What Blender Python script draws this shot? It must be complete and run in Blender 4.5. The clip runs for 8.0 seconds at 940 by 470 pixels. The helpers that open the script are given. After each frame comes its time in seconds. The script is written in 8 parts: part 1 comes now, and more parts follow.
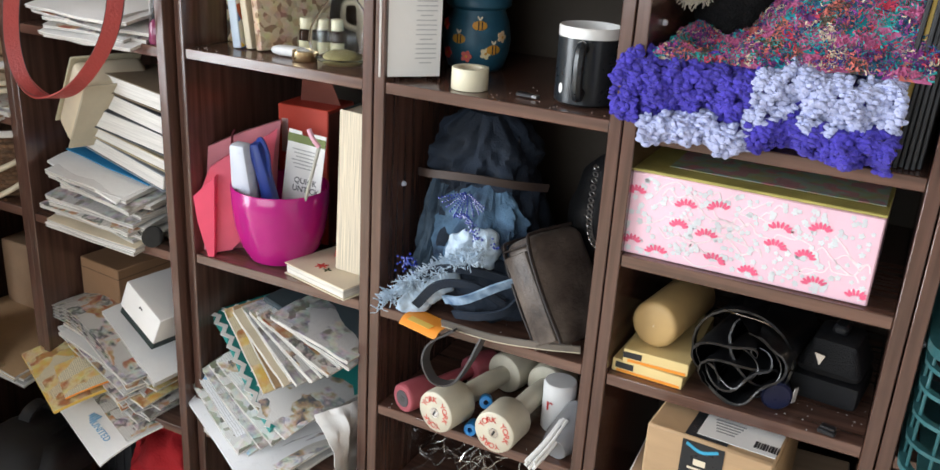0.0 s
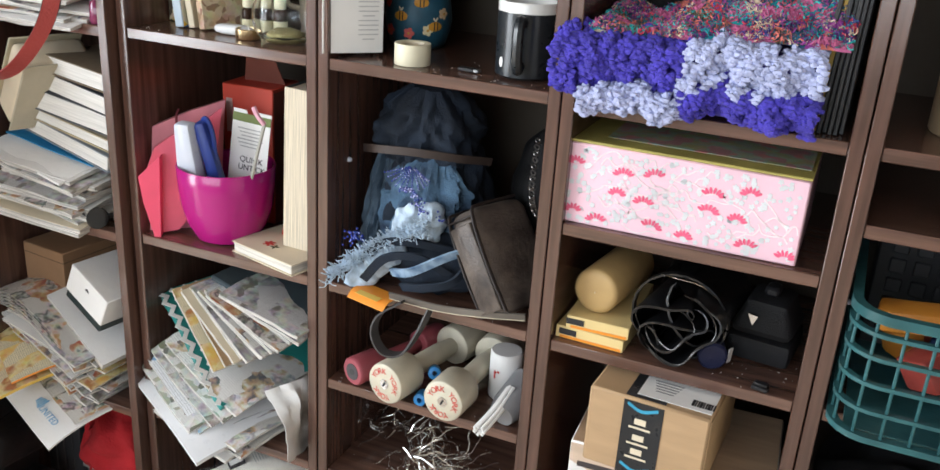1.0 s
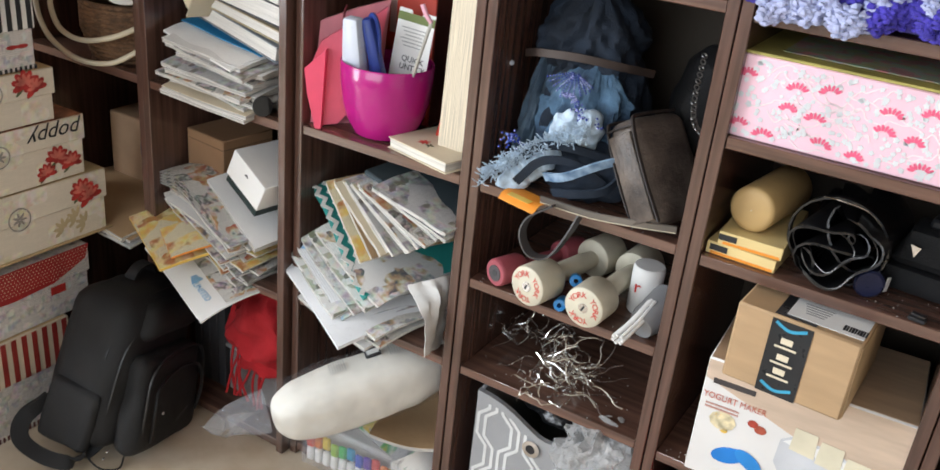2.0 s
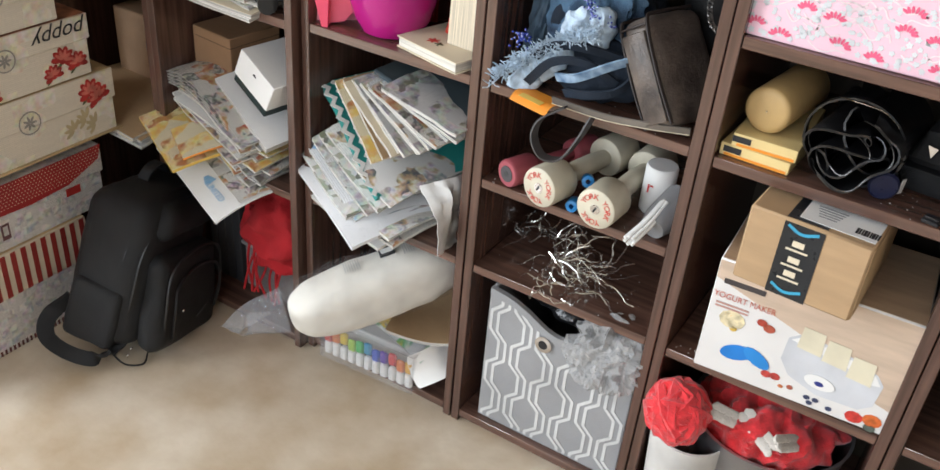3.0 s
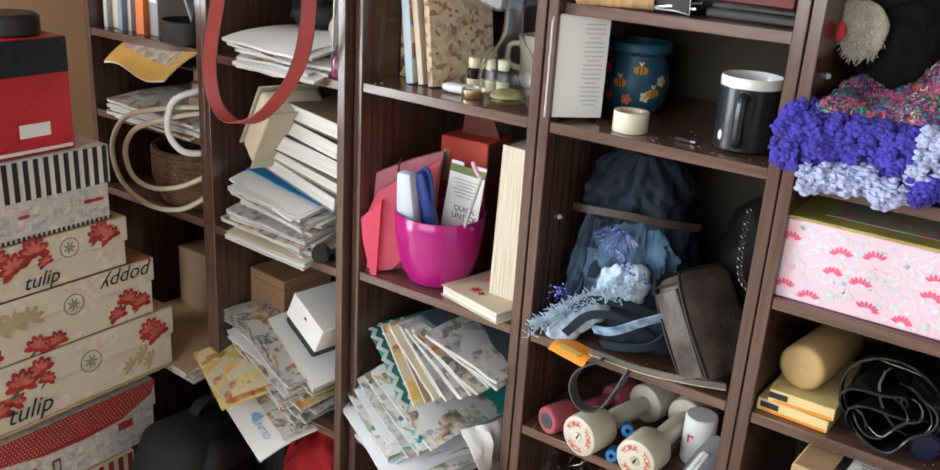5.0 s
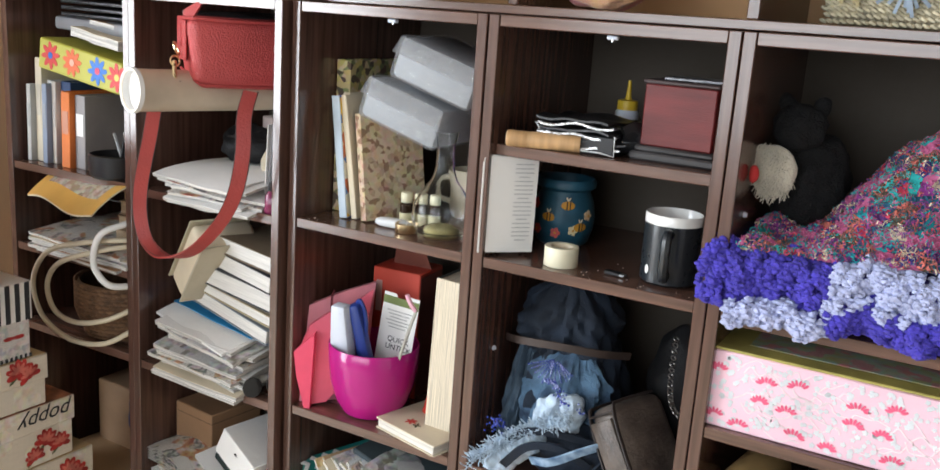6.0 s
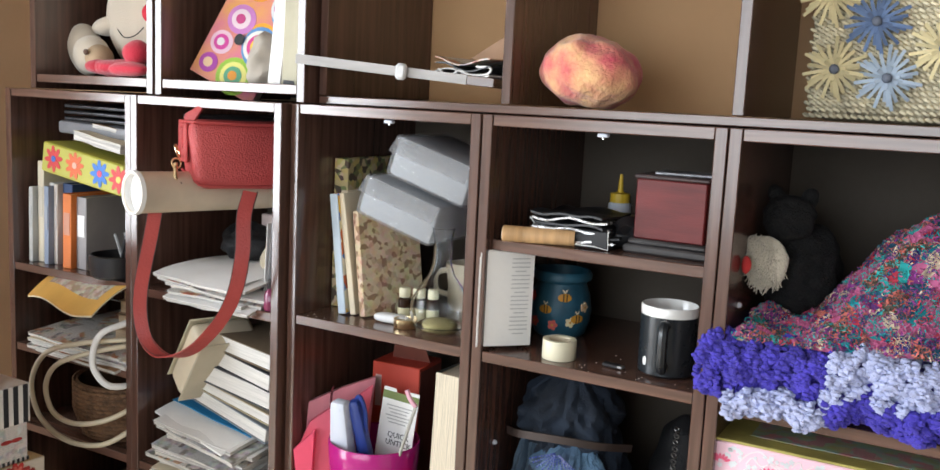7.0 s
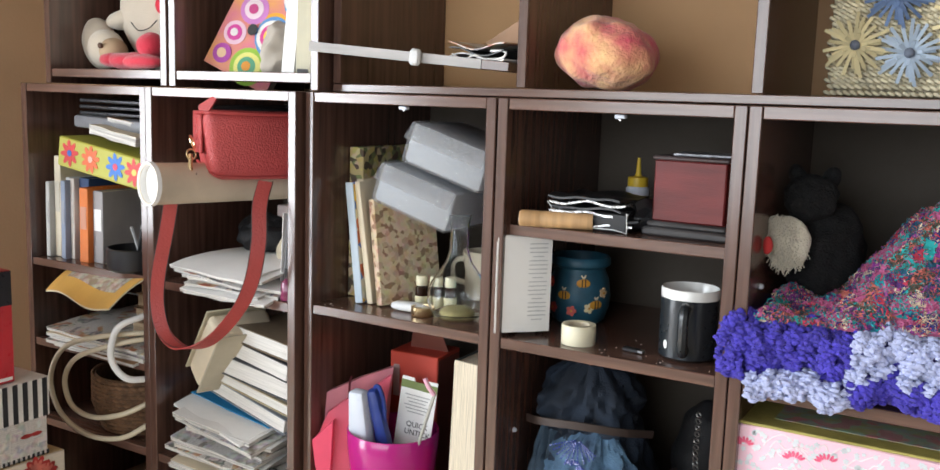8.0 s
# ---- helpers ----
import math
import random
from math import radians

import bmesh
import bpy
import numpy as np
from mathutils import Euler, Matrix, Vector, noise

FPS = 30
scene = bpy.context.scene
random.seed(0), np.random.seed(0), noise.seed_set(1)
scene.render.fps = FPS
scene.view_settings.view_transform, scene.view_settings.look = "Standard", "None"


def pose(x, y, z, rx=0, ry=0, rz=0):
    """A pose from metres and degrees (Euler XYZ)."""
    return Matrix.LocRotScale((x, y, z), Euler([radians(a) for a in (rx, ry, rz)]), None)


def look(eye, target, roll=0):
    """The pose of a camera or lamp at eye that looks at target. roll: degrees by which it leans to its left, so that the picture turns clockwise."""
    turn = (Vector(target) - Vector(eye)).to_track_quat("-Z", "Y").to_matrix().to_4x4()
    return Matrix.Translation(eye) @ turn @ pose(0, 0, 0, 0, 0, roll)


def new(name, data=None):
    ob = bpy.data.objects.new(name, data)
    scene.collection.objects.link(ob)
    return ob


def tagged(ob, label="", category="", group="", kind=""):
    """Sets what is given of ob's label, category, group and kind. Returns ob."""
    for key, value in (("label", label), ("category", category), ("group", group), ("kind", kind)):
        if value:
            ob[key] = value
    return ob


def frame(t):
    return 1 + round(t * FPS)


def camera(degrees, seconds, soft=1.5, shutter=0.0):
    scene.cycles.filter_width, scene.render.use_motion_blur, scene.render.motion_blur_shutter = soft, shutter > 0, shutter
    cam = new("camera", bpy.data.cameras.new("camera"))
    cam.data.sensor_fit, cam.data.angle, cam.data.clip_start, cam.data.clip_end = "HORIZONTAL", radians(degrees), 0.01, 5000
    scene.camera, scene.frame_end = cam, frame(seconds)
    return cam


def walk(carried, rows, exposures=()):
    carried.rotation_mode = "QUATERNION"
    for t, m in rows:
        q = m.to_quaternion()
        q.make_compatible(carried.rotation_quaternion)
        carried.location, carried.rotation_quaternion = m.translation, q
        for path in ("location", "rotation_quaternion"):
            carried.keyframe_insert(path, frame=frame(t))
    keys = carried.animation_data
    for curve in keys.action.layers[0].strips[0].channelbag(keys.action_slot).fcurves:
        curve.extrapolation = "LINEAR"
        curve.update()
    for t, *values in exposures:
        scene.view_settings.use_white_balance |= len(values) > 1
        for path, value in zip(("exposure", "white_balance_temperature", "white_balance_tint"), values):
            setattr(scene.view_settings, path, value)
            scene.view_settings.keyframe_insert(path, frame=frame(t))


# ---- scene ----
cam = camera(53.9, 8.0, shutter=0.08)
PATH = [
    (0, (0.685, -1.1, 1.353), (-0.133, 0.578, 0.636), 3.5),
    (0.5, (0.69, -1.154, 1.338), (-0.053, 0.554, 0.61), 3.1),
    (1, (0.706, -1.13, 1.341), (-0.008, 0.589, 0.609), 3.7),
    (1.5, (0.698, -1.148, 1.32), (-0.061, 0.541, 0.563), 5.5),
    (2, (0.668, -1.202, 1.281), (-0.218, 0.377, 0.431), 6.0),
    (2.2, (0.664, -1.205, 1.271), (-0.204, 0.327, 0.323), 7.2),
    (3.3, (0.655, -1.179, 1.329), (-0.174, 0.285, 0.246), 4.8),
    (3.5, (0.653, -1.182, 1.333), (-0.2, 0.296, 0.29), 4.5),
    (4, (0.663, -1.178, 1.355), (-0.329, 0.306, 0.454), 3.2),
    (4.5, (0.674, -1.181, 1.378), (-0.382, 0.333, 0.607), 3.2),
    (4.7, (0.673, -1.182, 1.387), (-0.394, 0.344, 0.658), 3.2),
    (5.8, (0.659, -1.213, 1.406), (-0.283, 0.463, 0.857), 4.7),
    (6, (0.651, -1.216, 1.442), (-0.293, 0.485, 0.979), 4.0),
    (6.5, (0.653, -1.23, 1.463), (-0.306, 0.496, 1.144), 3.1),
    (7, (0.656, -1.23, 1.463), (-0.307, 0.499, 1.177), 2.8),
    (7.5, (0.653, -1.219, 1.452), (-0.305, 0.514, 1.174), 2.6),
    (8, (0.651, -1.222, 1.441), (-0.342, 0.49, 1.151), 1.9),
]
walk(cam, [(t, look(eye, target, roll)) for t, eye, target, roll in PATH])

# ---- light ----
world = bpy.data.worlds.new("world")
scene.world = world
world.use_nodes = True
_sky = world.node_tree.nodes.new("ShaderNodeTexSky")
_sky.sky_type, _sky.sun_disc = "NISHITA", False
_sky.sun_elevation, _sky.sun_rotation = radians(38), radians(250)
world.node_tree.links.new(_sky.outputs[0], world.node_tree.nodes["Background"].inputs[0])
world.node_tree.nodes["Background"].inputs[1].default_value = 0.12
_sun = new("sun", bpy.data.lights.new("sun", "SUN"))
_sun.data.energy, _sun.data.angle, _sun.data.color = 2.0, radians(0.5), (1, 0.95, 0.88)
_sun.matrix_world = look((0, 0, 5), (-2.0, 3.0, 2.0))
# daylight in the window's opening
_win = new("window_light", bpy.data.lights.new("window_light", "AREA"))
_win.data.shape, _win.data.size, _win.data.size_y = "RECTANGLE", 1.75, 2.0
_win.data.energy, _win.data.color = 152.0, (0.86, 0.93, 1.0)
_win.matrix_world = look((-2.62, -2.05, 1.32), (0.2, -0.8, 1.0))
_win2 = new("window_light", bpy.data.lights.new("window_light", "AREA"))
_win2.data.shape, _win2.data.size, _win2.data.size_y = "RECTANGLE", 2.6, 1.35
_win2.data.energy, _win2.data.color = 56.0, (0.86, 0.93, 1.0)
_win2.matrix_world = look((-0.1, -3.38, 1.6), (-0.5, 0.0, 1.2))
scene.view_settings.exposure = 0.0


# ---- materials ----
def M(name, c, rough=0.6, metal=0.0, var=0.2, scale=9.0, bump=0.1, bscale=90.0, stretch=(1, 1, 1), c2=None, sheen=0.0, coat=0.0, trans=0.0, ior=1.45, alpha=1.0, isl=0.0):
    m = bpy.data.materials.new(name)
    m.use_nodes = True
    nt = m.node_tree
    N, L = nt.nodes, nt.links
    b = N["Principled BSDF"]
    tc, mp = N.new("ShaderNodeTexCoord"), N.new("ShaderNodeMapping")
    L.new(tc.outputs["Object"], mp.inputs[0])
    mp.inputs["Scale"].default_value = stretch
    n1, n2 = N.new("ShaderNodeTexNoise"), N.new("ShaderNodeTexNoise")
    for n, sc, d in ((n1, scale, 5), (n2, bscale, 4)):
        L.new(mp.outputs[0], n.inputs["Vector"])
        n.inputs["Scale"].default_value, n.inputs["Detail"].default_value = sc, d
    mix = N.new("ShaderNodeMix")
    mix.data_type = "RGBA"
    lo = c2 or tuple(x * (1 - var) for x in c)
    hi = c if c2 else tuple(min(1, x * (1 + var * 0.6)) for x in c)
    mix.inputs[6].default_value, mix.inputs[7].default_value = (*lo, 1), (*hi, 1)
    ramp = N.new("ShaderNodeMapRange")
    ramp.inputs[1].default_value, ramp.inputs[2].default_value = 0.32, 0.68
    L.new(n1.outputs[0], ramp.inputs[0])
    L.new(ramp.outputs[0], mix.inputs[0])
    out = mix.outputs[2]
    if isl:
        hs, geo = N.new("ShaderNodeHueSaturation"), N.new("ShaderNodeNewGeometry")
        mr = N.new("ShaderNodeMapRange")
        mr.inputs[3].default_value, mr.inputs[4].default_value = 1 - isl, 1 + isl
        L.new(geo.outputs["Random Per Island"], mr.inputs[0])
        L.new(mr.outputs[0], hs.inputs["Value"])
        L.new(out, hs.inputs["Color"])
        out = hs.outputs[0]
    L.new(out, b.inputs["Base Color"])
    rr = N.new("ShaderNodeMapRange")
    rr.inputs[3].default_value, rr.inputs[4].default_value = max(0.02, rough - 0.1), min(1, rough + 0.1)
    L.new(n2.outputs[0], rr.inputs[0])
    L.new(rr.outputs[0], b.inputs["Roughness"])
    b.inputs["Metallic"].default_value = metal
    b.inputs["Sheen Weight"].default_value = sheen
    b.inputs["Coat Weight"].default_value = coat
    b.inputs["Transmission Weight"].default_value = trans
    b.inputs["IOR"].default_value = ior
    b.inputs["Alpha"].default_value = alpha
    if bump:
        bp = N.new("ShaderNodeBump")
        bp.inputs["Strength"].default_value, bp.inputs["Distance"].default_value = bump, 0.004
        L.new(n2.outputs[0], bp.inputs["Height"])
        L.new(bp.outputs[0], b.inputs["Normal"])
    return m


# Upright colour set darker than the shelves for the shaded inner sides.
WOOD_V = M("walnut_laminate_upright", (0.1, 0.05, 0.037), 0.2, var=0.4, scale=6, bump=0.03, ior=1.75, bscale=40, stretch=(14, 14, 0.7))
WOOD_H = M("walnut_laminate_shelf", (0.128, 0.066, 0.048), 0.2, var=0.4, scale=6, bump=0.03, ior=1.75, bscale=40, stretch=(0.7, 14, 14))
WALL = M("tan_wall_paint", (0.58, 0.40, 0.245), 0.8, var=0.08, scale=3, bump=0.12, bscale=120)
# For the unseen front wall and ceiling, toned down to cut bounced light.
DIMWALL = M("dimmed_wall_paint", (0.42, 0.38, 0.33), 0.85, var=0.06, scale=3, bump=0.1, bscale=120)
HARDB = M("brown_hardboard", (0.075, 0.058, 0.043), 0.7, var=0.15, scale=4, bump=0.08)
TANB = M("tan_hardboard", (0.6, 0.35, 0.165), 0.6, var=0.1, scale=4, bump=0.05)
FLOOR = M("worn_cream_floor", (0.66, 0.57, 0.45), 0.42, var=0.3, scale=7, bump=0.12, bscale=60, c2=(0.46, 0.35, 0.23))


# ---- geometry helpers ----
def box(sx, sy, sz, c=(0, 0, 0), b=0.0015, rot=(0, 0, 0), seg=1, bm=None):
    """A bevelled box centred on c."""
    t = bmesh.new()
    bmesh.ops.create_cube(t, size=1.0, matrix=Matrix.Diagonal((sx, sy, sz, 1)))
    b = min(b, 0.45 * min(sx, sy, sz))
    if b > 0:
        bmesh.ops.bevel(t, geom=t.edges[:], offset=b, segments=seg, profile=0.5, affect="EDGES")
    t.transform(pose(*c, *rot))
    return join(bm, t)


class Heap:
    """Many small pieces gathered for one mesh."""

    def __init__(self):
        self.verts, self.faces = [], []

    def take(self, t):
        n = len(self.verts)
        t.verts.index_update()
        self.verts += [tuple(v.co) for v in t.verts]
        self.faces += [[v.index + n for v in f.verts] for f in t.faces]
        t.free()
        return self


def join(bm, t):
    if bm is None:
        return t
    if isinstance(bm, Heap):
        return bm.take(t)
    me = bpy.data.meshes.new("tmp")
    t.to_mesh(me)
    t.free()
    bm.from_mesh(me)
    bpy.data.meshes.remove(me)
    return bm


def part(name, bm, material, parent=None, label="", loc=(0, 0, 0), rot=(0, 0, 0), angle=40, sharp=True):
    """Links a bmesh as one mesh object under a thing or a part."""
    me = bpy.data.meshes.new(name)
    if isinstance(bm, Heap):
        me.from_pydata(bm.verts, [], bm.faces)
    else:
        bmesh.ops.recalc_face_normals(bm, faces=bm.faces[:])
        bm.to_mesh(me)
        bm.free()
    me.polygons.foreach_set("use_smooth", [True] * len(me.polygons))
    if sharp:
        me.set_sharp_from_angle(angle=radians(angle))
    me.materials.append(material)
    ob = new(name, me)
    ob.matrix_basis = pose(*loc, *rot)
    if parent:
        ob.parent = parent
    if label:
        ob["label"] = label
    return ob


def thing(name, loc, label, category, rot=(0, 0, 0), group="", kind=""):
    ob = new(name)
    ob.empty_display_size = 0.02
    ob.matrix_basis = pose(*loc, *rot)
    return tagged(ob, label, category, group, kind)


def solo(name, bm, material, label, category, loc=(0, 0, 0), rot=(0, 0, 0), group="", kind="", **kw):
    return tagged(part(name, bm, material, None, "", loc, rot, **kw), label, category, group, kind)


# ---- the room ----
WY = 0.42
solo("floor", box(5.6, 4.0, 0.06, (0.1, -1.5, -0.03), 0), FLOOR, "worn cream floor with brownish stains", "floor", kind="structure")
solo("wall_back", box(5.6, 0.1, 2.7, (0.1, WY + 0.05, 1.35), 0), WALL, "tan painted wall behind the shelves", "wall", kind="structure")
# Unseen wall, kept white so it bounces light onto the gift boxes.
solo("wall_right", box(0.1, 3.92, 2.7, (2.85, -1.54, 1.35), 0), M("bounce_white_paint", (0.78, 0.74, 0.68), 0.85, var=0.06, scale=3, bump=0.1, bscale=120), "unseen side wall, white to bounce light back", "wall", kind="structure")
_w = box(5.6, 0.1, 0.9, (0.1, -3.45, 0.45), 0)
box(5.6, 0.1, 0.4, (0.1, -3.45, 2.5), 0, bm=_w)
box(1.2, 0.1, 1.4, (-2.1, -3.45, 1.6), 0, bm=_w)
box(1.6, 0.1, 1.4, (2.1, -3.45, 1.6), 0, bm=_w)
solo("wall_front", _w, DIMWALL, "unseen wall with a window across the room, dimmed to cut bounce", "wall", kind="structure")
solo("ceiling", box(5.6, 4.0, 0.1, (0.1, -1.5, 2.75), 0), DIMWALL, "unseen ceiling, dimmed to cut bounced light", "ceiling", kind="structure")
_w = box(0.1, 3.92, 0.3, (-2.7, -1.54, 0.15), 0)
box(0.1, 3.92, 0.36, (-2.7, -1.54, 2.52), 0, bm=_w)
box(0.1, 1.6, 2.04, (-2.7, -0.38, 1.32), 0, bm=_w)
box(0.1, 0.5, 2.04, (-2.7, -3.25, 1.32), 0, bm=_w)
solo("wall_return", box(0.1, 1.0, 2.7, (-1.56, -0.08, 1.35), 0), WALL, "tan painted wall beside the shelves", "wall", kind="structure")
solo("wall_left", _w, WALL, "tan painted wall with a wide window opening", "wall", kind="structure")

# ---- shelf units ----
INNER, TH, HT, DEP = 0.334, 0.017, 1.445, 0.365


def unit(name, x0, y0, levels, label, z0=0.0, top=HT, inner=INNER, dep=DEP):
    """A bookcase whose inner left face is at x0 and whose front is at y0."""
    u = thing(name, (x0, y0, z0), label, "bookcase", group="shelf units in a row")
    h = top - z0
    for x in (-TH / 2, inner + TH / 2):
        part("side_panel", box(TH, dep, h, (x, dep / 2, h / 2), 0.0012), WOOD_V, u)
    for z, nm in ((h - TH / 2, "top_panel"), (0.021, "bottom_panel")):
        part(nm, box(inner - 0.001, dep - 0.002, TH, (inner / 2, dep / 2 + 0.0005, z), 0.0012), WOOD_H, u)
    part("back_panel", box(inner + 0.03, 0.004, h - 0.01, (inner / 2, dep + 0.003, h / 2), 0.0005), HARDB, u)
    if z0 == 0:
        part("plinth", box(inner - 0.001, 0.016, 0.012, (inner / 2, 0.02, 0.006), 0.0008), WOOD_H, u)
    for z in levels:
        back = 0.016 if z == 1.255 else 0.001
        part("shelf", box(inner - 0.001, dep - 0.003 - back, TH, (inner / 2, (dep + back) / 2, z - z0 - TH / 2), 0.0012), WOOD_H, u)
    return u


XA, XB, XC, XD, XE, XF = -1.125, -0.743, -0.371, 0.0, 0.370, 0.740
YB = -0.02
unit("bookcase", XA, -0.015, (1.08, 0.905, 0.73, 0.38), "dark walnut bookcase crammed with books and cables", inner=0.343)
unit("bookcase", XB, YB, (1.08, 0.73, 0.38), "dark walnut bookcase with magazines and newspapers, standing slightly proud")
unit("bookcase", XC, 0.0, (1.08, 0.73, 0.38), "dark walnut bookcase with a magenta pot and paper piles")
unit("bookcase", XD, 0.0, (1.255, 1.08, 0.73, 0.555, 0.38), "dark walnut bookcase with bags and dumbbells")
unit("bookcase", XE, 0.0, (1.075, 0.905, 0.727, 0.377), "dark walnut bookcase with a crocheted blanket and boxes")
unit("bookcase", XF, 0.0, (1.075, 0.98, 0.727, 0.38), "dark walnut bookcase with a teal crate, half empty")
ZT = HT + 0.002
unit("shelf_cube", -1.062, 0.0, (), "dark walnut cube shelf with soft toys inside", ZT, 2.05, 0.322)
unit("shelf_cube", -0.700, 0.0, (), "dark walnut cube shelf with upright books", ZT, 2.05, 0.322)

# the wide upper unit, set back a little
UX, UY, UP = -0.357, 0.034, 0.351
TW = 0.013
_u = thing("wide_shelf_unit", (UX, UY, ZT), "wide dark walnut upper shelf unit with upright dividers", "bookcase")
part("bottom_panel", box(5 * UP, 0.33, TW, (5 * UP / 2, 0.165, TW / 2), 0.0012), WOOD_H, _u)
part("top_panel", box(5 * UP, 0.33, TH, (5 * UP / 2, 0.165, 0.6), 0.0012), WOOD_H, _u)
for _k in range(6):
    part("divider", box(0.016, 0.33, 0.576, (0.008 + _k * UP - (0.016 if _k == 5 else 0), 0.165, 0.302), 0.0012), WOOD_V, _u)

for _k in range(5):
    part("back_panel", box(UP - 0.002, 0.004, 0.59, (0.008 + (_k + 0.5) * UP, 0.333, 0.3), 0.0005), TANB, _u, "tan hardboard back")


# ---- more geometry helpers ----
def lathe(prof, n=32, c=(0, 0, 0), rot=(0, 0, 0), bm=None):
    """A turned shape from (radius, height) pairs."""
    t = bmesh.new()
    rings = []
    for r, z in prof:
        if r < 1e-5:
            rings.append([t.verts.new((0, 0, z))])
        else:
            rings.append([t.verts.new((r * math.cos(2 * math.pi * k / n), r * math.sin(2 * math.pi * k / n), z)) for k in range(n)])
    for a, b in zip(rings, rings[1:]):
        for k in range(n):
            q = [a[k % len(a)], a[(k + 1) % len(a)], b[(k + 1) % len(b)], b[k % len(b)]]
            q = list(dict.fromkeys(q))
            if len(q) > 2:
                t.faces.new(q)
    t.transform(pose(*c, *rot))
    return join(bm, t)


def smooth(pts, n=8):
    """A smooth line through the points."""
    p = [Vector(q) for q in pts]
    p = [2 * p[0] - p[1]] + p + [2 * p[-1] - p[-2]]
    out = []
    for i in range(1, len(p) - 2):
        for k in range(n):
            t = k / n
            out.append(0.5 * (2 * p[i] + (p[i + 1] - p[i - 1]) * t + (2 * p[i - 1] - 5 * p[i] + 4 * p[i + 1] - p[i + 2]) * t * t + (3 * p[i] - p[i - 1] - 3 * p[i + 1] + p[i + 2]) * t ** 3))
    return out + [p[-2]]


def tube(pts, r, n=8, flat=None, side=None, bm=None):
    """A sweep along points; flat: half thickness of a band whose width lies along side."""
    t = bmesh.new()
    pts = [Vector(p) for p in pts]
    prev, ref = None, None
    for i, p in enumerate(pts):
        d = (pts[min(i + 1, len(pts) - 1)] - pts[max(i - 1, 0)]).normalized()
        u = Vector(side) if side else (ref if ref else Vector((0, 0, 1)) if abs(d.z) < 0.9 else Vector((1, 0, 0)))
        u = (u - d * u.dot(d)).normalized()
        v = d.cross(u)
        ref = u
        if flat:
            off = [(r, flat), (-r, flat), (-r, -flat), (r, -flat)]
        else:
            off = [(r * math.cos(2 * math.pi * k / n), r * math.sin(2 * math.pi * k / n)) for k in range(n)]
        ring = [t.verts.new(p + u * a + v * b) for a, b in off]
        if prev:
            for k in range(len(ring)):
                t.faces.new((prev[k], prev[(k + 1) % len(ring)], ring[(k + 1) % len(ring)], ring[k]))
        else:
            t.faces.new(ring)
        prev = ring
    t.faces.new(prev[::-1])
    return join(bm, t)


def blob(sx, sy, sz, c=(0, 0, 0), amp=0.1, freq=12.0, sub=4, seed=0.0, floor=None, ridge=0.0, rot=(0, 0, 0), power=2.0, bm=None):
    """A soft lump with folds; sizes are half extents, power over 2 makes it boxier."""
    t = bmesh.new()
    bmesh.ops.create_icosphere(t, subdivisions=sub, radius=1.0)
    o = Vector((seed * 3.1, seed * 1.7, seed * 2.3))
    for v in t.verts:
        p = v.co.copy()
        k = (abs(p.x) ** power + abs(p.y) ** power + abs(p.z) ** power) ** (1 / power)
        p = p / k
        q = Vector((p.x * sx, p.y * sy, p.z * sz))
        n1 = noise.noise(q * freq + o) + 0.5 * noise.noise(q * freq * 2.3 + o)
        n2 = 1 - 2 * abs(noise.noise(q * freq * 1.3 + o * 2))
        q = q + v.co.normalized() * (amp * min(sx, sy, sz) * (n1 + ridge * n2))
        v.co = q
    t.transform(pose(*c, *rot))
    if floor is not None:
        for v in t.verts:
            if v.co.z < floor:
                v.co.z = floor
    return join(bm, t)


def sheet(w, d, th=0.0006, fn=None, nx=10, ny=10, c=(0, 0, 0), rot=(0, 0, 0), bm=None):
    """A thin bent sheet, w along x and d along y, lifted by fn(u, v) with u, v from 0 to 1."""
    t = bmesh.new()
    tops, bots = [], []
    for j in range(ny + 1):
        for i in range(nx + 1):
            u, v = i / nx, j / ny
            q = fn(u, v) if fn else 0
            if not isinstance(q, tuple):
                q = (0, 0, q)
            x, y, z = (u - 0.5) * w + q[0], (v - 0.5) * d + q[1], q[2]
            tops.append(t.verts.new((x, y, z + th)))
            bots.append(t.verts.new((x, y, z)))
    W = nx + 1
    for j in range(ny):
        for i in range(nx):
            a = j * W + i
            t.faces.new((tops[a], tops[a + 1], tops[a + W + 1], tops[a + W]))
            t.faces.new((bots[a], bots[a + W], bots[a + W + 1], bots[a + 1]))
    rim = [j * W + i for j, i in [(0, i) for i in range(nx)] + [(j, nx) for j in range(ny)] + [(ny, i) for i in range(nx, 0, -1)] + [(j, 0) for j in range(ny, 0, -1)]]
    for a, b in zip(rim, rim[1:] + rim[:1]):
        t.faces.new((tops[a], bots[a], bots[b], tops[b]))
    t.transform(pose(*c, *rot))
    return join(bm, t)


def slab(pts, th, bm=None, axis="y", at=0.0):
    """A flat plate from an outline in x and z (axis y), y and z (axis x) or x and y (axis z); th is its thickness."""
    t = bmesh.new()
    f = {"y": lambda a, b, o: (a, at + o, b), "x": lambda a, b, o: (at + o, a, b), "z": lambda a, b, o: (a, b, at + o)}[axis]
    fr = [t.verts.new(f(a, b, 0)) for a, b in pts]
    bk = [t.verts.new(f(a, b, th)) for a, b in pts]
    t.faces.new(fr)
    t.faces.new(bk[::-1])
    for k in range(len(pts)):
        m = (k + 1) % len(pts)
        t.faces.new((fr[k], bk[k], bk[m], fr[m]))
    return join(bm, t)


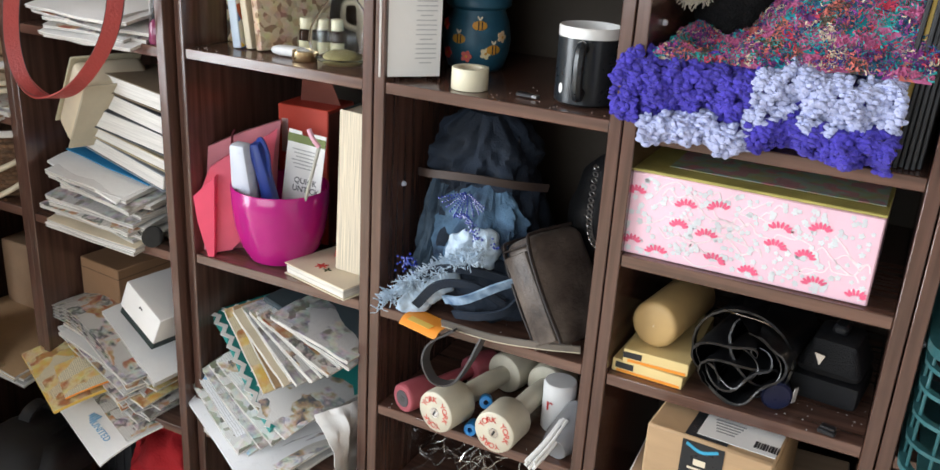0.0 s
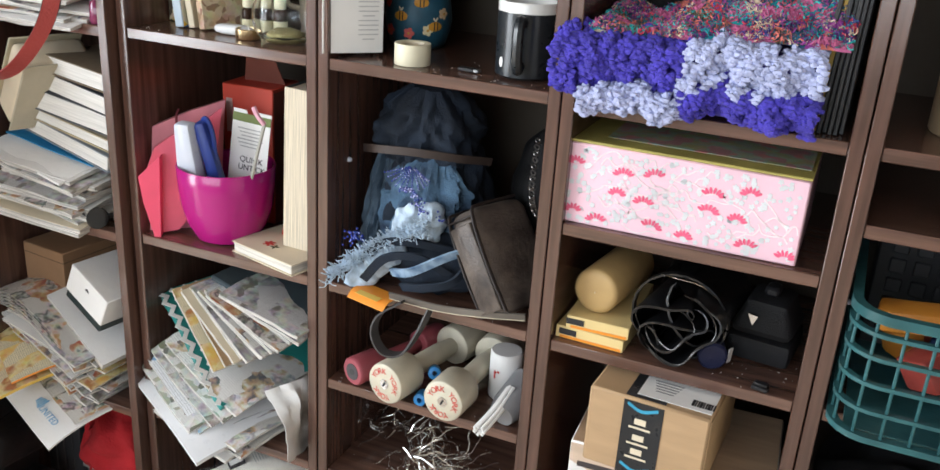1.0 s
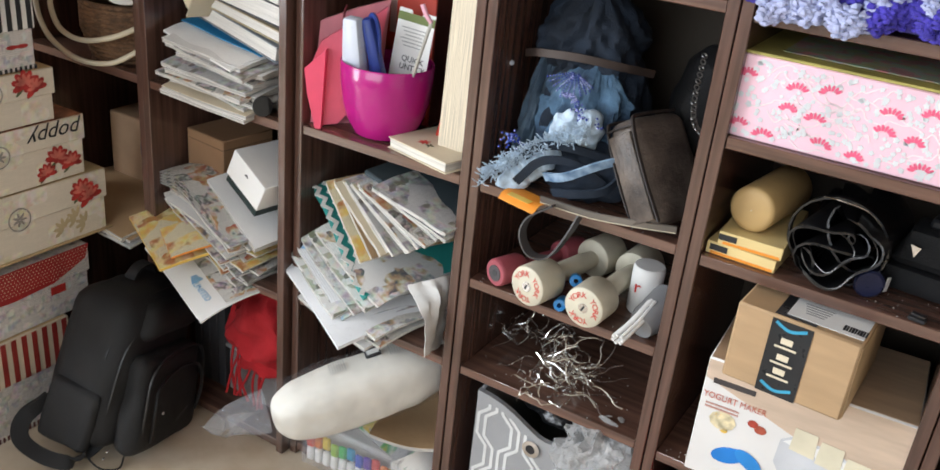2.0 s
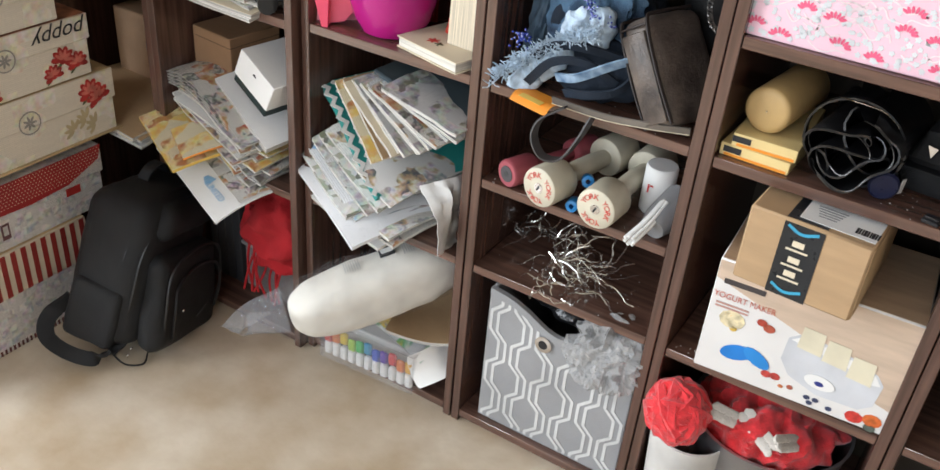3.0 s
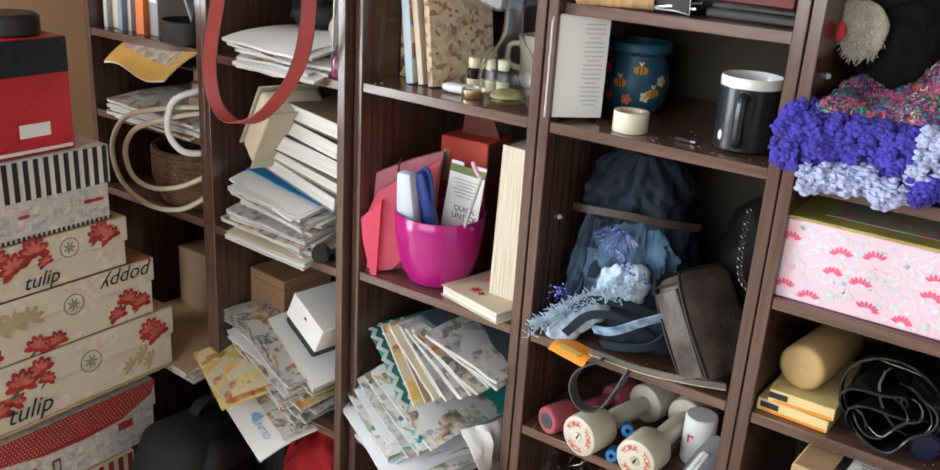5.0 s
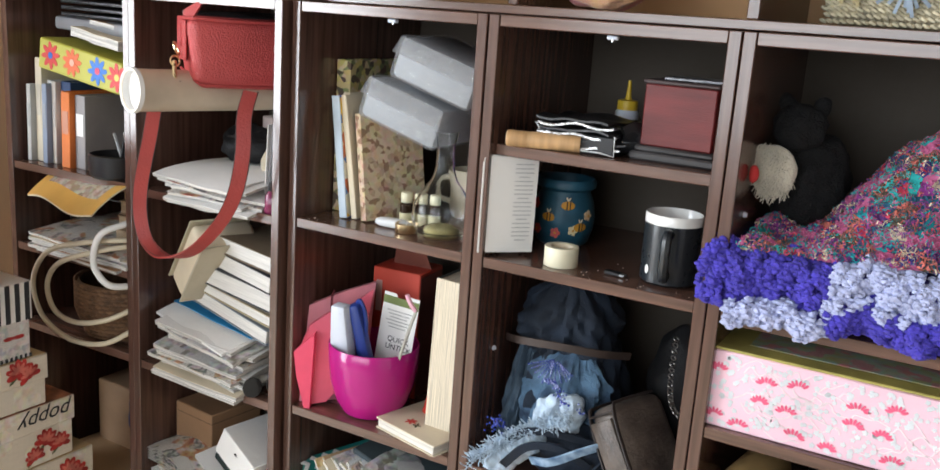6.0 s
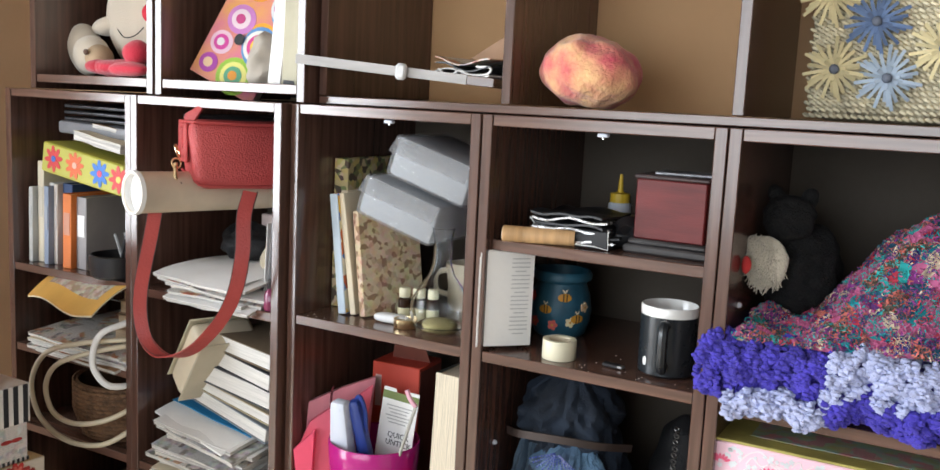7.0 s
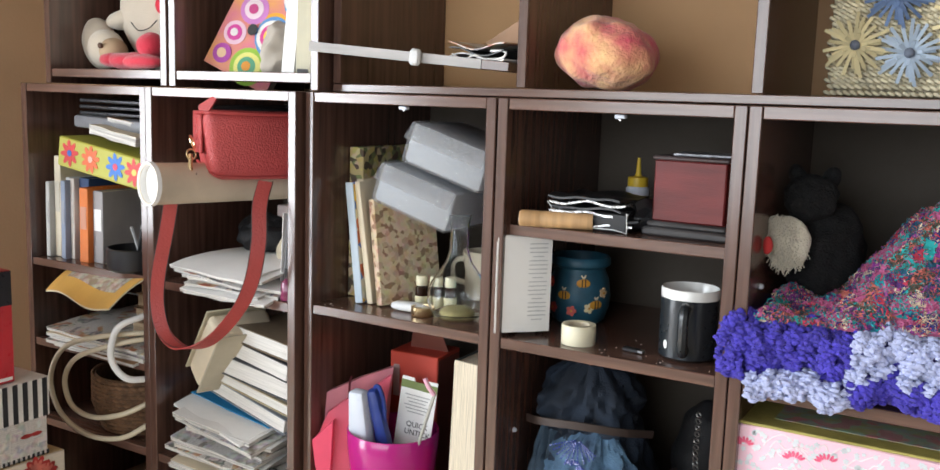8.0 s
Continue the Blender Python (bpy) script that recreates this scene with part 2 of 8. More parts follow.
def ellipse(cx, cy, rx, ry, turn=0.0, n=10):
    a = radians(turn)
    out = []
    for k in range(n):
        x, y = rx * math.cos(2 * math.pi * k / n), ry * math.sin(2 * math.pi * k / n)
        out.append((cx + x * math.cos(a) - y * math.sin(a), cy + x * math.sin(a) + y * math.cos(a)))
    return out


def flower(cx, cy, r, n=5, spread=360, start=0, thin=0.4, bm=None, th=0.0005, axis="y", at=0.0):
    """Petals round a point."""
    for k in range(n):
        at -= 0.00006
        a = start + spread * k / (n if spread == 360 else max(1, n - 1))
        x, y = cx + 0.55 * r * math.cos(radians(a)), cy + 0.55 * r * math.sin(radians(a))
        bm = slab(ellipse(x, y, 0.5 * r, 0.5 * r * thin, a, 8), th, bm, axis, at)
    return bm


def txt(words, size, material, parent, loc, rot=(90, 0, 0), name="lettering", shear=0.0, squash=1.0):
    cu = bpy.data.curves.new("lettering", "FONT")
    cu.body, cu.size, cu.extrude, cu.shear = words, size, 0.0002, shear
    cu.align_x, cu.align_y, cu.resolution_u = "CENTER", "CENTER", 3
    o = bpy.data.objects.new("lettering", cu)
    scene.collection.objects.link(o)
    bpy.context.view_layer.update()
    me = bpy.data.meshes.new_from_object(o)
    bpy.data.objects.remove(o)
    me.materials.clear()
    me.materials.append(material)
    ob = new(name, me)
    ob.parent = parent
    ob.matrix_basis = pose(*loc, *rot) @ Matrix.Diagonal((squash, 1, 1, 1))
    return ob


def glass(name, c=(1, 1, 1), rough=0.03, ior=1.45):
    return M(name, c, rough, var=0.02, bump=0.0, trans=1.0, ior=ior)


def film_plastic(name, c=(0.4, 0.4, 0.42), clear=0.8, rough=0.12, bump=0.5):
    """Clear foil: mostly see-through, with a glossy skin."""
    m = bpy.data.materials.new(name)
    m.use_nodes = True
    N, L = m.node_tree.nodes, m.node_tree.links
    b, o = N["Principled BSDF"], N["Material Output"]
    b.inputs["Base Color"].default_value, b.inputs["Roughness"].default_value = (*c, 1), rough
    t, x, n, bp = N.new("ShaderNodeBsdfTransparent"), N.new("ShaderNodeMixShader"), N.new("ShaderNodeTexNoise"), N.new("ShaderNodeBump")
    n.inputs["Scale"].default_value = 35
    bp.inputs["Strength"].default_value, bp.inputs["Distance"].default_value = bump, 0.01
    L.new(n.outputs[0], bp.inputs["Height"])
    L.new(bp.outputs[0], b.inputs["Normal"])
    x.inputs[0].default_value = clear
    L.new(b.outputs[0], x.inputs[1])
    L.new(t.outputs[0], x.inputs[2])
    L.new(x.outputs[0], o.inputs["Surface"])
    return m


def printed(name, paper, inks, cell=18.0, amount=0.5, rough=0.4, lines=0.35, metric="CHEBYCHEV", upright=False):
    """Printed paper: blocks of picture colours and rows of fine type."""
    m = bpy.data.materials.new(name)
    m.use_nodes = True
    N, L = m.node_tree.nodes, m.node_tree.links
    b = N["Principled BSDF"]
    b.inputs["Roughness"].default_value = rough
    tc = N.new("ShaderNodeTexCoord")
    v = N.new("ShaderNodeTexVoronoi")
    v.distance, v.inputs["Scale"].default_value = metric, cell
    L.new(tc.outputs["Object"], v.inputs["Vector"])
    sep = N.new("ShaderNodeSeparateColor")
    L.new(v.outputs["Color"], sep.inputs[0])
    r = N.new("ShaderNodeValToRGB")
    r.color_ramp.interpolation = "CONSTANT"
    el = r.color_ramp.elements
    while len(el) < len(inks):
        el.new(0.5)
    for k, c in enumerate(inks):
        el[k].position, el[k].color = k / len(inks), (*c, 1)
    n = N.new("ShaderNodeTexNoise")
    n.inputs["Scale"].default_value, n.inputs["Detail"].default_value = 60, 6
    L.new(tc.outputs["Object"], n.inputs["Vector"])
    if metric == "CHEBYCHEV":
        # picture blocks: blurred tones like a photograph
        r.color_ramp.interpolation = "LINEAR"
        n3, ad = N.new("ShaderNodeTexNoise"), N.new("ShaderNodeMath")
        n3.inputs["Scale"].default_value, n3.inputs["Detail"].default_value = 42, 8
        L.new(tc.outputs["Object"], n3.inputs["Vector"])
        ad.operation, ad.inputs[1].default_value = "MULTIPLY_ADD", 0.45
        L.new(sep.outputs[0], ad.inputs[0])
        of = N.new("ShaderNodeMapRange")
        of.inputs[1].default_value, of.inputs[2].default_value, of.inputs[4].default_value = 0.3, 0.7, 0.55
        L.new(n3.outputs[0], of.inputs[0])
        L.new(of.outputs[0], ad.inputs[2])
        L.new(ad.outputs[0], r.inputs[0])
    else:
        L.new(sep.outputs[0], r.inputs[0])
    br = N.new("ShaderNodeTexBrick")
    br.inputs["Color1"].default_value, br.inputs["Color2"].default_value = (*paper, 1), (*[p * 0.93 for p in paper], 1)
    br.inputs["Mortar"].default_value = (*[p * (1 - lines) for p in paper], 1)
    br.inputs["Scale"].default_value, br.inputs["Mortar Size"].default_value = 60, 0.03
    br.inputs["Brick Width"].default_value, br.inputs["Row Height"].default_value = 1.4, 0.22
    if upright:
        sx, cx = N.new("ShaderNodeSeparateXYZ"), N.new("ShaderNodeCombineXYZ")
        L.new(tc.outputs["Object"], sx.inputs[0])
        L.new(sx.outputs[1], cx.inputs[0])
        L.new(sx.outputs[2], cx.inputs[1])
        L.new(cx.outputs[0], br.inputs["Vector"])
    else:
        L.new(tc.outputs["Object"], br.inputs["Vector"])
    th = N.new("ShaderNodeMath")
    th.operation, th.inputs[1].default_value = "LESS_THAN", amount
    L.new(sep.outputs[1], th.inputs[0])
    soft = N.new("ShaderNodeMix")
    soft.data_type, soft.inputs[0].default_value, soft.blend_type = "RGBA", 0.45, "OVERLAY"
    L.new(r.outputs[0], soft.inputs[6])
    L.new(n.outputs["Color"], soft.inputs[7])
    mx = N.new("ShaderNodeMix")
    mx.data_type = "RGBA"
    L.new(th.outputs[0], mx.inputs[0])
    L.new(br.outputs[0], mx.inputs[6])
    L.new(soft.outputs[2], mx.inputs[7])
    L.new(mx.outputs[2], b.inputs["Base Color"])
    return m


def tinted(name, colours, rough=0.8, sheen=0.3, random_obj=False):
    """Each small loose piece takes one of the colours."""
    m = bpy.data.materials.new(name)
    m.use_nodes = True
    N, L = m.node_tree.nodes, m.node_tree.links
    b = N["Principled BSDF"]
    b.inputs["Roughness"].default_value, b.inputs["Sheen Weight"].default_value = rough, sheen
    g, r = N.new("ShaderNodeNewGeometry"), N.new("ShaderNodeValToRGB")
    r.color_ramp.interpolation = "CONSTANT"
    el = r.color_ramp.elements
    while len(el) < len(colours):
        el.new(0.5)
    for k, c in enumerate(colours):
        el[k].position, el[k].color = k / len(colours), (*c, 1)
    L.new(g.outputs["Random Per Island"], r.inputs[0])
    L.new(r.outputs[0], b.inputs["Base Color"])
    return m


def edge_pages(name, c, dark=0.55, scale=260.0, axis="Z"):
    """Page edges: fine stripes along one axis."""
    m = bpy.data.materials.new(name)
    m.use_nodes = True
    N, L = m.node_tree.nodes, m.node_tree.links
    b = N["Principled BSDF"]
    b.inputs["Roughness"].default_value = 0.75
    tc, mp, n = N.new("ShaderNodeTexCoord"), N.new("ShaderNodeMapping"), N.new("ShaderNodeTexNoise")
    mp.inputs["Scale"].default_value = {"X": (scale, 3, 3), "Y": (3, scale, 3), "Z": (3, 3, scale)}[axis]
    n.inputs["Scale"].default_value, n.inputs["Detail"].default_value = 3.0, 2
    mr, mx = N.new("ShaderNodeMapRange"), N.new("ShaderNodeMix")
    mr.inputs[1].default_value, mr.inputs[2].default_value = 0.3, 0.62
    mx.data_type = "RGBA"
    mx.inputs[6].default_value, mx.inputs[7].default_value = (*[x * dark for x in c], 1), (*c, 1)
    L.new(tc.outputs["Object"], mp.inputs[0])
    L.new(mp.outputs[0], n.inputs["Vector"])
    L.new(n.outputs[0], mr.inputs[0])
    L.new(mr.outputs[0], mx.inputs[0])
    L.new(mx.outputs[2], b.inputs["Base Color"])
    return m


# ---- shared materials ----
WHITE = M("white_paper", (0.8, 0.79, 0.77), 0.65, var=0.05)
CREAM = M("cream_paper", (0.72, 0.63, 0.47), 0.7, var=0.1)
PAGES = edge_pages("page_edges", (0.8, 0.76, 0.68))
MAGEDGE = edge_pages("magazine_edges", (0.7, 0.67, 0.62), 0.3)
PAGES_X = edge_pages("page_edges_upright", (0.78, 0.68, 0.52), axis="X")
BLACK = M("black_plastic", (0.015, 0.015, 0.017), 0.4, var=0.3)
BLACKCLOTH = M("black_nylon", (0.008, 0.008, 0.0095), 0.65, var=0.5, bump=0.5, bscale=500)
RED = M("red_card", (0.55, 0.06, 0.035), 0.5, var=0.12)
BLUE = M("blue_plastic", (0.03, 0.06, 0.3), 0.35, var=0.1)
TEAL = M("teal_card", (0.03, 0.13, 0.16), 0.5)
KRAFT = M("brown_cardboard", (0.44, 0.29, 0.16), 0.75, var=0.1, bump=0.15, stretch=(1, 1, 6))
DKRAFT = M("brown_box_card", (0.30, 0.17, 0.09), 0.7, var=0.12)
STEEL = M("polished_steel", (0.75, 0.75, 0.76), 0.22, 1.0, var=0.05)
BRASS = M("brass", (0.75, 0.58, 0.34), 0.3, 1.0, var=0.1)
FOIL = film_plastic("clear_foil", (0.55, 0.55, 0.57), clear=0.74, rough=0.06, bump=0.7)
GREYPL = M("pale_frosted_plastic", (0.62, 0.66, 0.75), 0.3, var=0.05)
INK = M("black_ink", (0.02, 0.02, 0.022), 0.6)
REDINK = M("red_ink", (0.6, 0.05, 0.04), 0.5)
YELLOW = M("yellow_card", (0.75, 0.5, 0.1), 0.5, var=0.1)
ORANGE = M("orange_card", (0.8, 0.28, 0.03), 0.5, var=0.1)
PR = [
    printed("printed_news", (0.7, 0.68, 0.64), [(0.2, 0.19, 0.18), (0.6, 0.57, 0.52), (0.1, 0.1, 0.1), (0.62, 0.58, 0.52), (0.5, 0.3, 0.16), (0.36, 0.1, 0.06)], 38, 0.55, lines=0.5),
    printed("printed_magazine", (0.75, 0.74, 0.72), [(0.2, 0.28, 0.42), (0.66, 0.64, 0.6), (0.3, 0.3, 0.3), (0.7, 0.68, 0.66), (0.5, 0.36, 0.22), (0.12, 0.12, 0.13)], 30, 0.6),
    printed("printed_yellow", (0.78, 0.7, 0.5), [(0.75, 0.45, 0.08), (0.72, 0.5, 0.16), (0.78, 0.66, 0.36), (0.45, 0.2, 0.08)], 26, 0.8),
    printed("printed_photo", (0.6, 0.6, 0.6), [(0.08, 0.08, 0.09), (0.35, 0.35, 0.36), (0.6, 0.6, 0.58), (0.2, 0.18, 0.16)], 24, 0.85),
    printed("printed_blue", (0.76, 0.78, 0.8), [(0.05, 0.35, 0.62), (0.75, 0.78, 0.8), (0.3, 0.55, 0.75), (0.6, 0.55, 0.45)], 18, 0.55),
    WHITE, CREAM,
]
BRANCH = printed("printed_branches", (0.66, 0.66, 0.64), [(0.16, 0.17, 0.13), (0.6, 0.6, 0.57), (0.35, 0.36, 0.3), (0.7, 0.7, 0.68)], 60, 0.8, lines=0.1, metric="EUCLIDEAN")


def book(loc, w, d, t, cover, label, rot=(0, 0, 0), pages=None, group="", shell=0.0022):
    """A closed book lying flat, spine along its back, pages showing at the front; origin at the middle of its underside."""
    k = thing("book", loc, label, "book", rot, group)
    part("page_block", box(w - 0.006, d - 0.005, t - 2 * shell, (0, -0.0005, t / 2), 0.001), pages or PAGES, k)
    part("cover", box(w, d, shell, (0, 0, shell / 2), 0.0006), cover, k)
    part("cover", box(w, d, shell, (0, 0, t - shell / 2), 0.0006), cover, k)
    part("spine", box(w, shell, t - 0.0006, (0, d / 2 + shell / 2, t / 2), 0.0008), cover, k)
    return k


def magazine(loc, w, d, t, cover, rot=(0, 0, 0), label="worn printed magazine in an untidy pile", sag=0.0, curl=0.0, group="pile of papers", seed=0, name="magazine", category="magazine"):
    """A limp magazine with a printed cover over page edges; it sags towards its front."""
    o = Vector((seed * 1.3, seed * 0.7, 0))
    limp = 0.05 * noise.noise(Vector((seed * 2.7, 1.3, 0.4))) if sag else 0.0

    def fn(u, v):
        f = max(0.0, 0.45 - v)
        return -sag * f * f * 5 + curl * (u - 0.5) ** 2 + 0.0026 * noise.noise(Vector((u * 3, v * 3, seed * 1.7))) - limp * max(0.0, 0.4 - v) * (u - 0.3 + 0.4 * noise.noise(Vector((u * 5, seed, 2))))
    k = thing(name, loc, label, category, rot, group)
    part("page_block", sheet(w - 0.002, d - 0.002, t, fn, 10, 10, (0, 0, 0)), MAGEDGE, k)
    part("cover", sheet(w, d, 0.0006, lambda u, v: fn(u, v) + t + 0.0002 + 0.0006 * noise.noise(o + Vector((u * 6, v * 6, 1))), 10, 10), cover, k)
    return k

# ---- bookcase C: vase, notebooks, grey packs ----
rnd = random.Random(5)
ZC = 1.0805
_nb = printed("notebook_floral", (0.5, 0.4, 0.2), [(0.55, 0.45, 0.16), (0.1, 0.07, 0.05), (0.6, 0.5, 0.3), (0.2, 0.22, 0.1)], 90, 0.85, lines=0.0, metric="EUCLIDEAN")
_nb2 = printed("notebook_yellow", (0.8, 0.7, 0.4), [(0.8, 0.5, 0.05), (0.1, 0.2, 0.5), (0.8, 0.75, 0.6), (0.6, 0.15, 0.05)], 45, 0.8, lines=0.0, metric="EUCLIDEAN")
_nb3 = printed("notebook_hedgehog", (0.62, 0.5, 0.34), [(0.62, 0.48, 0.32), (0.3, 0.18, 0.11), (0.6, 0.46, 0.3), (0.5, 0.36, 0.23), (0.64, 0.51, 0.35)], 110, 0.9, lines=0.0, metric="EUCLIDEAN")


def upright(loc, t, d, h, cover, label, rot=(0, 0, 0), pages=None, group="", spine=None):
    """A book standing upright, spine to the front; origin at the front bottom left corner."""
    k = thing("book", loc, label, "book", rot, group)
    s = 0.0018
    part("page_block", box(t - 2 * s, d - 0.006, h - 0.006, (t / 2, d / 2, h / 2), 0.0008), pages or PAGES_X, k)
    part("cover", box(s, d, h, (s / 2, d / 2, h / 2), 0.0006), cover, k)
    part("cover", box(s, d, h, (t - s / 2, d / 2, h / 2), 0.0006), cover, k)
    part("spine", box(t + 0.0004, 0.003, h, (t / 2, 0.0005, h / 2), 0.0012), spine or cover, k)
    return k


upright((-0.369, 0.10, ZC), 0.03, 0.21, 0.27, _nb, "olive and black patterned notebook standing on a shelf")
upright((-0.338, 0.09, ZC), 0.014, 0.18, 0.215, CREAM, "cream bound book standing on a shelf", (0, -2, 0))
upright((-0.318, 0.055, ZC), 0.016, 0.17, 0.212, _nb2, "white and yellow notebook leaning on a shelf", (0, -7, 0), spine=M("pale_blue_card", (0.55, 0.65, 0.75), 0.5))
upright((-0.297, 0.062, ZC), 0.012, 0.16, 0.215, CREAM, "tan paper notebook leaning on its neighbour", (0, -9, 0))
upright((-0.276, 0.062, ZC), 0.016, 0.13, 0.185, _nb3, "tan notebook printed with hedgehogs, leaning", (0, -10, -20))
_gp = M("grey_foam", (0.36, 0.385, 0.41), 0.55, var=0.06, bump=0.1)
for _c, _l in (((-0.2, 0.13, 1.278), "grey foam block wrapped in clear foil"), ((-0.14, 0.13, 1.348), "grey foam block wrapped in clear foil, lying on another")):
    _k = thing("wrapped_pack", _c, _l, "package", (0, 17, 2), "wrapped packs")
    part("block", box(0.15, 0.16, 0.068, (0, 0, 0), 0.008, seg=2), _gp, _k)
    part("foil_wrap", box(0.157, 0.17, 0.073, (0, 0, 0), 0.008, seg=2), FOIL, _k)
    part("foil_seam", sheet(0.15, 0.03, 0.0005, lambda u, v: 0.004 * noise.noise(Vector((u * 9, v * 4, 3))), 12, 4, (0, -0.09, 0.02), (60, 0, 0)), FOIL, _k)
GLASS = glass("clear_glass", (0.98, 0.99, 0.99), 0.02, 1.25)
_v = thing("vase", (-0.113, 0.062, ZC), "clear glass bulb vase with a narrow neck, on a shelf", "vase")
part("glass_body", lathe([(0.0, 0.003), (0.03, 0.002), (0.044, 0.012), (0.052, 0.034), (0.049, 0.056), (0.036, 0.077), (0.022, 0.096), (0.016, 0.115), (0.0145, 0.15), (0.018, 0.172), (0.0195, 0.175), (0.017, 0.174), (0.0125, 0.15), (0.014, 0.115), (0.02, 0.096), (0.034, 0.077), (0.046, 0.056), (0.049, 0.034), (0.041, 0.014), (0.0, 0.006)], 40), GLASS, _v)
part("dry_residue", blob(0.03, 0.03, 0.008, (0, 0, 0.014), 0.3, 60, 3, 2), M("dried_moss", (0.2, 0.17, 0.07), 0.9), _v)
next(c for c in _v.children if c.name.startswith("glass_body")).visible_shadow = False
_t = thing("tealight", (-0.174, 0.05, ZC), "tea light in a brass-coloured cup, on a shelf", "candle")
part("cup", lathe([(0, 0), (0.018, 0), (0.0195, 0.002), (0.0195, 0.015), (0.018, 0.0155), (0.0175, 0.012)], 24), BRASS, _t)
part("wax", lathe([(0, 0.012), (0.0178, 0.0118), (0.0178, 0.004)], 24), CREAM, _t)
part("wick", tube([(0, 0, 0.012), (0.001, 0, 0.02)], 0.0006, 5), WHITE, _t)
solo("plastic_tube", blob(0.034, 0.013, 0.008, (0, 0, 0.008), 0.1, 30, 3, 4, 0.0005, power=3), M("milky_plastic", (0.75, 0.75, 0.75), 0.35), "squeezed milky plastic tube lying on a shelf", "tube", (-0.208, 0.062, ZC), (0, 0, 8))
for _k3, (_x, _y) in enumerate(((-0.212, 0.105), (-0.188, 0.112), (-0.164, 0.12))):
    _b = thing("oil_bottle", (_x, _y, ZC), "small dark oil bottle with a cream cap and label", "bottle", group="small oil bottles")
    part("bottle", lathe([(0, 0), (0.0105, 0), (0.0115, 0.002), (0.0115, 0.034), (0.007, 0.039), (0.006, 0.042)], 20), M("dark_amber_glass", (0.03, 0.014, 0.008), 0.12), _b)
    part("cap", lathe([(0.0095, 0.038), (0.0102, 0.039), (0.0102, 0.053), (0.009, 0.055), (0, 0.055)], 20), M("cream_plastic", (0.75, 0.7, 0.5), 0.45), _b)
    part("label", lathe([(0.0117, 0.004), (0.0119, 0.004), (0.0119, 0.02), (0.0117, 0.02)], 20), M("cream_label", (0.7, 0.65, 0.42), 0.6), _b)
_p = thing("pen_cup", (-0.08, 0.17, ZC), "teal cup full of coloured pens", "pen cup")
part("cup", lathe([(0, 0), (0.03, 0), (0.035, 0.004), (0.037, 0.075), (0.035, 0.075), (0.032, 0.006), (0, 0.006)], 24), M("pale_teal_plastic", (0.25, 0.5, 0.5), 0.4), _p)
for _k3, _c in enumerate(((0.25, 0.05, 0.4), (0.6, 0.7, 0.1), (0.02, 0.1, 0.4), (0.02, 0.02, 0.02), (0.4, 0.05, 0.4), (0.05, 0.3, 0.5))):
    _a = _k3 * 1.05
    part("pen", tube([(0.012 * math.cos(_a), 0.012 * math.sin(_a), 0.01), (0.03 * math.cos(_a), 0.03 * math.sin(_a), 0.14)], 0.0045, 8), M("pen_plastic", _c, 0.35), _p)
_m = thing("mug", (-0.165, 0.25, ZC), "small cream ceramic mug behind the bottles", "mug")
part("cup", lathe([(0, 0), (0.033, 0), (0.038, 0.008), (0.038, 0.085), (0.036, 0.086), (0.034, 0.08), (0.034, 0.01), (0, 0.01)], 24), CREAM, _m)
part("handle", tube(smooth([(-0.036, -0.01, 0.07), (-0.06, -0.02, 0.062), (-0.06, -0.02, 0.03), (-0.036, -0.01, 0.02)]), 0.005, 8), CREAM, _m)

# ---- bookcase C: the pot shelf ----
ZP = 0.7305
MAGENTA = M("magenta_glazed_pot", (0.47, 0.012, 0.21), 0.22, var=0.05, bump=0.02, coat=0.4)
_p = thing("plant_pot", (-0.247, 0.078, ZP), "glossy magenta ceramic pot used as a holder, on a shelf", "pot")
part("pot_body", lathe([(0, 0.0), (0.045, 0.0), (0.054, 0.003), (0.068, 0.028), (0.077, 0.06), (0.081, 0.095), (0.082, 0.128), (0.0805, 0.13), (0.0775, 0.128), (0.0765, 0.095), (0.066, 0.03), (0.05, 0.008), (0, 0.008)], 48), MAGENTA, _p)
_bm = box(0.048, 0.026, 0.13, (0, 0, 0.065), 0.007, seg=2)
for _vv in _bm.verts:
    _f = 1 - 0.35 * max(0, (_vv.co.z - 0.03) / 0.09)
    _vv.co.x *= _f
part("plastic_scoop", _bm, GREYPL, _p, "pale frosted plastic scoop", (-0.035, -0.042, 0.075), (4, -2, 0))
part("blue_case", box(0.022, 0.03, 0.15, (0, 0, 0.075), 0.008, seg=2), BLUE, _p, "blue plastic case", (0.012, -0.02, 0.06), (0, -15, 20))
part("blue_scissors", tube(smooth([(0, 0, 0), (-0.012, 0, 0.07), (-0.02, 0, 0.13), (-0.012, 0, 0.155), (0.002, 0, 0.13), (0.006, 0, 0.07)]), 0.004, 7), BLUE, _p, "blue plastic handle", (-0.005, -0.028, 0.055))
_c = part("backing_card", slab([(-0.036, 0), (0.036, 0), (0.036, 0.135), (0.012, 0.135), (0.009, 0.128), (-0.009, 0.128), (-0.012, 0.135), (-0.036, 0.135)], 0.0012), WHITE, _p, "white printed backing card", (0.03, 0.01, 0.085), (-6, 4, 4))
part("card_header", box(0.072, 0.0006, 0.014, (0, -0.0006, 0.122), 0), M("olive_green_ink", (0.16, 0.2, 0.06), 0.6), _c)
txt("QUICK", 0.014, INK, _c, (0.006, -0.0006, 0.052))
txt("UNTICK", 0.014, INK, _c, (0.008, -0.0006, 0.038))
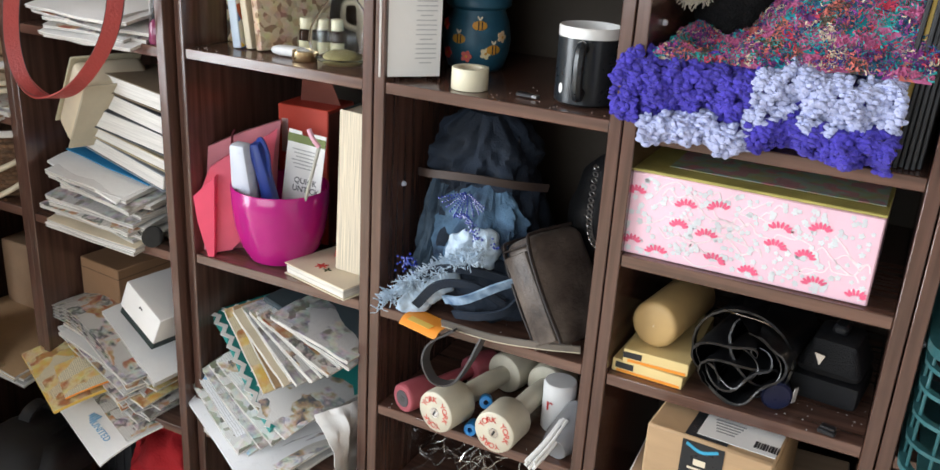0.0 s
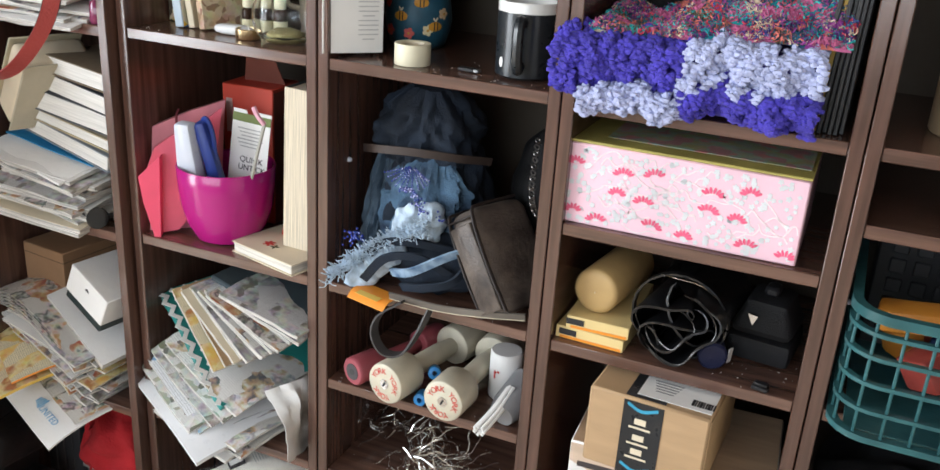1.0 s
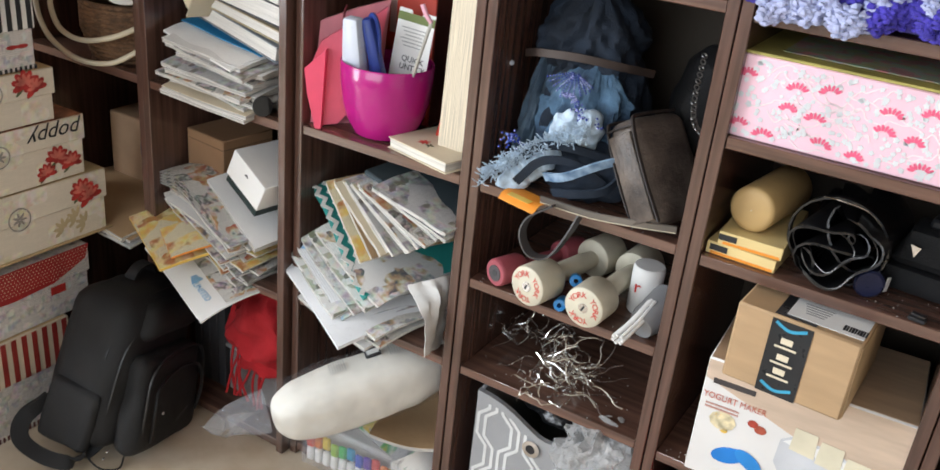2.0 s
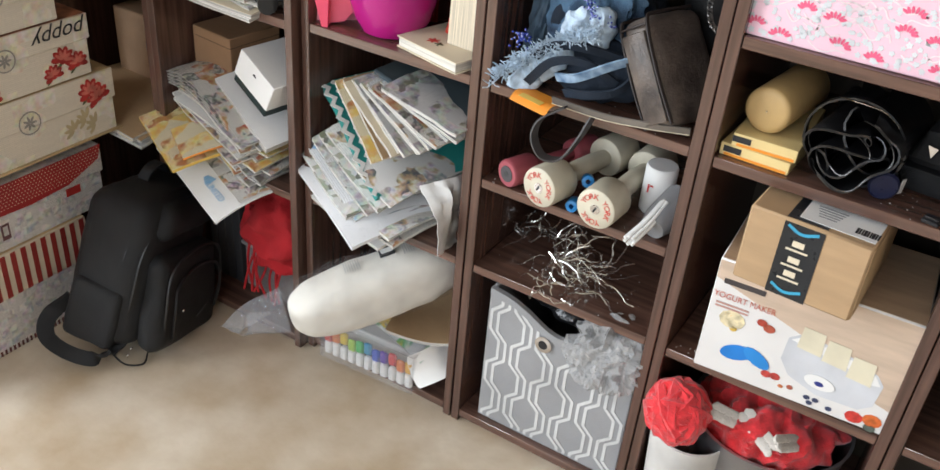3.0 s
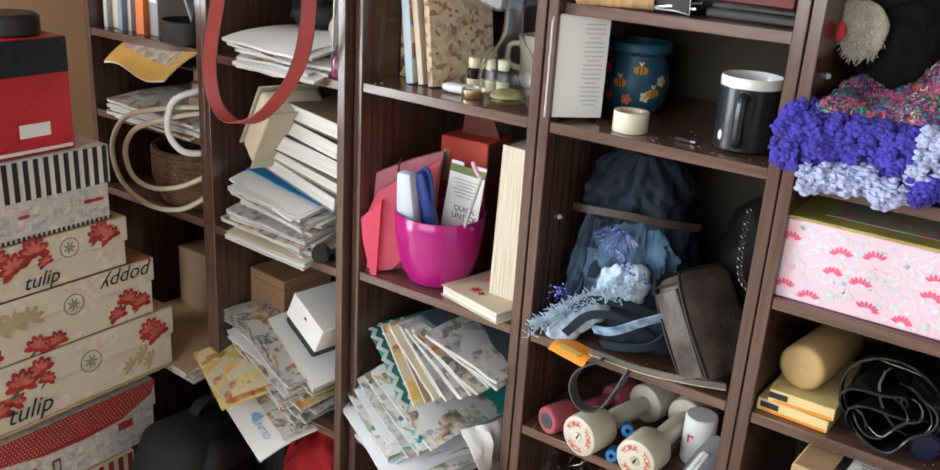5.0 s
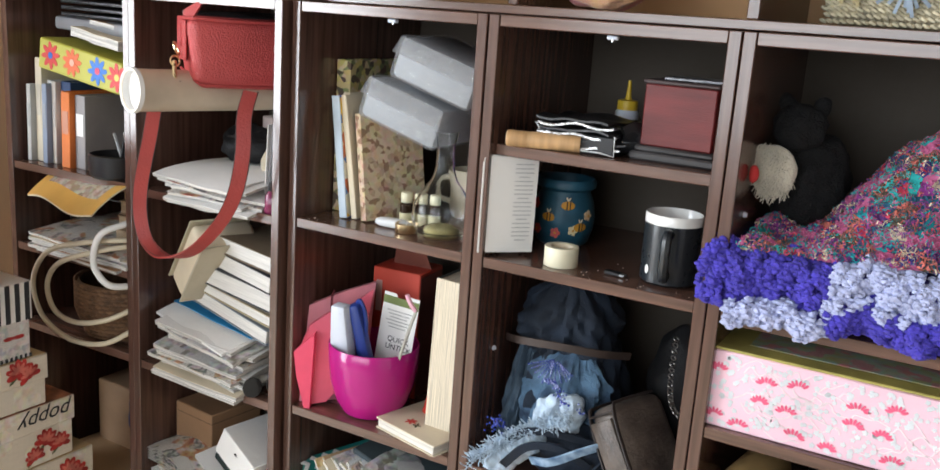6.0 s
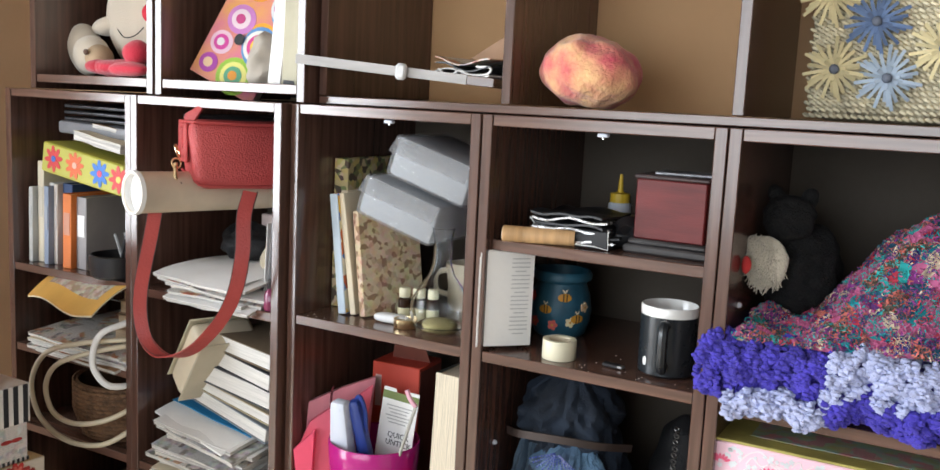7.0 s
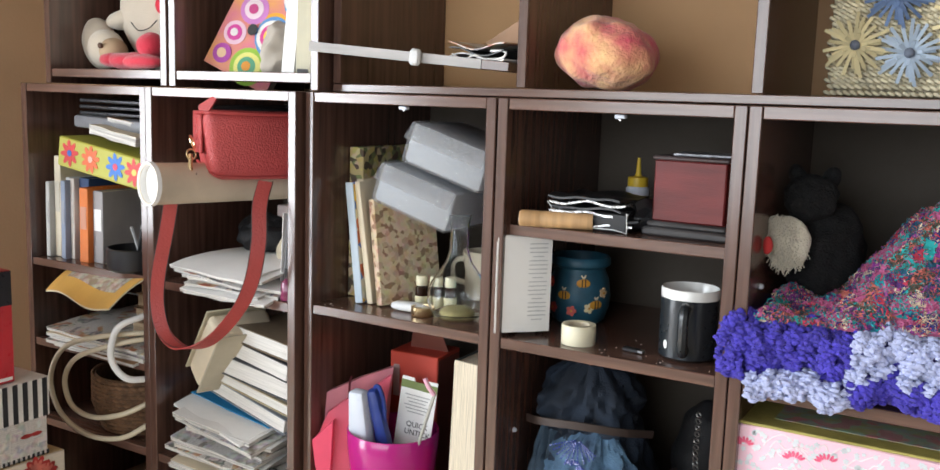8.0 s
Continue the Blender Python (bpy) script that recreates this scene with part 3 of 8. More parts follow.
for _k3 in range(6):
    part("type_line", box(0.05 - 0.008 * (_k3 % 3), 0.0004, 0.0016, (0, -0.0005, 0.104 - 0.006 * _k3), 0), M("grey_ink", (0.4, 0.4, 0.4), 0.7), _c)
part("thin_rod", tube([(0.03, -0.01, 0.02), (0.115, -0.05, 0.225)], 0.003, 7), M("pale_rod", (0.45, 0.45, 0.4), 0.4), _p, "thin metal rod with a pink ribbon tip")
part("ribbon", tube(smooth([(0.115, -0.05, 0.225), (0.106, -0.054, 0.238), (0.099, -0.055, 0.252)]), 0.004, 6), M("pale_pink_ribbon", (0.75, 0.4, 0.5), 0.6), _p)
PINKBAG = M("coral_pink_paper", (0.9, 0.16, 0.24), 0.5, var=0.15, bump=0.2, bscale=25)
_g = thing("gift_bag", (-0.345, 0.02, ZP), "coral pink paper gift bags leaning against each other", "gift bag", (0, 0, 40))
part("bag_front", slab([(-0.012, 0.0), (0.03, 0.006), (0.088, 0.07), (0.11, 0.215), (0.055, 0.175), (0.05, 0.185), (-0.002, 0.15), (-0.016, 0.115)], 0.012), PINKBAG, _g, rot=(-5, 0, 0))
part("bag_side", slab([(-0.014, 0.0), (-0.004, 0.0), (0.0, 0.14), (-0.036, 0.105), (-0.03, 0.06)], 0.024), M("deep_pink_paper", (0.85, 0.09, 0.17), 0.5, var=0.15, bump=0.2, bscale=25), _g, loc=(0.004, -0.016, 0), rot=(-3, 0, -12))
part("bag_back", slab([(-0.02, 0.0), (0.1, 0.0), (0.118, 0.222), (0.06, 0.205), (-0.004, 0.18)], 0.012), M("rose_pink_paper", (0.8, 0.3, 0.36), 0.55, var=0.25, bump=0.3, bscale=25), _g, loc=(0.0, 0.02, 0), rot=(-5, 0, 4))
part("cord_handle", tube(smooth([(0.035, 0.02, 0.165), (0.036, 0.022, 0.2), (0.04, 0.03, 0.21)]), 0.002, 6), M("dark_red_cord", (0.15, 0.02, 0.03), 0.8), _g)
_r = thing("box", (-0.262, 0.2, ZP), "red carton with brown side, at the back of a shelf", "box", (0, 0, 4))
_r.scale = (0.8, 0.8, 1.0)
part("carton", box(0.125, 0.11, 0.245, (0, 0, 0.1225), 0.002), RED, _r)
part("pale_label", box(0.016, 0.0006, 0.06, (-0.045, -0.0555, 0.19), 0), M("pale_pink_ink", (0.6, 0.4, 0.38), 0.6), _r)
part("side_panel", box(0.0006, 0.104, 0.235, (0.0632, 0, 0.12), 0), M("dark_red_card", (0.2, 0.05, 0.035), 0.6), _r)
part("lid_flap", slab([(-0.05, 0.0), (0.05, 0.0), (0.04, 0.045), (-0.03, 0.055)], 0.002), M("brown_red_card", (0.22, 0.07, 0.05), 0.6), _r, loc=(0.01, 0.0, 0.245), rot=(25, 0, 0))
upright((-0.16, 0.16, ZP), 0.03, 0.17, 0.21, TEAL, "dark teal book at the back of the shelf", (0, 0, 10))
_b = thing("glue_stick", (-0.137, 0.10, ZP), "red plastic bottle with white cap, leaning", "bottle", (0, 14, 0))
part("bottle", lathe([(0, 0), (0.016, 0), (0.017, 0.004), (0.017, 0.1), (0.012, 0.11), (0, 0.11)], 20), M("red_plastic", (0.6, 0.05, 0.03), 0.35), _b)
part("cap", lathe([(0.01, 0.11), (0.0115, 0.112), (0.009, 0.128), (0, 0.129)], 16), WHITE, _b)
_k = upright((-0.112, 0.045, ZP + 0.021), 0.05, 0.18, 0.265, M("dark_grey_cloth_cover", (0.06, 0.07, 0.07), 0.7), "thick hardback standing with its page edges outwards", (0, 1.5, 0), spine=PAGES_X)
_k = book((-0.103, 0.095, ZP), 0.145, 0.19, 0.02, CREAM, "cream paperback with a red flower, lying flat", (0, 0, -14))
part("printed_flower", flower(-0.02, -0.06, 0.011, 6, axis="z", at=0.0204), REDINK, _k)
part("printed_leaf", flower(-0.002, -0.064, 0.008, 4, start=20, axis="z", at=0.0204), M("dark_leaf_ink", (0.05, 0.06, 0.02), 0.6), _k)

# ---- bookcase D: top shelf ----
_w = thing("bamboo_stick", (0.022, 0.01, 1.2675), "short bamboo stick with a cut end, lying on a shelf", "stick", (90, 0, -72))
part("stick", lathe([(0, 0.0), (0.0105, 0.0), (0.0125, -0.002), (0.0125, -0.03), (0.0118, -0.032), (0.0125, -0.034), (0.0125, -0.11), (0, -0.11)], 20), M("bamboo", (0.5, 0.3, 0.14), 0.55, var=0.3, stretch=(1, 1, 8)), _w)
part("cut_end", lathe([(0, 0.0006), (0.0088, 0.0006), (0.009, 0.0)], 18), M("grey_fibre", (0.45, 0.44, 0.42), 0.9, var=0.6, scale=200), _w)
_f = thing("foil_pouches", (0.12, 0.1, 1.2555), "pile of black and silver foil pouches in an open sleeve", "pouches")
part("sleeve", box(0.12, 0.12, 0.028, (0, 0, 0.014), 0.002), BLACK, _f)
_sil = M("silver_foil", (0.62, 0.62, 0.63), 0.25, 0.9, var=0.4, scale=30, bump=0.5, bscale=50)
for _k3 in range(6):
    part("pouch", sheet(0.12, 0.12, 0.003, lambda u, v, q=_k3: 0.006 * noise.noise(Vector((u * 3, v * 3, q * 2.2))), 10, 10, (rnd.uniform(-0.008, 0.008), rnd.uniform(-0.012, 0.0), 0.008 + 0.0075 * _k3), (0, 0, rnd.uniform(-10, 10))), _sil if _k3 % 2 == 0 else BLACK, _f)
part("loose_film", blob(0.03, 0.05, 0.022, (0.075, 0.02, 0.022), 0.5, 40, 3, 6, 0.0005, 1.0), BLACK, _f)
part("sleeve_edge", tube([(-0.06, -0.061, 0.004), (-0.06, -0.061, 0.03), (-0.066, -0.063, 0.038)], 0.0008, 5), WHITE, _f)
part("sleeve_edge", tube([(0.04, -0.061, 0.004), (0.062, -0.063, 0.001), (0.06, -0.061, 0.03)], 0.0008, 5), WHITE, _f)
part("sleeve_edge", tube([(-0.06, -0.062, 0.002), (0.0, -0.0615, 0.004), (0.04, -0.061, 0.004)], 0.0008, 5), WHITE, _f)
_b = thing("glue_bottle", (0.125, 0.23, 1.2555), "yellow glue bottle with pointed nozzle, behind pouches", "bottle")
part("bottle", lathe([(0, 0), (0.018, 0), (0.019, 0.004), (0.019, 0.05), (0.014, 0.056), (0, 0.057)], 20), GREYPL, _b)
part("nozzle", lathe([(0.0165, 0.05), (0.0165, 0.068), (0.006, 0.07), (0.0045, 0.075), (0.0025, 0.1), (0, 0.1)], 16), M("yellow_plastic", (0.75, 0.5, 0.04), 0.4), _b)
_r = thing("wooden_box", (0.265, 0.115, 1.2555), "dark red wooden box on a stepped black base", "box", (0, 0, -3))
part("base_board", box(0.128, 0.13, 0.012, (0, 0, 0.006), 0.003), M("dusty_black_wood", (0.06, 0.055, 0.055), 0.6, var=0.4, stretch=(1, 8, 8)), _r)
part("base_step", box(0.118, 0.12, 0.009, (0, 0, 0.0165), 0.003), M("dusty_black_wood_step", (0.05, 0.045, 0.045), 0.6, var=0.4, stretch=(1, 8, 8)), _r)
part("body", box(0.106, 0.108, 0.088, (0, 0, 0.065), 0.002), M("dark_red_stained_wood", (0.13, 0.014, 0.014), 0.4, var=0.3, stretch=(1, 6, 6)), _r)
part("lid", box(0.112, 0.114, 0.006, (0, 0, 0.112), 0.002), M("dark_lid_wood", (0.06, 0.04, 0.04), 0.5), _r)
solo("blister_pack", box(0.09, 0.06, 0.004, (0, 0, 0.002), 0.001), M("dusty_silver_card", (0.3, 0.3, 0.32), 0.35, 0.6, var=0.4, scale=60), "dusty silver packet lying on a wooden box", "packet", (0.272, 0.115, 1.3705), (0, 0, 5))

# ---- bookcase D: mug shelf ----
_m = thing("mug", (0.271, 0.075, ZC), "black mug with white rim and inside, on a shelf", "mug", (0, 0, -80))
NAVY = M("black_glaze", (0.014, 0.018, 0.022), 0.3, var=0.15, coat=0.2)
GLAZE = M("white_glaze", (0.78, 0.77, 0.74), 0.2, var=0.04, coat=0.3)
part("body", lathe([(0, 0), (0.036, 0), (0.041, 0.004), (0.0415, 0.09)], 40), NAVY, _m)
part("rim", lathe([(0.0416, 0.089), (0.0418, 0.101), (0.0405, 0.103), (0.0385, 0.1), (0.0378, 0.01), (0, 0.008)], 40), GLAZE, _m, "white glazed rim and inside")
_h = part("handle", tube(smooth([(0.04, 0, 0.078), (0.058, 0, 0.082), (0.067, 0, 0.07), (0.066, 0, 0.035), (0.056, 0, 0.018), (0.04, 0, 0.02)]), 0.0075, 8), NAVY, _m)
_e = M("white_print", (0.8, 0.8, 0.78), 0.5)
part("printed_egg", blob(0.004, 0.0008, 0.007, (0, 0, 0), 0, 1, 2), _e, _m, "white printed mark", (0.0415 * math.cos(radians(-42)), 0.0415 * math.sin(radians(-42)), 0.022), (0, 0, 48))
_t = thing("tape_roll", (0.112, 0.045, ZC), "roll of cream masking tape lying on a shelf", "tape roll")
part("tape", lathe([(0.018, 0.0), (0.0255, 0.0), (0.026, 0.001), (0.026, 0.029), (0.0255, 0.03), (0.019, 0.03), (0.018, 0.029), (0.018, 0.0)], 32), M("cream_tape", (0.72, 0.67, 0.5), 0.4, var=0.08), _t)
part("core", lathe([(0.0165, 0.0005), (0.018, 0.0005), (0.018, 0.0295), (0.0165, 0.0295), (0.0165, 0.0005)], 24), CREAM, _t)
_j = thing("ceramic_jar", (0.05, 0.185, ZC), "blue ceramic jar painted with bees and flowers", "jar")
_j.scale = (0.9, 0.9, 0.92)
part("body", lathe([(0, 0), (0.04, 0), (0.048, 0.006), (0.056, 0.03), (0.058, 0.05), (0.054, 0.078), (0.046, 0.097), (0.046, 0.1), (0.055, 0.106), (0.056, 0.115), (0.052, 0.121), (0.049, 0.12), (0.045, 0.105), (0.043, 0.095), (0.05, 0.06), (0.045, 0.012), (0, 0.01)], 40), M("teal_blue_paint", (0.02, 0.09, 0.14), 0.45, var=0.25, scale=30, bump=0.2), _j)


def on_jar(bm, name, mat, deg, z, r=0.0585):
    a = radians(deg)
    part(name, bm, mat, _j, "", (r * math.cos(a), r * math.sin(a), z), (0, 0, deg + 90))


_bee = M("ochre_paint", (0.6, 0.28, 0.03), 0.5)
for _d, _z, _rr in ((-95, 0.055, 0.0575), (-60, 0.078, 0.0545), (-35, 0.04, 0.058)):
    on_jar(blob(0.013, 0.0016, 0.008, (0, 0, 0), 0, 1, 2), "bee_body", _bee, _d, _z, _rr)
    _s = box(0.002, 0.004, 0.014, (-0.002, 0, 0), 0.0003)
    box(0.002, 0.004, 0.013, (0.004, 0, 0), 0.0003, bm=_s)
    on_jar(_s, "bee_stripe", INK, _d, _z, _rr)
    on_jar(flower(0.0, 0.008, 0.008, 2, start=60, spread=60), "bee_wing", CREAM, _d, _z, _rr + 0.001)
for _d, _z, _c in ((-80, 0.028, (0.6, 0.1, 0.08)), (-48, 0.034, (0.75, 0.65, 0.4)), (-120, 0.03, (0.6, 0.1, 0.1)), (-130, 0.075, (0.55, 0.04, 0.03)), (-18, 0.06, (0.7, 0.5, 0.3))):
    on_jar(flower(0, 0, 0.0095, 5, thin=0.8, th=0.002), "painted_flower", M("flower_paint", _c, 0.5), _d, _z, 0.0575)
    on_jar(blob(0.0025, 0.001, 0.0025, (0, -0.0005, 0), 0, 1, 1), "flower_eye", _bee, _d, _z, 0.0585)
_b = thing("booklet", (0.0, 0.0, ZC), "white stapled booklet fanned open, standing upright on a shelf", "booklet")
for _k3, (_x, _y2, _h) in enumerate(((0.002, 0.1, 0.142), (0.016, 0.092, 0.148), (0.032, 0.08, 0.15), (0.043, 0.072, 0.152), (0.053, 0.064, 0.15))):
    _pp = smooth([(-0.008 + 0.001 * _k3, -0.002 + 0.0015 * _k3, 0), (-0.006 + 0.25 * _x, 0.25 * _y2, 0), (0.62 * _x, 0.65 * _y2, 0), (_x, _y2, 0)], 6)
    part("page", tube([(p.x, p.y, 0.5 * _h + 0.006 + 0.0) for p in _pp], 0.5 * _h, flat=0.0005, side=(0, 0, 1)), WHITE, _b)
for _k3 in range(19):
    part("type_line", box(0.0004, 0.03 if _k3 % 5 else 0.018, 0.0014, (0.0395, 0.0455, 0.026 + 0.0066 * _k3), 0, (0, 0, -42)), M("type_grey", (0.5, 0.5, 0.5), 0.7), _b)
_u = thing("usb_stick", (0.196, 0.049, ZC), "small black plastic usb stick lying on a shelf", "usb stick", (0, 0, -8))
part("case", box(0.026, 0.012, 0.006, (0, 0, 0.003), 0.0015), BLACK, _u)
part("plug", box(0.008, 0.01, 0.004, (0.016, 0, 0.003), 0.0005), M("dull_metal", (0.3, 0.3, 0.3), 0.4, 0.8), _u)

# ---- bookcase D: denim bag and leather purse ----
ZS = 0.7305
DENIM = M("washed_denim", (0.12, 0.23, 0.36), 0.85, var=0.75, scale=22, bump=0.6, bscale=420, c2=(0.01, 0.02, 0.045))
DENIM2 = M("pale_frayed_denim", (0.34, 0.47, 0.62), 0.9, var=0.4, scale=45, bump=0.5, bscale=300, c2=(0.07, 0.14, 0.25))
# Dark denim, darkened further for the shade under the shelf above.
DARKDEN = M("dark_shaded_denim", (0.011, 0.019, 0.034), 0.85, var=0.5, scale=14, bump=0.5, bscale=420)
FRAY = M("pale_frayed_cotton", (0.5, 0.62, 0.74), 0.9, var=0.3, scale=60, bump=0.4, bscale=300)
BEAD = M("dark_blue_beads", (0.02, 0.04, 0.28), 0.15, var=0.2, coat=0.6)


def sack(w, d, h, prof, folds, seed, amp, n=96, rows=48, lean=(0, 0), bm=None):
    """A soft standing bag: rings of a rounded outline with long slack folds; prof gives the girth from foot to top."""
    t = bmesh.new()
    rings = []
    for j in range(rows + 1):
        v = j / rows
        k = v * (len(prof) - 1)
        i0 = min(int(k), len(prof) - 2)
        g = prof[i0] + (prof[i0 + 1] - prof[i0]) * (k - i0)
        ring = []
        for i in range(n):
            a = 2 * math.pi * i / n
            c0, s0 = math.cos(a), math.sin(a)
            e = (abs(c0) ** 2.6 + abs(s0) ** 2.6) ** (-1 / 2.6)
            q = Vector((c0 * 2.2, s0 * 2.2, v * 2.6 + seed))
            f = math.sin(folds * a + 3.2 * noise.noise(q) + 1.7 * v + seed)
            rr = g * e * (1 + amp * (0.6 * f * abs(f) + noise.noise(q * 2.3) + 0.35 * noise.noise(q * 6)))
            ring.append(t.verts.new((w * rr * c0 + lean[0] * v, d * rr * s0 + lean[1] * v, h * v + 0.02 * amp * h * f * v)))
        rings.append(ring)
    for a, b in zip(rings, rings[1:]):
        for i in range(n):
            t.faces.new((a[i], a[(i + 1) % n], b[(i + 1) % n], b[i]))
    t.faces.new(rings[0][::-1])
    t.faces.new(rings[-1])
    return join(bm, t)


_d = thing("denim_bag", (0.11, 0.15, ZS), "slouched washed denim bag with frayed trim and blue beads", "bag")
part("body", sack(0.088, 0.085, 0.27, (0.85, 1.0, 1.05, 1.0, 0.92, 0.8, 0.5, 0.12), 7, 1.3, 0.13), DARKDEN, _d)
part("hood_flap", sack(0.075, 0.07, 0.12, (0.9, 1.08, 1.0, 0.8, 0.35), 5, 4.1, 0.16, 72, 30), DARKDEN, _d, loc=(-0.015, 0.0, 0.19), rot=(12, 6, 0))
part("side_fold", sack(0.032, 0.06, 0.235, (0.7, 1.0, 1.0, 0.9, 0.8, 0.55, 0.2), 4, 2.2, 0.2, 64, 40), M("faded_grey_denim", (0.075, 0.12, 0.17), 0.85, var=0.6, scale=18, bump=0.5, bscale=420, c2=(0.02, 0.035, 0.055)), _d, loc=(-0.075, -0.035, 0), rot=(0, 4, 8))
part("front_pocket", sack(0.062, 0.03, 0.15, (0.8, 1.0, 1.05, 1.0, 0.75, 0.3), 9, 6.3, 0.24, 96, 44), DENIM, _d, "faded denim pocket with bead embroidery", loc=(0.008, -0.078, 0.065), rot=(-8, 6, 0))
for _x, _y2, _z, _a, _l in ((-0.055, -0.125, 0.02, 52, 0.085), (-0.02, -0.13, 0.055, 40, 0.075), (0.01, -0.118, 0.115, 70, 0.06), (0.045, -0.11, 0.12, 100, 0.06)):
    part("pale_fold", blob(0.5 * _l, 0.014, 0.017, (0, 0, 0), 0.35, 40, 5, _x * 40, None, 1.0, power=2.6), FRAY, _d, "pale crumpled denim fold", (_x, _y2, _z), (0, -_a, 15))
# A solid dark lump stands in for the shaded inside of the mouth.
part("dark_mouth", blob(0.075, 0.03, 0.05, (0, 0, 0), 0.2, 25, 5, 5, None, 0.8), DARKDEN, _d, "dark lump standing for the shaded open mouth of the bag", (0.04, -0.095, 0.05))
_fr = Heap()
_q = random.Random(3)
for _k3 in range(900):
    _s = _q.random()
    _x, _y, _z = -0.1 + 0.165 * _s, -0.158 + 0.012 * math.sin(_s * 3) + _q.uniform(-0.01, 0.01), 0.012 + 0.125 * _s ** 0.85 - 0.02 * max(0, _s - 0.7) + _q.uniform(-0.01, 0.01)
    _o = Vector((_q.uniform(-1, 0.6), _q.uniform(-1.2, 0.3), _q.uniform(-0.5, 1.0))).normalized() * _q.uniform(0.006, 0.018)
    _m0 = Vector((_x, _y, max(0.003, _z)))
    _e0 = _m0 + _o
    _e0.z = max(0.002, _e0.z)
    tube([_m0, (_m0 + _e0) / 2 + Vector((_q.uniform(-0.003, 0.003), 0, _q.uniform(-0.003, 0.003))), _e0], 0.0008, 4, bm=_fr)
tagged(part("frayed_trim", _fr, FRAY, _d, "pale frayed denim fringe"), kind="stuff")
_be = Heap()
for _k3 in range(11):
    _a = radians(200 + 14 * _k3)
    for _j in range(9):
        _r = 0.006 + 0.0042 * _j
        blob(0.0019, 0.0019, 0.0019, (0.012 + _r * math.cos(_a), -0.112 - 0.002 * _j + 0.004 * math.sin(_k3), 0.2 + 0.8 * _r * math.sin(_a)), 0, 1, 1, bm=_be)
for _k3 in range(120):
    _s = _k3 / 120
    blob(0.002, 0.002, 0.002, (0.0 + 0.065 * _s + _q.gauss(0, 0.0015 + 0.004 * _s), -0.122 + 0.004 * math.sin(_s * 9), 0.165 - 0.035 * _s + 0.008 * math.sin(_s * 6.5) + _q.gauss(0, 0.0015 + 0.005 * _s)), 0, 1, 1, bm=_be)
for _k3 in range(50):
    blob(0.0022, 0.0022, 0.0022, (-0.06 + _q.gauss(0, 0.009), -0.148 + _q.uniform(-0.004, 0.004), 0.085 + _q.gauss(0, 0.006)), 0, 1, 1, bm=_be)
tagged(part("bead_embroidery", _be, BEAD, _d, "dark blue bead embroidery"), kind="stuff")
part("bag_strap", tube(smooth([(-0.105, -0.05, 0.195), (-0.06, -0.1, 0.213), (0.01, -0.11, 0.222), (0.07, -0.08, 0.215), (0.1, -0.02, 0.2)]), 0.006, flat=0.0015, side=(0, 0, 1)), M("brown_strap", (0.045, 0.03, 0.025), 0.6), _d, "thin brown strap")
for _pts, _mt in (([(-0.055, -0.14, 0.045), (-0.01, -0.155, 0.088), (0.04, -0.15, 0.098), (0.1, -0.12, 0.085)], DARKDEN), ([(-0.045, -0.15, 0.02), (0.0, -0.165, 0.07), (0.05, -0.155, 0.078), (0.09, -0.13, 0.05)], DARKDEN), ([(0.0, -0.145, 0.04), (0.04, -0.16, 0.055), (0.09, -0.15, 0.085), (0.13, -0.12, 0.1)], DENIM2), ([(0.01, -0.13, 0.012), (0.06, -0.15, 0.03), (0.1, -0.14, 0.045), (0.12, -0.11, 0.08)], DARKDEN)):
    part("fabric_strap", tube(smooth(_pts), 0.007, flat=0.0018, side=(0, -0.4, 1)), _mt, _d)
LEATHER = M("worn_grey_leather", (0.15, 0.12, 0.1), 0.42, var=0.6, scale=22, bump=0.4, bscale=160, c2=(0.04, 0.031, 0.028))
_p = thing("leather_purse", (0.305, 0.012, ZS + 0.02), "worn grey-brown leather purse with a long strap, leaning", "purse", (-4, -34, -14))
_p.scale = (0.7, 1.35, 0.88)
_bm = box(0.07, 0.1, 0.185, (-0.012, 0.03, 0.09), 0.02, seg=4)
for _vv in _bm.verts:
    _vv.co.x += 0.004 * noise.noise(_vv.co * 30)
    _vv.co.y += 0.004 * noise.noise(_vv.co * 26 + Vector((3, 1, 0)))
part("body", _bm, LEATHER, _p)
part("flap", box(0.058, 0.006, 0.15, (-0.012, -0.0225, 0.085), 0.0025, seg=2), LEATHER, _p, "stitched leather flap")
for _x in (-0.046, 0.022):
    part("piping", tube(smooth([(_x, -0.021, 0.005), (_x, -0.0235, 0.09), (_x, -0.018, 0.172), (_x, 0.0, 0.184), (_x, 0.06, 0.184)]), 0.0028, 7), M("dark_leather_edge", (0.03, 0.022, 0.02), 0.5), _p)
part("top_seam", tube([(-0.046, -0.02, 0.17), (0.022, -0.02, 0.17)], 0.002, 6), M("dark_leather_seam", (0.03, 0.022, 0.02), 0.5), _p)
STRAP = M("dark_leather_strap", (0.05, 0.045, 0.045), 0.45, var=0.4)
_s = thing("leather_strap", (0, 0, 0), "dark stitched leather strap hanging over a shelf edge", "strap")
part("band", tube(smooth([(0.33, 0.0, 0.753), (0.27, -0.012, 0.748), (0.2, -0.014, 0.741), (0.115, -0.008, 0.7385)]), 0.006, flat=0.0015, side=(0, -0.35, 1)), M("grey_strap_leather", (0.16, 0.14, 0.12), 0.5, var=0.4), _s)
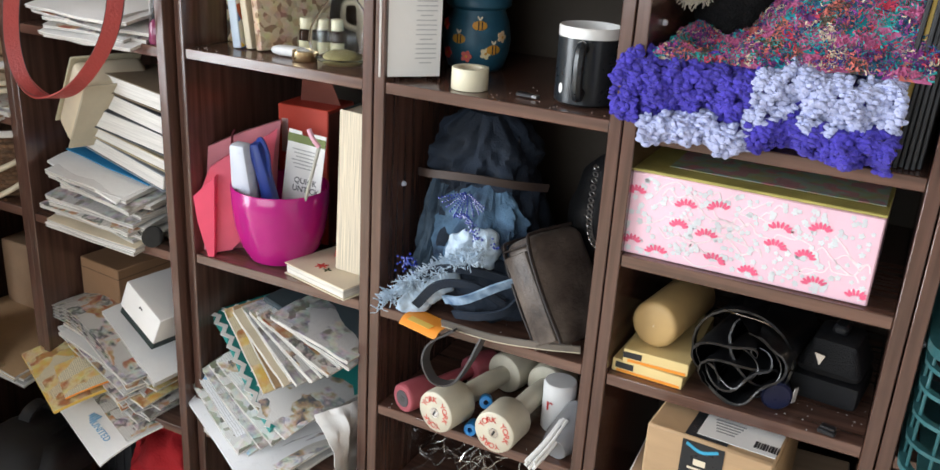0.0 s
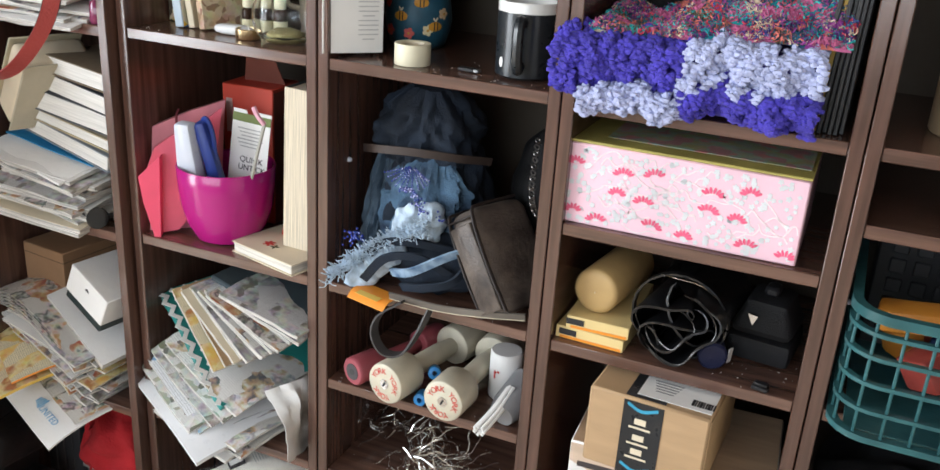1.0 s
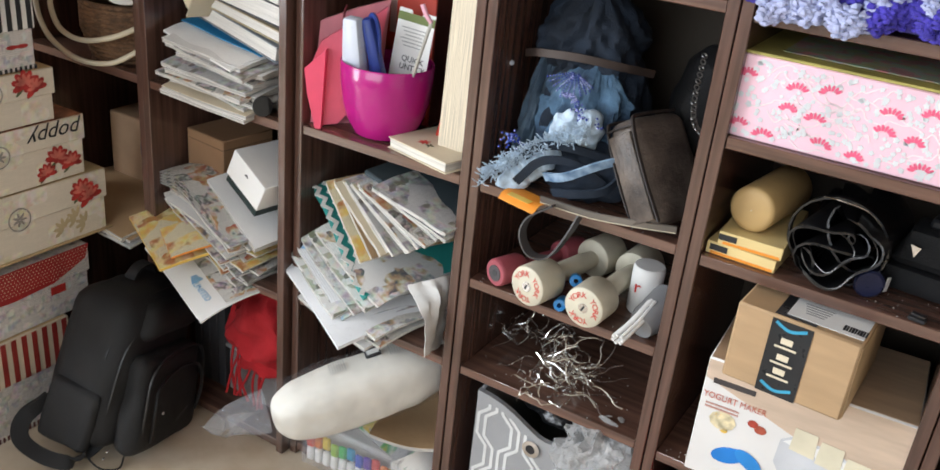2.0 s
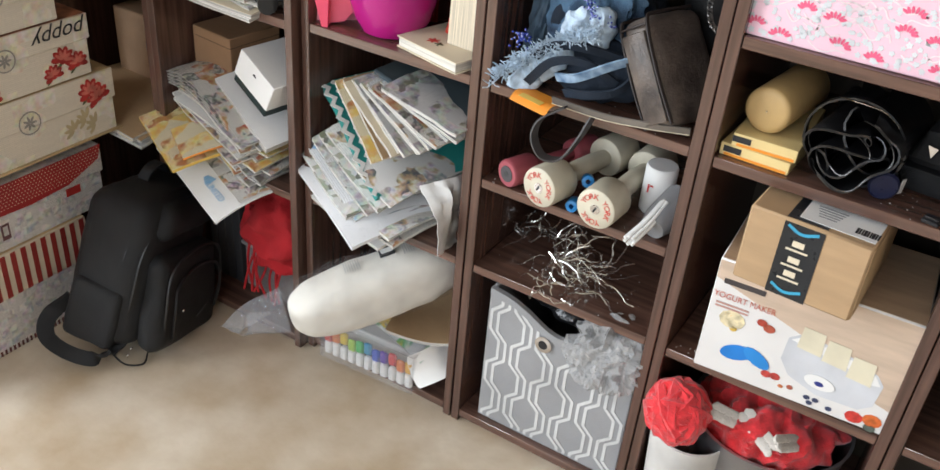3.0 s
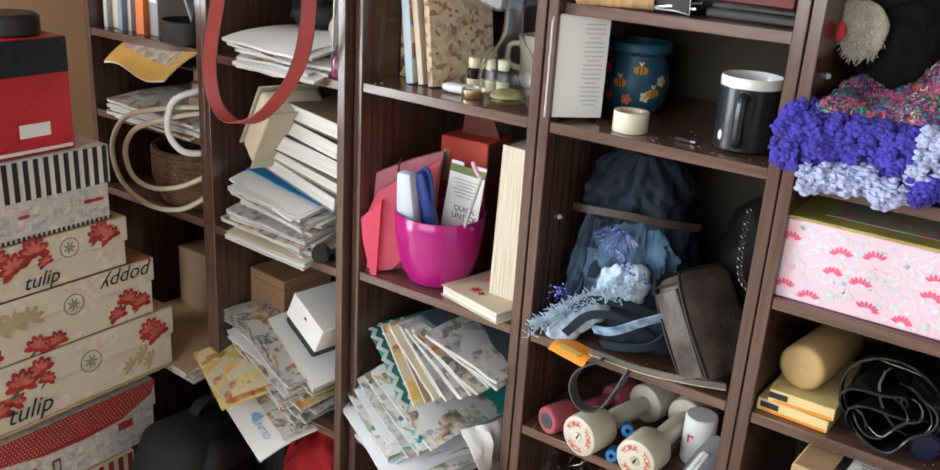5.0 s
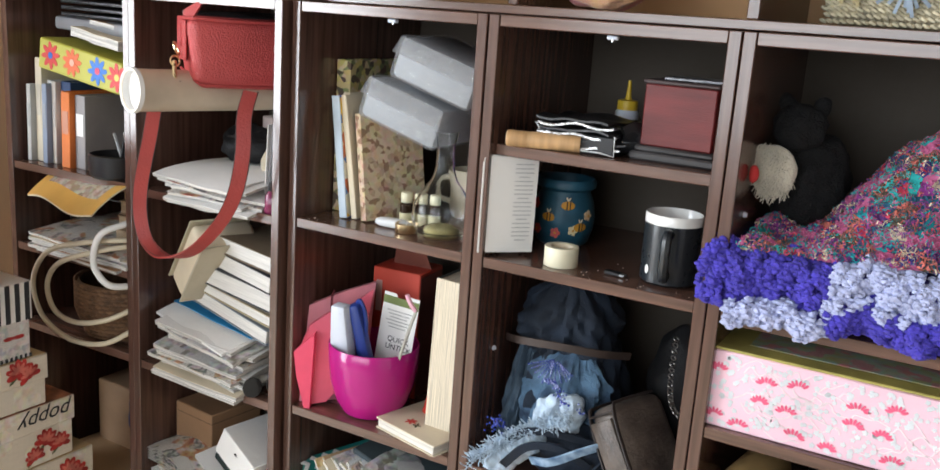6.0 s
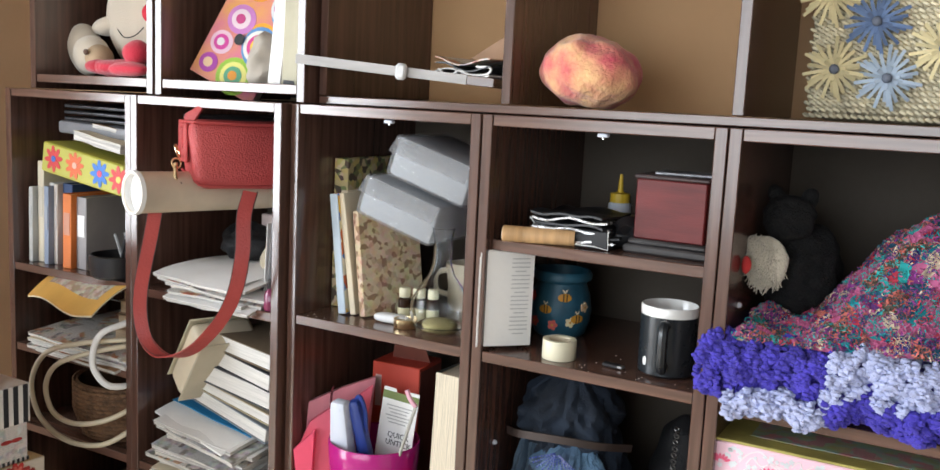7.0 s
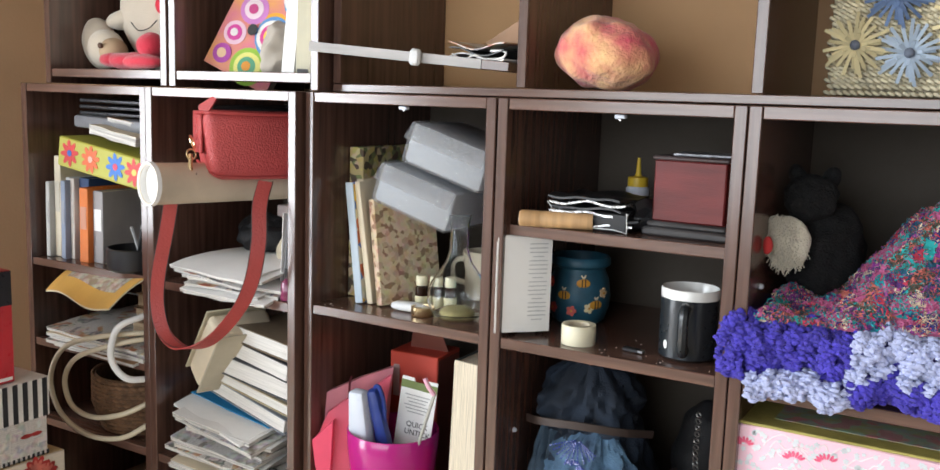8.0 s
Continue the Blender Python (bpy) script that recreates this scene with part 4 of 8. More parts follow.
for _z in (0.0045, -0.0045):
    part("stitching", tube(smooth([(0.33, -0.002, 0.753 + _z), (0.27, -0.0145, 0.748 + _z), (0.2, -0.0165, 0.741 + _z), (0.115, -0.0105, 0.7385 + _z)]), 0.0006, 4), CREAM, _s)
part("loop", tube(smooth([(0.145, -0.022, 0.741), (0.112, -0.03, 0.715), (0.105, -0.035, 0.685), (0.125, -0.04, 0.66), (0.155, -0.035, 0.664), (0.175, -0.025, 0.7), (0.185, -0.012, 0.733)]), 0.008, flat=0.0015, side=(0.2, 1, 0.1)), STRAP, _s)
_ch = thing("metal_chain", (0, 0, 0), "dark metal purse chain", "chain")
_lk = smooth([(0.275, 0.15, 0.97), (0.285, 0.11, 0.915), (0.30, 0.085, 0.885), (0.322, 0.08, 0.87)], 7)
for _k3, _c in enumerate(_lk):
    part("chain_link", lathe([(0.0042 + 0.0011 * math.cos(a), 0.0011 * math.sin(a)) for a in [k * 1.047 for k in range(7)]], 10, tuple(_c), (90 * (_k3 % 2) + 20, 40, 0)), M("gunmetal", (0.25, 0.24, 0.23), 0.3, 1.0), _ch)
solo("dark_pouch", blob(0.045, 0.06, 0.12, (0, 0, 0.12), 0.2, 14, 4, 4, 0.001, 0.8), BLACKCLOTH, "dark crumpled cloth pouch at the back of the shelf", "pouch", (0.27, 0.22, ZS))
_o = thing("orange_card", (0.085, -0.002, ZS), "orange printed card sticking out under a bag", "card", (0, 0, -14))
part("card", sheet(0.075, 0.04, 0.0008, lambda u, v: -0.012 * max(0, 0.4 - v) ** 2 * 6, 6, 6, (0, 0, 0.0006)), ORANGE, _o)
part("card_label", box(0.045, 0.012, 0.0006, (0.0, -0.012, 0.0014), 0, (5, 0, 0)), YELLOW, _o)

# ---- bookcase D: dumbbells ----
ZD = 0.5555
CREAMPL = M("cream_vinyl", (0.60, 0.55, 0.43), 0.5, var=0.2, scale=14)


def dumbbell(loc, rz, label, rh=0.034, lh=0.06, bar=0.11, mat=None, end=None, words=True):
    """A dumbbell whose front disc faces the viewer; the axis runs backwards from the origin."""
    k = thing("dumbbell", loc, label, "dumbbell", (0, 0, rz), "dumbbells")
    for y0 in (0.0, lh + bar):
        h = part("head", lathe([(0, 0), (rh * 0.88, 0), (rh * 0.97, 0.002), (rh, 0.006), (rh, lh - 0.006), (rh * 0.9, lh), (0, lh)], 36, (0, y0, rh), (-90, 0, 0)), mat or CREAMPL, k)
        if y0 == 0.0:
            part("cap_bolt", lathe([(0, -0.0015), (rh * 0.22, -0.0015), (rh * 0.25, 0.0), (rh * 0.25, 0.002)], 20, (0, 0, rh), (-90, 0, 0)), end or STEEL, h)
            if words:
                part("cap_mark", box(0.003, 0.0006, 0.009, (0, -0.0018, rh), 0, (0, 25, 0)), INK, h)
                for j, a0 in enumerate((125, 15, -105)):
                    for m, ch in enumerate("YORK"):
                        a = radians(a0 - 22 * (m - 1.5))
                        txt(ch, 0.0135, REDINK, h, (0.64 * rh * math.cos(a), -0.0006, rh + 0.64 * rh * math.sin(a)), (90, 90 - math.degrees(a), 0), "letter")
    part("bar", lathe([(rh * 0.42, lh - 0.002), (rh * 0.5, lh + bar * 0.3), (rh * 0.5, lh + bar * 0.7), (rh * 0.42, lh + bar + 0.002)], 24, (0, 0, rh), (-90, 0, 0)), mat or CREAMPL, k)
    return k


dumbbell((0.116, -0.018, ZD), -13, "cream vinyl dumbbell with red lettering round a steel bolt")
dumbbell((0.217, -0.02, ZD), -4, "cream vinyl dumbbell with red lettering, grubby on one side")
_pk = M("dusty_pink_vinyl", (0.36, 0.08, 0.1), 0.5, var=0.15)
_k = dumbbell((0.045, 0.005, ZD), -20, "dusty pink vinyl dumbbell with dark end", 0.024, 0.055, 0.09, _pk, M("dark_rubber", (0.05, 0.05, 0.05), 0.6), False)
part("end_disc", lathe([(0, -0.001), (0.014, -0.001), (0.0145, 0.001)], 20, (0, 0, 0.024), (-90, 0, 0)), M("dark_grey_rubber", (0.07, 0.065, 0.07), 0.6), _k)
_bl = M("bright_blue_plastic", (0.02, 0.2, 0.5), 0.4)
solo("toy_ring", lathe([(0.004, -0.014), (0.0095, -0.013), (0.0105, -0.011), (0.0105, 0.011), (0.0095, 0.013), (0.004, 0.014), (0.004, -0.014)], 16, (0, 0, 0.0105), (70, 0, 25)), _bl, "small blue plastic bung between dumbbells", "bung", (0.172, 0.045, ZD + 0.03))
solo("toy_ring", lathe([(0.004, -0.014), (0.0095, -0.013), (0.0105, -0.011), (0.0105, 0.011), (0.0095, 0.013), (0.004, 0.014), (0.004, -0.014)], 16, (0, 0, 0.011), (80, 0, 10)), _bl, "small blue plastic bung lying on a shelf", "bung", (0.168, 0.01, ZD))
_b = thing("white_bottle", (0.272, 0.1, ZD), "white plastic bottle with a red printed mark", "bottle")
part("bottle", lathe([(0, 0), (0.024, 0), (0.026, 0.003), (0.026, 0.078), (0.024, 0.082), (0, 0.083)], 28), WHITE, _b)
txt("r", 0.032, REDINK, _b, (-0.006, -0.0263, 0.05), (90, 0, -10))
_w = thing("cable_bundle", (0.305, 0.02, ZD), "grey adapter with a bundled white cable", "cable", (0, 0, 0))
part("grey_body", lathe([(0, -0.05), (0.02, -0.05), (0.026, -0.03), (0.028, 0.03), (0, 0.035)], 20, (0.005, 0.04, 0.032), (-75, 0, -10)), M("mid_grey_plastic", (0.25, 0.25, 0.26), 0.5), _w)
for _k3 in range(7):
    _a = _k3 * 0.9
    part("cable", tube(smooth([(0.0 + 0.006 * math.cos(_a), 0.02, 0.05 + 0.006 * math.sin(_a)), (-0.008 + 0.007 * math.cos(_a), -0.02, 0.03 + 0.006 * math.sin(_a)), (-0.02 + 0.008 * math.cos(_a), -0.055, 0.012 + 0.007 * math.sin(_a))]), 0.0028, 6), WHITE, _w)

# ---- bookcase D: tinsel and fabric box ----
_t = Heap()
_q = random.Random(11)
for _k3 in range(120):
    _c0 = Vector(((0.18 + _q.gauss(0, 0.022)) if _k3 % 6 else (0.06 + _q.gauss(0, 0.02)), (0.05 + _q.gauss(0, 0.022)) if _k3 % 6 else 0.13, 0.385))
    _p0 = _c0 + Vector((_q.uniform(-0.03, 0.03), _q.uniform(-0.03, 0.03), abs(_q.gauss(0.03, 0.025))))
    _pp = [_p0]
    _dv = Vector((_q.uniform(-1, 1), _q.uniform(-1, 1), _q.uniform(-0.4, 0.7))).normalized()
    for _j in range(5):
        _dv = (_dv + 0.7 * Vector((_q.uniform(-1, 1), _q.uniform(-1, 1), _q.uniform(-1, 0.8)))).normalized()
        _n0 = _pp[-1] + _dv * 0.013
        _n0.z, _n0.x, _n0.y = max(0.3835, min(0.52, _n0.z)), min(0.32, max(0.01, _n0.x)), max(-0.03, _n0.y)
        _pp.append(_n0)
    tube(smooth(_pp, 3), 0.001, flat=0.0002, bm=_t)
solo("tinsel", _t, M("silver_tinsel", (0.7, 0.68, 0.64), 0.25, 0.9, var=0.3), "tangled silver tinsel strands on a shelf", "tinsel", kind="stuff")
_g = thing("fabric_box", (0.182, 0.02, 0.0305), "grey fabric storage box with white ogee lines and eyelet", "storage box")
GREYF = M("grey_canvas", (0.3, 0.3, 0.305), 0.85, var=0.12, bump=0.4, bscale=500)

def sag(x):
    return 0.318 - 0.055 * math.exp(-((x - 0.005) / 0.075) ** 2) + 0.01 * (x / 0.145)


_bm = bmesh.new()
_fr2, _bk2 = [], []
for _i in range(25):
    _x = -0.147 + 0.294 * _i / 24
    _col = []
    for _j in range(13):
        _z = sag(_x) * _j / 12
        _y2 = 0.004 * math.sin(_x * 26 + 0.6) * (_j / 12) ** 2 - 0.006 * math.exp(-((_x - 0.01) / 0.06) ** 2) * _j / 12
        _col.append((_bm.verts.new((_x, _y2 - 0.004, _z)), _bm.verts.new((_x, _y2 + 0.004, _z))))
    _fr2.append(_col)
for _a, _b2 in zip(_fr2, _fr2[1:]):
    for _j in range(12):
        for _s in (0, 1):
            _bm.faces.new((_a[_j][_s], _b2[_j][_s], _b2[_j + 1][_s], _a[_j + 1][_s]))
    _bm.faces.new((_a[12][0], _b2[12][0], _b2[12][1], _a[12][1]))
part("canvas_panel", _bm, GREYF, _g)
for _sx, _sy, _c in ((0.294, 0.008, (0, 0.29, 0.155)), (0.008, 0.28, (-0.143, 0.145, 0.155)), (0.008, 0.28, (0.143, 0.145, 0.155))):
    part("canvas_panel", box(_sx, _sy, 0.31, _c, 0.003), GREYF, _g)
part("base_panel", box(0.27, 0.27, 0.006, (0, 0.145, 0.004), 0.001), GREYF, _g)
_ln = M("white_print_lines", (0.6, 0.6, 0.59), 0.8)
for _k3 in range(6):
    _x0 = -0.122 + 0.049 * _k3
    for _o in (-0.0075, 0.0075):
        _zz, _pp, _ph = -0.03, [], _k3 % 2
        while _zz < 0.33:
            _off = 0.0105 if _ph else -0.0105
            _pp += [(_x0 + _off + _o, _zz), (_x0 + _off + _o, _zz + 0.042)]
            _zz += 0.062
            _ph = 1 - _ph
        _pp = [(x, z) for (x, z), (x2, z2) in zip(_pp, _pp[1:]) for x, z in ((x + (x2 - x) * i / 5, z + (z2 - z) * i / 5) for i in range(5))]
        _pp = [(x, 0.004 * math.sin(x * 26 + 0.6) * (z / sag(x)) ** 2 - 0.006 * math.exp(-((x - 0.01) / 0.06) ** 2) * z / sag(x) - 0.0046, z) for x, z in _pp if 0.003 < z < sag(x) - 0.012 and abs(x) < 0.144]
        part("printed_line", tube(_pp, 0.003, flat=0.0004, side=(1, 0, 0.01)), _ln, _g)
part("hem", tube([(-0.146 + 0.0122 * k, -0.0055 + 0.004 * math.sin((-0.146 + 0.0122 * k) * 26 + 0.6) - 0.006 * math.exp(-((-0.156 + 0.0122 * k) / 0.06) ** 2), sag(-0.146 + 0.0122 * k) - 0.006) for k in range(25)], 0.0065, flat=0.0014, side=(0, 0, 1)), GREYF, _g)
part("eyelet", lathe([(0.009, -0.002), (0.0155, -0.0025), (0.0165, 0.0), (0.009, 0.001), (0.009, -0.002)], 28, (-0.028, -0.012, 0.238), (90, 0, 0)), STEEL, _g, "shiny metal eyelet")
part("eyelet_hole", lathe([(0, 0), (0.0095, 0)], 20, (-0.028, -0.0124, 0.238), (90, 0, 0)), BLACK, _g)
part("dark_contents", blob(0.12, 0.12, 0.03, (0, 0.145, 0.285), 0.4, 18, 4, 3, None, 1), M("black_bin_liner", (0.012, 0.012, 0.013), 0.22, var=0.3, bump=0.9, bscale=40), _g)
solo("plastic_bag", blob(0.062, 0.03, 0.07, (0, 0, 0), 0.34, 38, 5, 7, None, 1.8, (0, 30, 0)), film_plastic("crinkled_clear_plastic", (0.62, 0.62, 0.62), clear=0.52, rough=0.04, bump=1.0), "crinkled clear plastic bag spilling over a fabric box", "plastic bag", (0.272, 0.022, 0.295), angle=8)

# ---- paper piles ----
rnd = random.Random(21)
z = 0.382
for _k3 in range(24):
    _m = (3, 3, 0, 3, 1, 3, 2, 0, 2, 0, 1, 2, 3, 0, 2, 0, 1, 5, 6, 0, 1, 0, 3, 0)[_k3]
    _yaw = -14 + 5 * math.sin(_k3 * 1.9) + rnd.uniform(-5, 5)
    _news = _m in (0, 5)
    magazine((-0.572 + rnd.uniform(-0.016, 0.016), 0.115 - 0.0004 * _k3 + rnd.uniform(-0.02, 0.012), z), 0.235 + rnd.uniform(-0.02, 0.02), 0.26, 0.0042, PR[_m], (-5 + rnd.uniform(-1.2, 1.2), 5 + 0.42 * _k3, _yaw), "folded newspaper in a pile spilling over the shelf edge" if _news else "worn printed magazine in a pile spilling over the edge", 0.014, rnd.uniform(-0.03, 0.05), "newspaper pile", _k3, "newspaper" if _news else "magazine", "newspaper" if _news else "magazine")
    z += 0.0052
_n = thing("newspaper", (-0.6, 0.0, 0.381), "white printed newspaper hanging over the shelf edge", "newspaper", (4, 6, -20), "newspaper pile")
part("paper", sheet(0.285, 0.18, 0.004, lambda u, v: -0.06 * max(0, 0.7 - v) ** 2 + 0.004 * math.sin(u * 5), 12, 12), PR[5], _n)
part("printed_side", sheet(0.275, 0.11, 0.0006, lambda u, v: -0.06 * max(0, 0.7 - (v * 0.6 + 0.3)) ** 2 + 0.004 * math.sin(u * 5) + 0.0064, 12, 12, (0, 0.02, 0)), PR[0], _n)
txt("UNITED", 0.018, M("sky_blue_ink", (0.1, 0.35, 0.6), 0.6), _n, (0.08, -0.06, -0.008), (12, 0, 0))
for _k3 in range(4):
    part("printed_bar", box(0.0035, 0.012 + 0.004 * _k3, 0.0006, (0.03 + 0.006 * _k3, -0.055, -0.004), 0, (12, 0, 0)), M("sky_blue_bar_ink", (0.1, 0.35, 0.6), 0.6), _n)
_y = thing("magazine", (-0.655, 0.012, 0.432), "yellow-edged magazine sticking out of a pile", "magazine", (5, 8, -24), "newspaper pile")
part("page_block", sheet(0.2, 0.22, 0.006, lambda u, v: -0.04 * max(0, 0.5 - v) ** 2, 8, 8), YELLOW, _y)
part("cover", sheet(0.2, 0.22, 0.0008, lambda u, v: -0.04 * max(0, 0.5 - v) ** 2 + 0.0062, 8, 8), PR[2], _y)
_y = thing("magazine", (-0.59, 0.0, 0.452), "orange and red printed brochure in a pile", "brochure", (6, 9, -30), "newspaper pile")
part("page_block", sheet(0.1, 0.2, 0.004, lambda u, v: -0.04 * max(0, 0.5 - v) ** 2, 8, 8), ORANGE, _y)
part("cover", sheet(0.1, 0.2, 0.0008, lambda u, v: -0.04 * max(0, 0.5 - v) ** 2 + 0.0042, 8, 8), PR[2], _y)
_h = thing("newspaper", (-0.63, 0.085, 0.505), "loosely folded newspaper bulging on a pile", "newspaper", (3, 6, -12), "newspaper pile")
for _k3 in range(5):
    part("folded_sheet", tube(smooth([(-0.1, 0.0, 0.006 * _k3), (-0.03, 0.0, 0.012 + 0.008 * _k3), (0.06, 0.0, 0.006 + 0.006 * _k3), (0.16, 0.0, -0.02 + 0.004 * _k3)]), 0.11, flat=0.0008, side=(0, 1, 0)), PR[0], _h)
_c = thing("cardboard_box", (-0.672, 0.125, 0.492), "small brown cardboard box at the back of a shelf", "box", (0, 0, -6))
part("carton", box(0.115, 0.13, 0.125, (0, 0, 0.0625), 0.002), DKRAFT, _c)
part("lid_seam", box(0.1155, 0.1305, 0.0015, (0, 0, 0.105), 0.0003), M("dark_brown_seam", (0.1, 0.06, 0.03), 0.8), _c)
_w = thing("phone_box", (-0.49, 0.055, 0.555), "white lidded carton tilted on top of a paper pile", "box", (0, 27, -10))
part("lid", box(0.105, 0.16, 0.062, (0, 0, 0.05), 0.0015), WHITE, _w)
part("tray", box(0.101, 0.156, 0.022, (0.001, 0, 0.012), 0.0015), M("dark_green_card", (0.015, 0.03, 0.03), 0.5), _w)
part("printed_mark", flower(0, 0.06, 0.005, 5, 180, 0, axis="y", at=-0.0808), INK, _w)
magazine((-0.5, 0.1, 0.515), 0.2, 0.24, 0.012, WHITE, (3, 22, -16), "thick white paper block tilted on a pile", 0.01, 0.0, "newspaper pile", 31, "paper_block", "paper")

z = 0.382
_kinds = [5, 6, 0, 3, 1, 0, 3, 1]
for _k3, _m in enumerate(_kinds):
    magazine((-0.215 + rnd.uniform(-0.03, 0.02), 0.115 + rnd.uniform(-0.02, 0.012), z), 0.23, 0.26, 0.006, PR[_m], (-3, 2 + 1.5 * _k3, -10 - 2 * _k3 + rnd.uniform(-6, 6)), "loose printed sheets in an untidy pile", 0.02, rnd.uniform(0, 0.04), "paper pile", 40 + _k3)
    z += 0.0085
_e = thing("plastic_envelope", (-0.255, 0.035, 0.425), "white padded plastic envelope poking out of a pile", "envelope", (6, 12, -24))
part("envelope", sheet(0.24, 0.2, 0.008, lambda u, v: 0.02 * math.sin(u * 3.1) * (1 - (v - 0.5) ** 2 * 3) - 0.05 * max(0, 0.4 - v) ** 2, 12, 10), M("white_polythene", (0.75, 0.76, 0.78), 0.3, var=0.05), _e)
z = 0.46
for _k3 in range(5):
    magazine((-0.262 + 0.012 * _k3, 0.08 + 0.006 * _k3, z), 0.2, 0.25, 0.005, (BRANCH, PR[4], PR[3], BRANCH, PR[1])[_k3 % 5], (-2, 17 + 2 * _k3, -24 + 3 * _k3), "printed catalogue sliding off a paper pile", 0.03, 0.02, "paper pile", 60 + _k3)
    z += 0.012
_z2 = thing("gift_bag", (-0.235, 0.13, 0.53), "teal and white zigzag paper bag squeezed into a pile", "gift bag", (4, 32, -22))
_tm = M("teal_zigzag_paper", (0.02, 0.24, 0.22), 0.5, var=0.1)
part("paper", sheet(0.25, 0.27, 0.016, lambda u, v: 0.012 * math.sin(u * 6), 12, 10), _tm, _z2)
for _j in range(4):
    _pp = [(-0.12 + 0.0133 * i, -0.14 + 0.024 * _j + (0.012 if i % 2 else 0.0), 0.0175 + 0.012 * math.sin(6 * ((-0.12 + 0.0133 * i) / 0.26 + 0.5))) for i in range(19)]
    part("zigzag_band", tube(_pp, 0.005, flat=0.0006, side=(0, 1, 0)), WHITE, _z2)
z = 0.575
for _k3 in range(12):
    _kk = (PR[2], KRAFT, CREAM, PR[1], PR[3], PR[3], PR[1], PR[4], PR[0], PR[4], PR[3], PR[3])[_k3]
    magazine((-0.222 + 0.0105 * _k3, 0.115 + rnd.uniform(-0.014, 0.01), z - 0.0052 * _k3), 0.168, 0.25, 0.0055, _kk, (-4, 38 - 2.3 * _k3, -20 + 1.5 * _k3 + rnd.uniform(-3, 3)), "magazine leaning in a packed untidy pile", 0.01, 0.0, "paper pile", 80 + _k3)
    z += 0.0115
_f = thing("plastic_folder", (-0.135, 0.12, 0.655), "dark clear plastic folder on top of papers", "folder", (2, 10, -8))
part("folder", box(0.2, 0.22, 0.012, (0, 0, 0), 0.003), M("smoky_plastic", (0.06, 0.08, 0.09), 0.15, coat=0.5), _f)
_s = thing("loose_sheet", (-0.065, 0.005, 0.455), "white crumpled sheet hanging from a pile", "paper", (0, 62, -20))
part("sheet", sheet(0.13, 0.08, 0.001, lambda u, v: 0.012 * noise.noise(Vector((u * 5, v * 5, 7))) + 0.025 * math.sin(u * 3 + v * 2) - 0.02 * v * u, 12, 10), WHITE, _s)

# ---- bookcase C: bottom ----
_axis = Vector((-0.235, -0.29, -0.06))
_pl = thing("pillow", (-0.195, -0.035, 0.262), "rolled white pillow in a clear plastic bag, poking out", "pillow", (0, 0, math.degrees(math.atan2(_axis.y, _axis.x))))
PILW = M("white_fabric_roll", (0.8, 0.77, 0.7), 0.8, var=0.1, scale=25, bump=0.8, bscale=35)
part("rolled_pillow", blob(0.17, 0.057, 0.057, (-0.01, 0, 0), 0.05, 14, 5, 3, None, 0.6, (0, 15, 0), 3.0), PILW, _pl)
part("clear_bag", blob(0.19, 0.062, 0.062, (0.0, 0, 0), 0.06, 22, 5, 4, None, 0.9, (0, 15, 0), 3.0), film_plastic("thin_clear_plastic", clear=0.92, rough=0.1, bump=0.8), _pl)
part("bag_tail", sheet(0.12, 0.13, 0.0008, lambda u, v: (-0.05 * math.sin(v * 3.1) * u, -(v - 0.5) * 0.02 * u, 0.016 * math.sin(v * 11 + u * 3) * (0.4 + u) - 0.05 * u * (1 - v) + 0.02 * u * v), 10, 12, (0.225, 0.0, -0.03), (0, 10, 0)), film_plastic("bag_end_plastic", clear=0.72, rough=0.1, bump=0.8), _pl)
part("printed_frame", box(0.03, 0.018, 0.006, (-0.03, -0.012, 0.0705), 0.0003, (-12, 15, 0)), INK, _pl)
part("printed_window", box(0.023, 0.011, 0.006, (-0.03, -0.012, 0.0713), 0.0003, (-12, 15, 0)), M("print_white", (0.7, 0.7, 0.68), 0.6), _pl)
for _k3 in range(7):
    part("printed_line", box(0.0015, 0.03, 0.001, (0.025 + 0.0045 * _k3, -0.004, 0.0555 - 0.0012 * _k3), 0, (-4, 15, 0)), M("grey_print", (0.45, 0.45, 0.44), 0.6), _pl)
    part("printed_line", box(0.0015, 0.03, 0.001, (-0.06 - 0.0045 * _k3, -0.004, 0.078 + 0.0012 * _k3), 0, (-4, 15, 0)), M("grey_print", (0.45, 0.45, 0.44), 0.6), _pl)
_r = thing("plastic_box", (-0.21, -0.03, 0.0305), "clear plastic box of craft supplies with a rainbow print", "storage box", (0, 0, 4))
CLEARBOX = film_plastic("clear_box_plastic", clear=0.86, rough=0.08, bump=0.05)
part("box_wall", box(0.225, 0.003, 0.095, (0, 0, 0.048), 0.001), CLEARBOX, _r)
part("box_wall", box(0.225, 0.003, 0.095, (0, 0.26, 0.048), 0.001), CLEARBOX, _r)
part("box_wall", box(0.003, 0.256, 0.095, (-0.111, 0.13, 0.048), 0.001), CLEARBOX, _r)
part("box_wall", box(0.003, 0.256, 0.095, (0.111, 0.13, 0.048), 0.001), CLEARBOX, _r)
part("lid", box(0.235, 0.27, 0.008, (0, 0.13, 0.1), 0.003), CLEARBOX, _r)
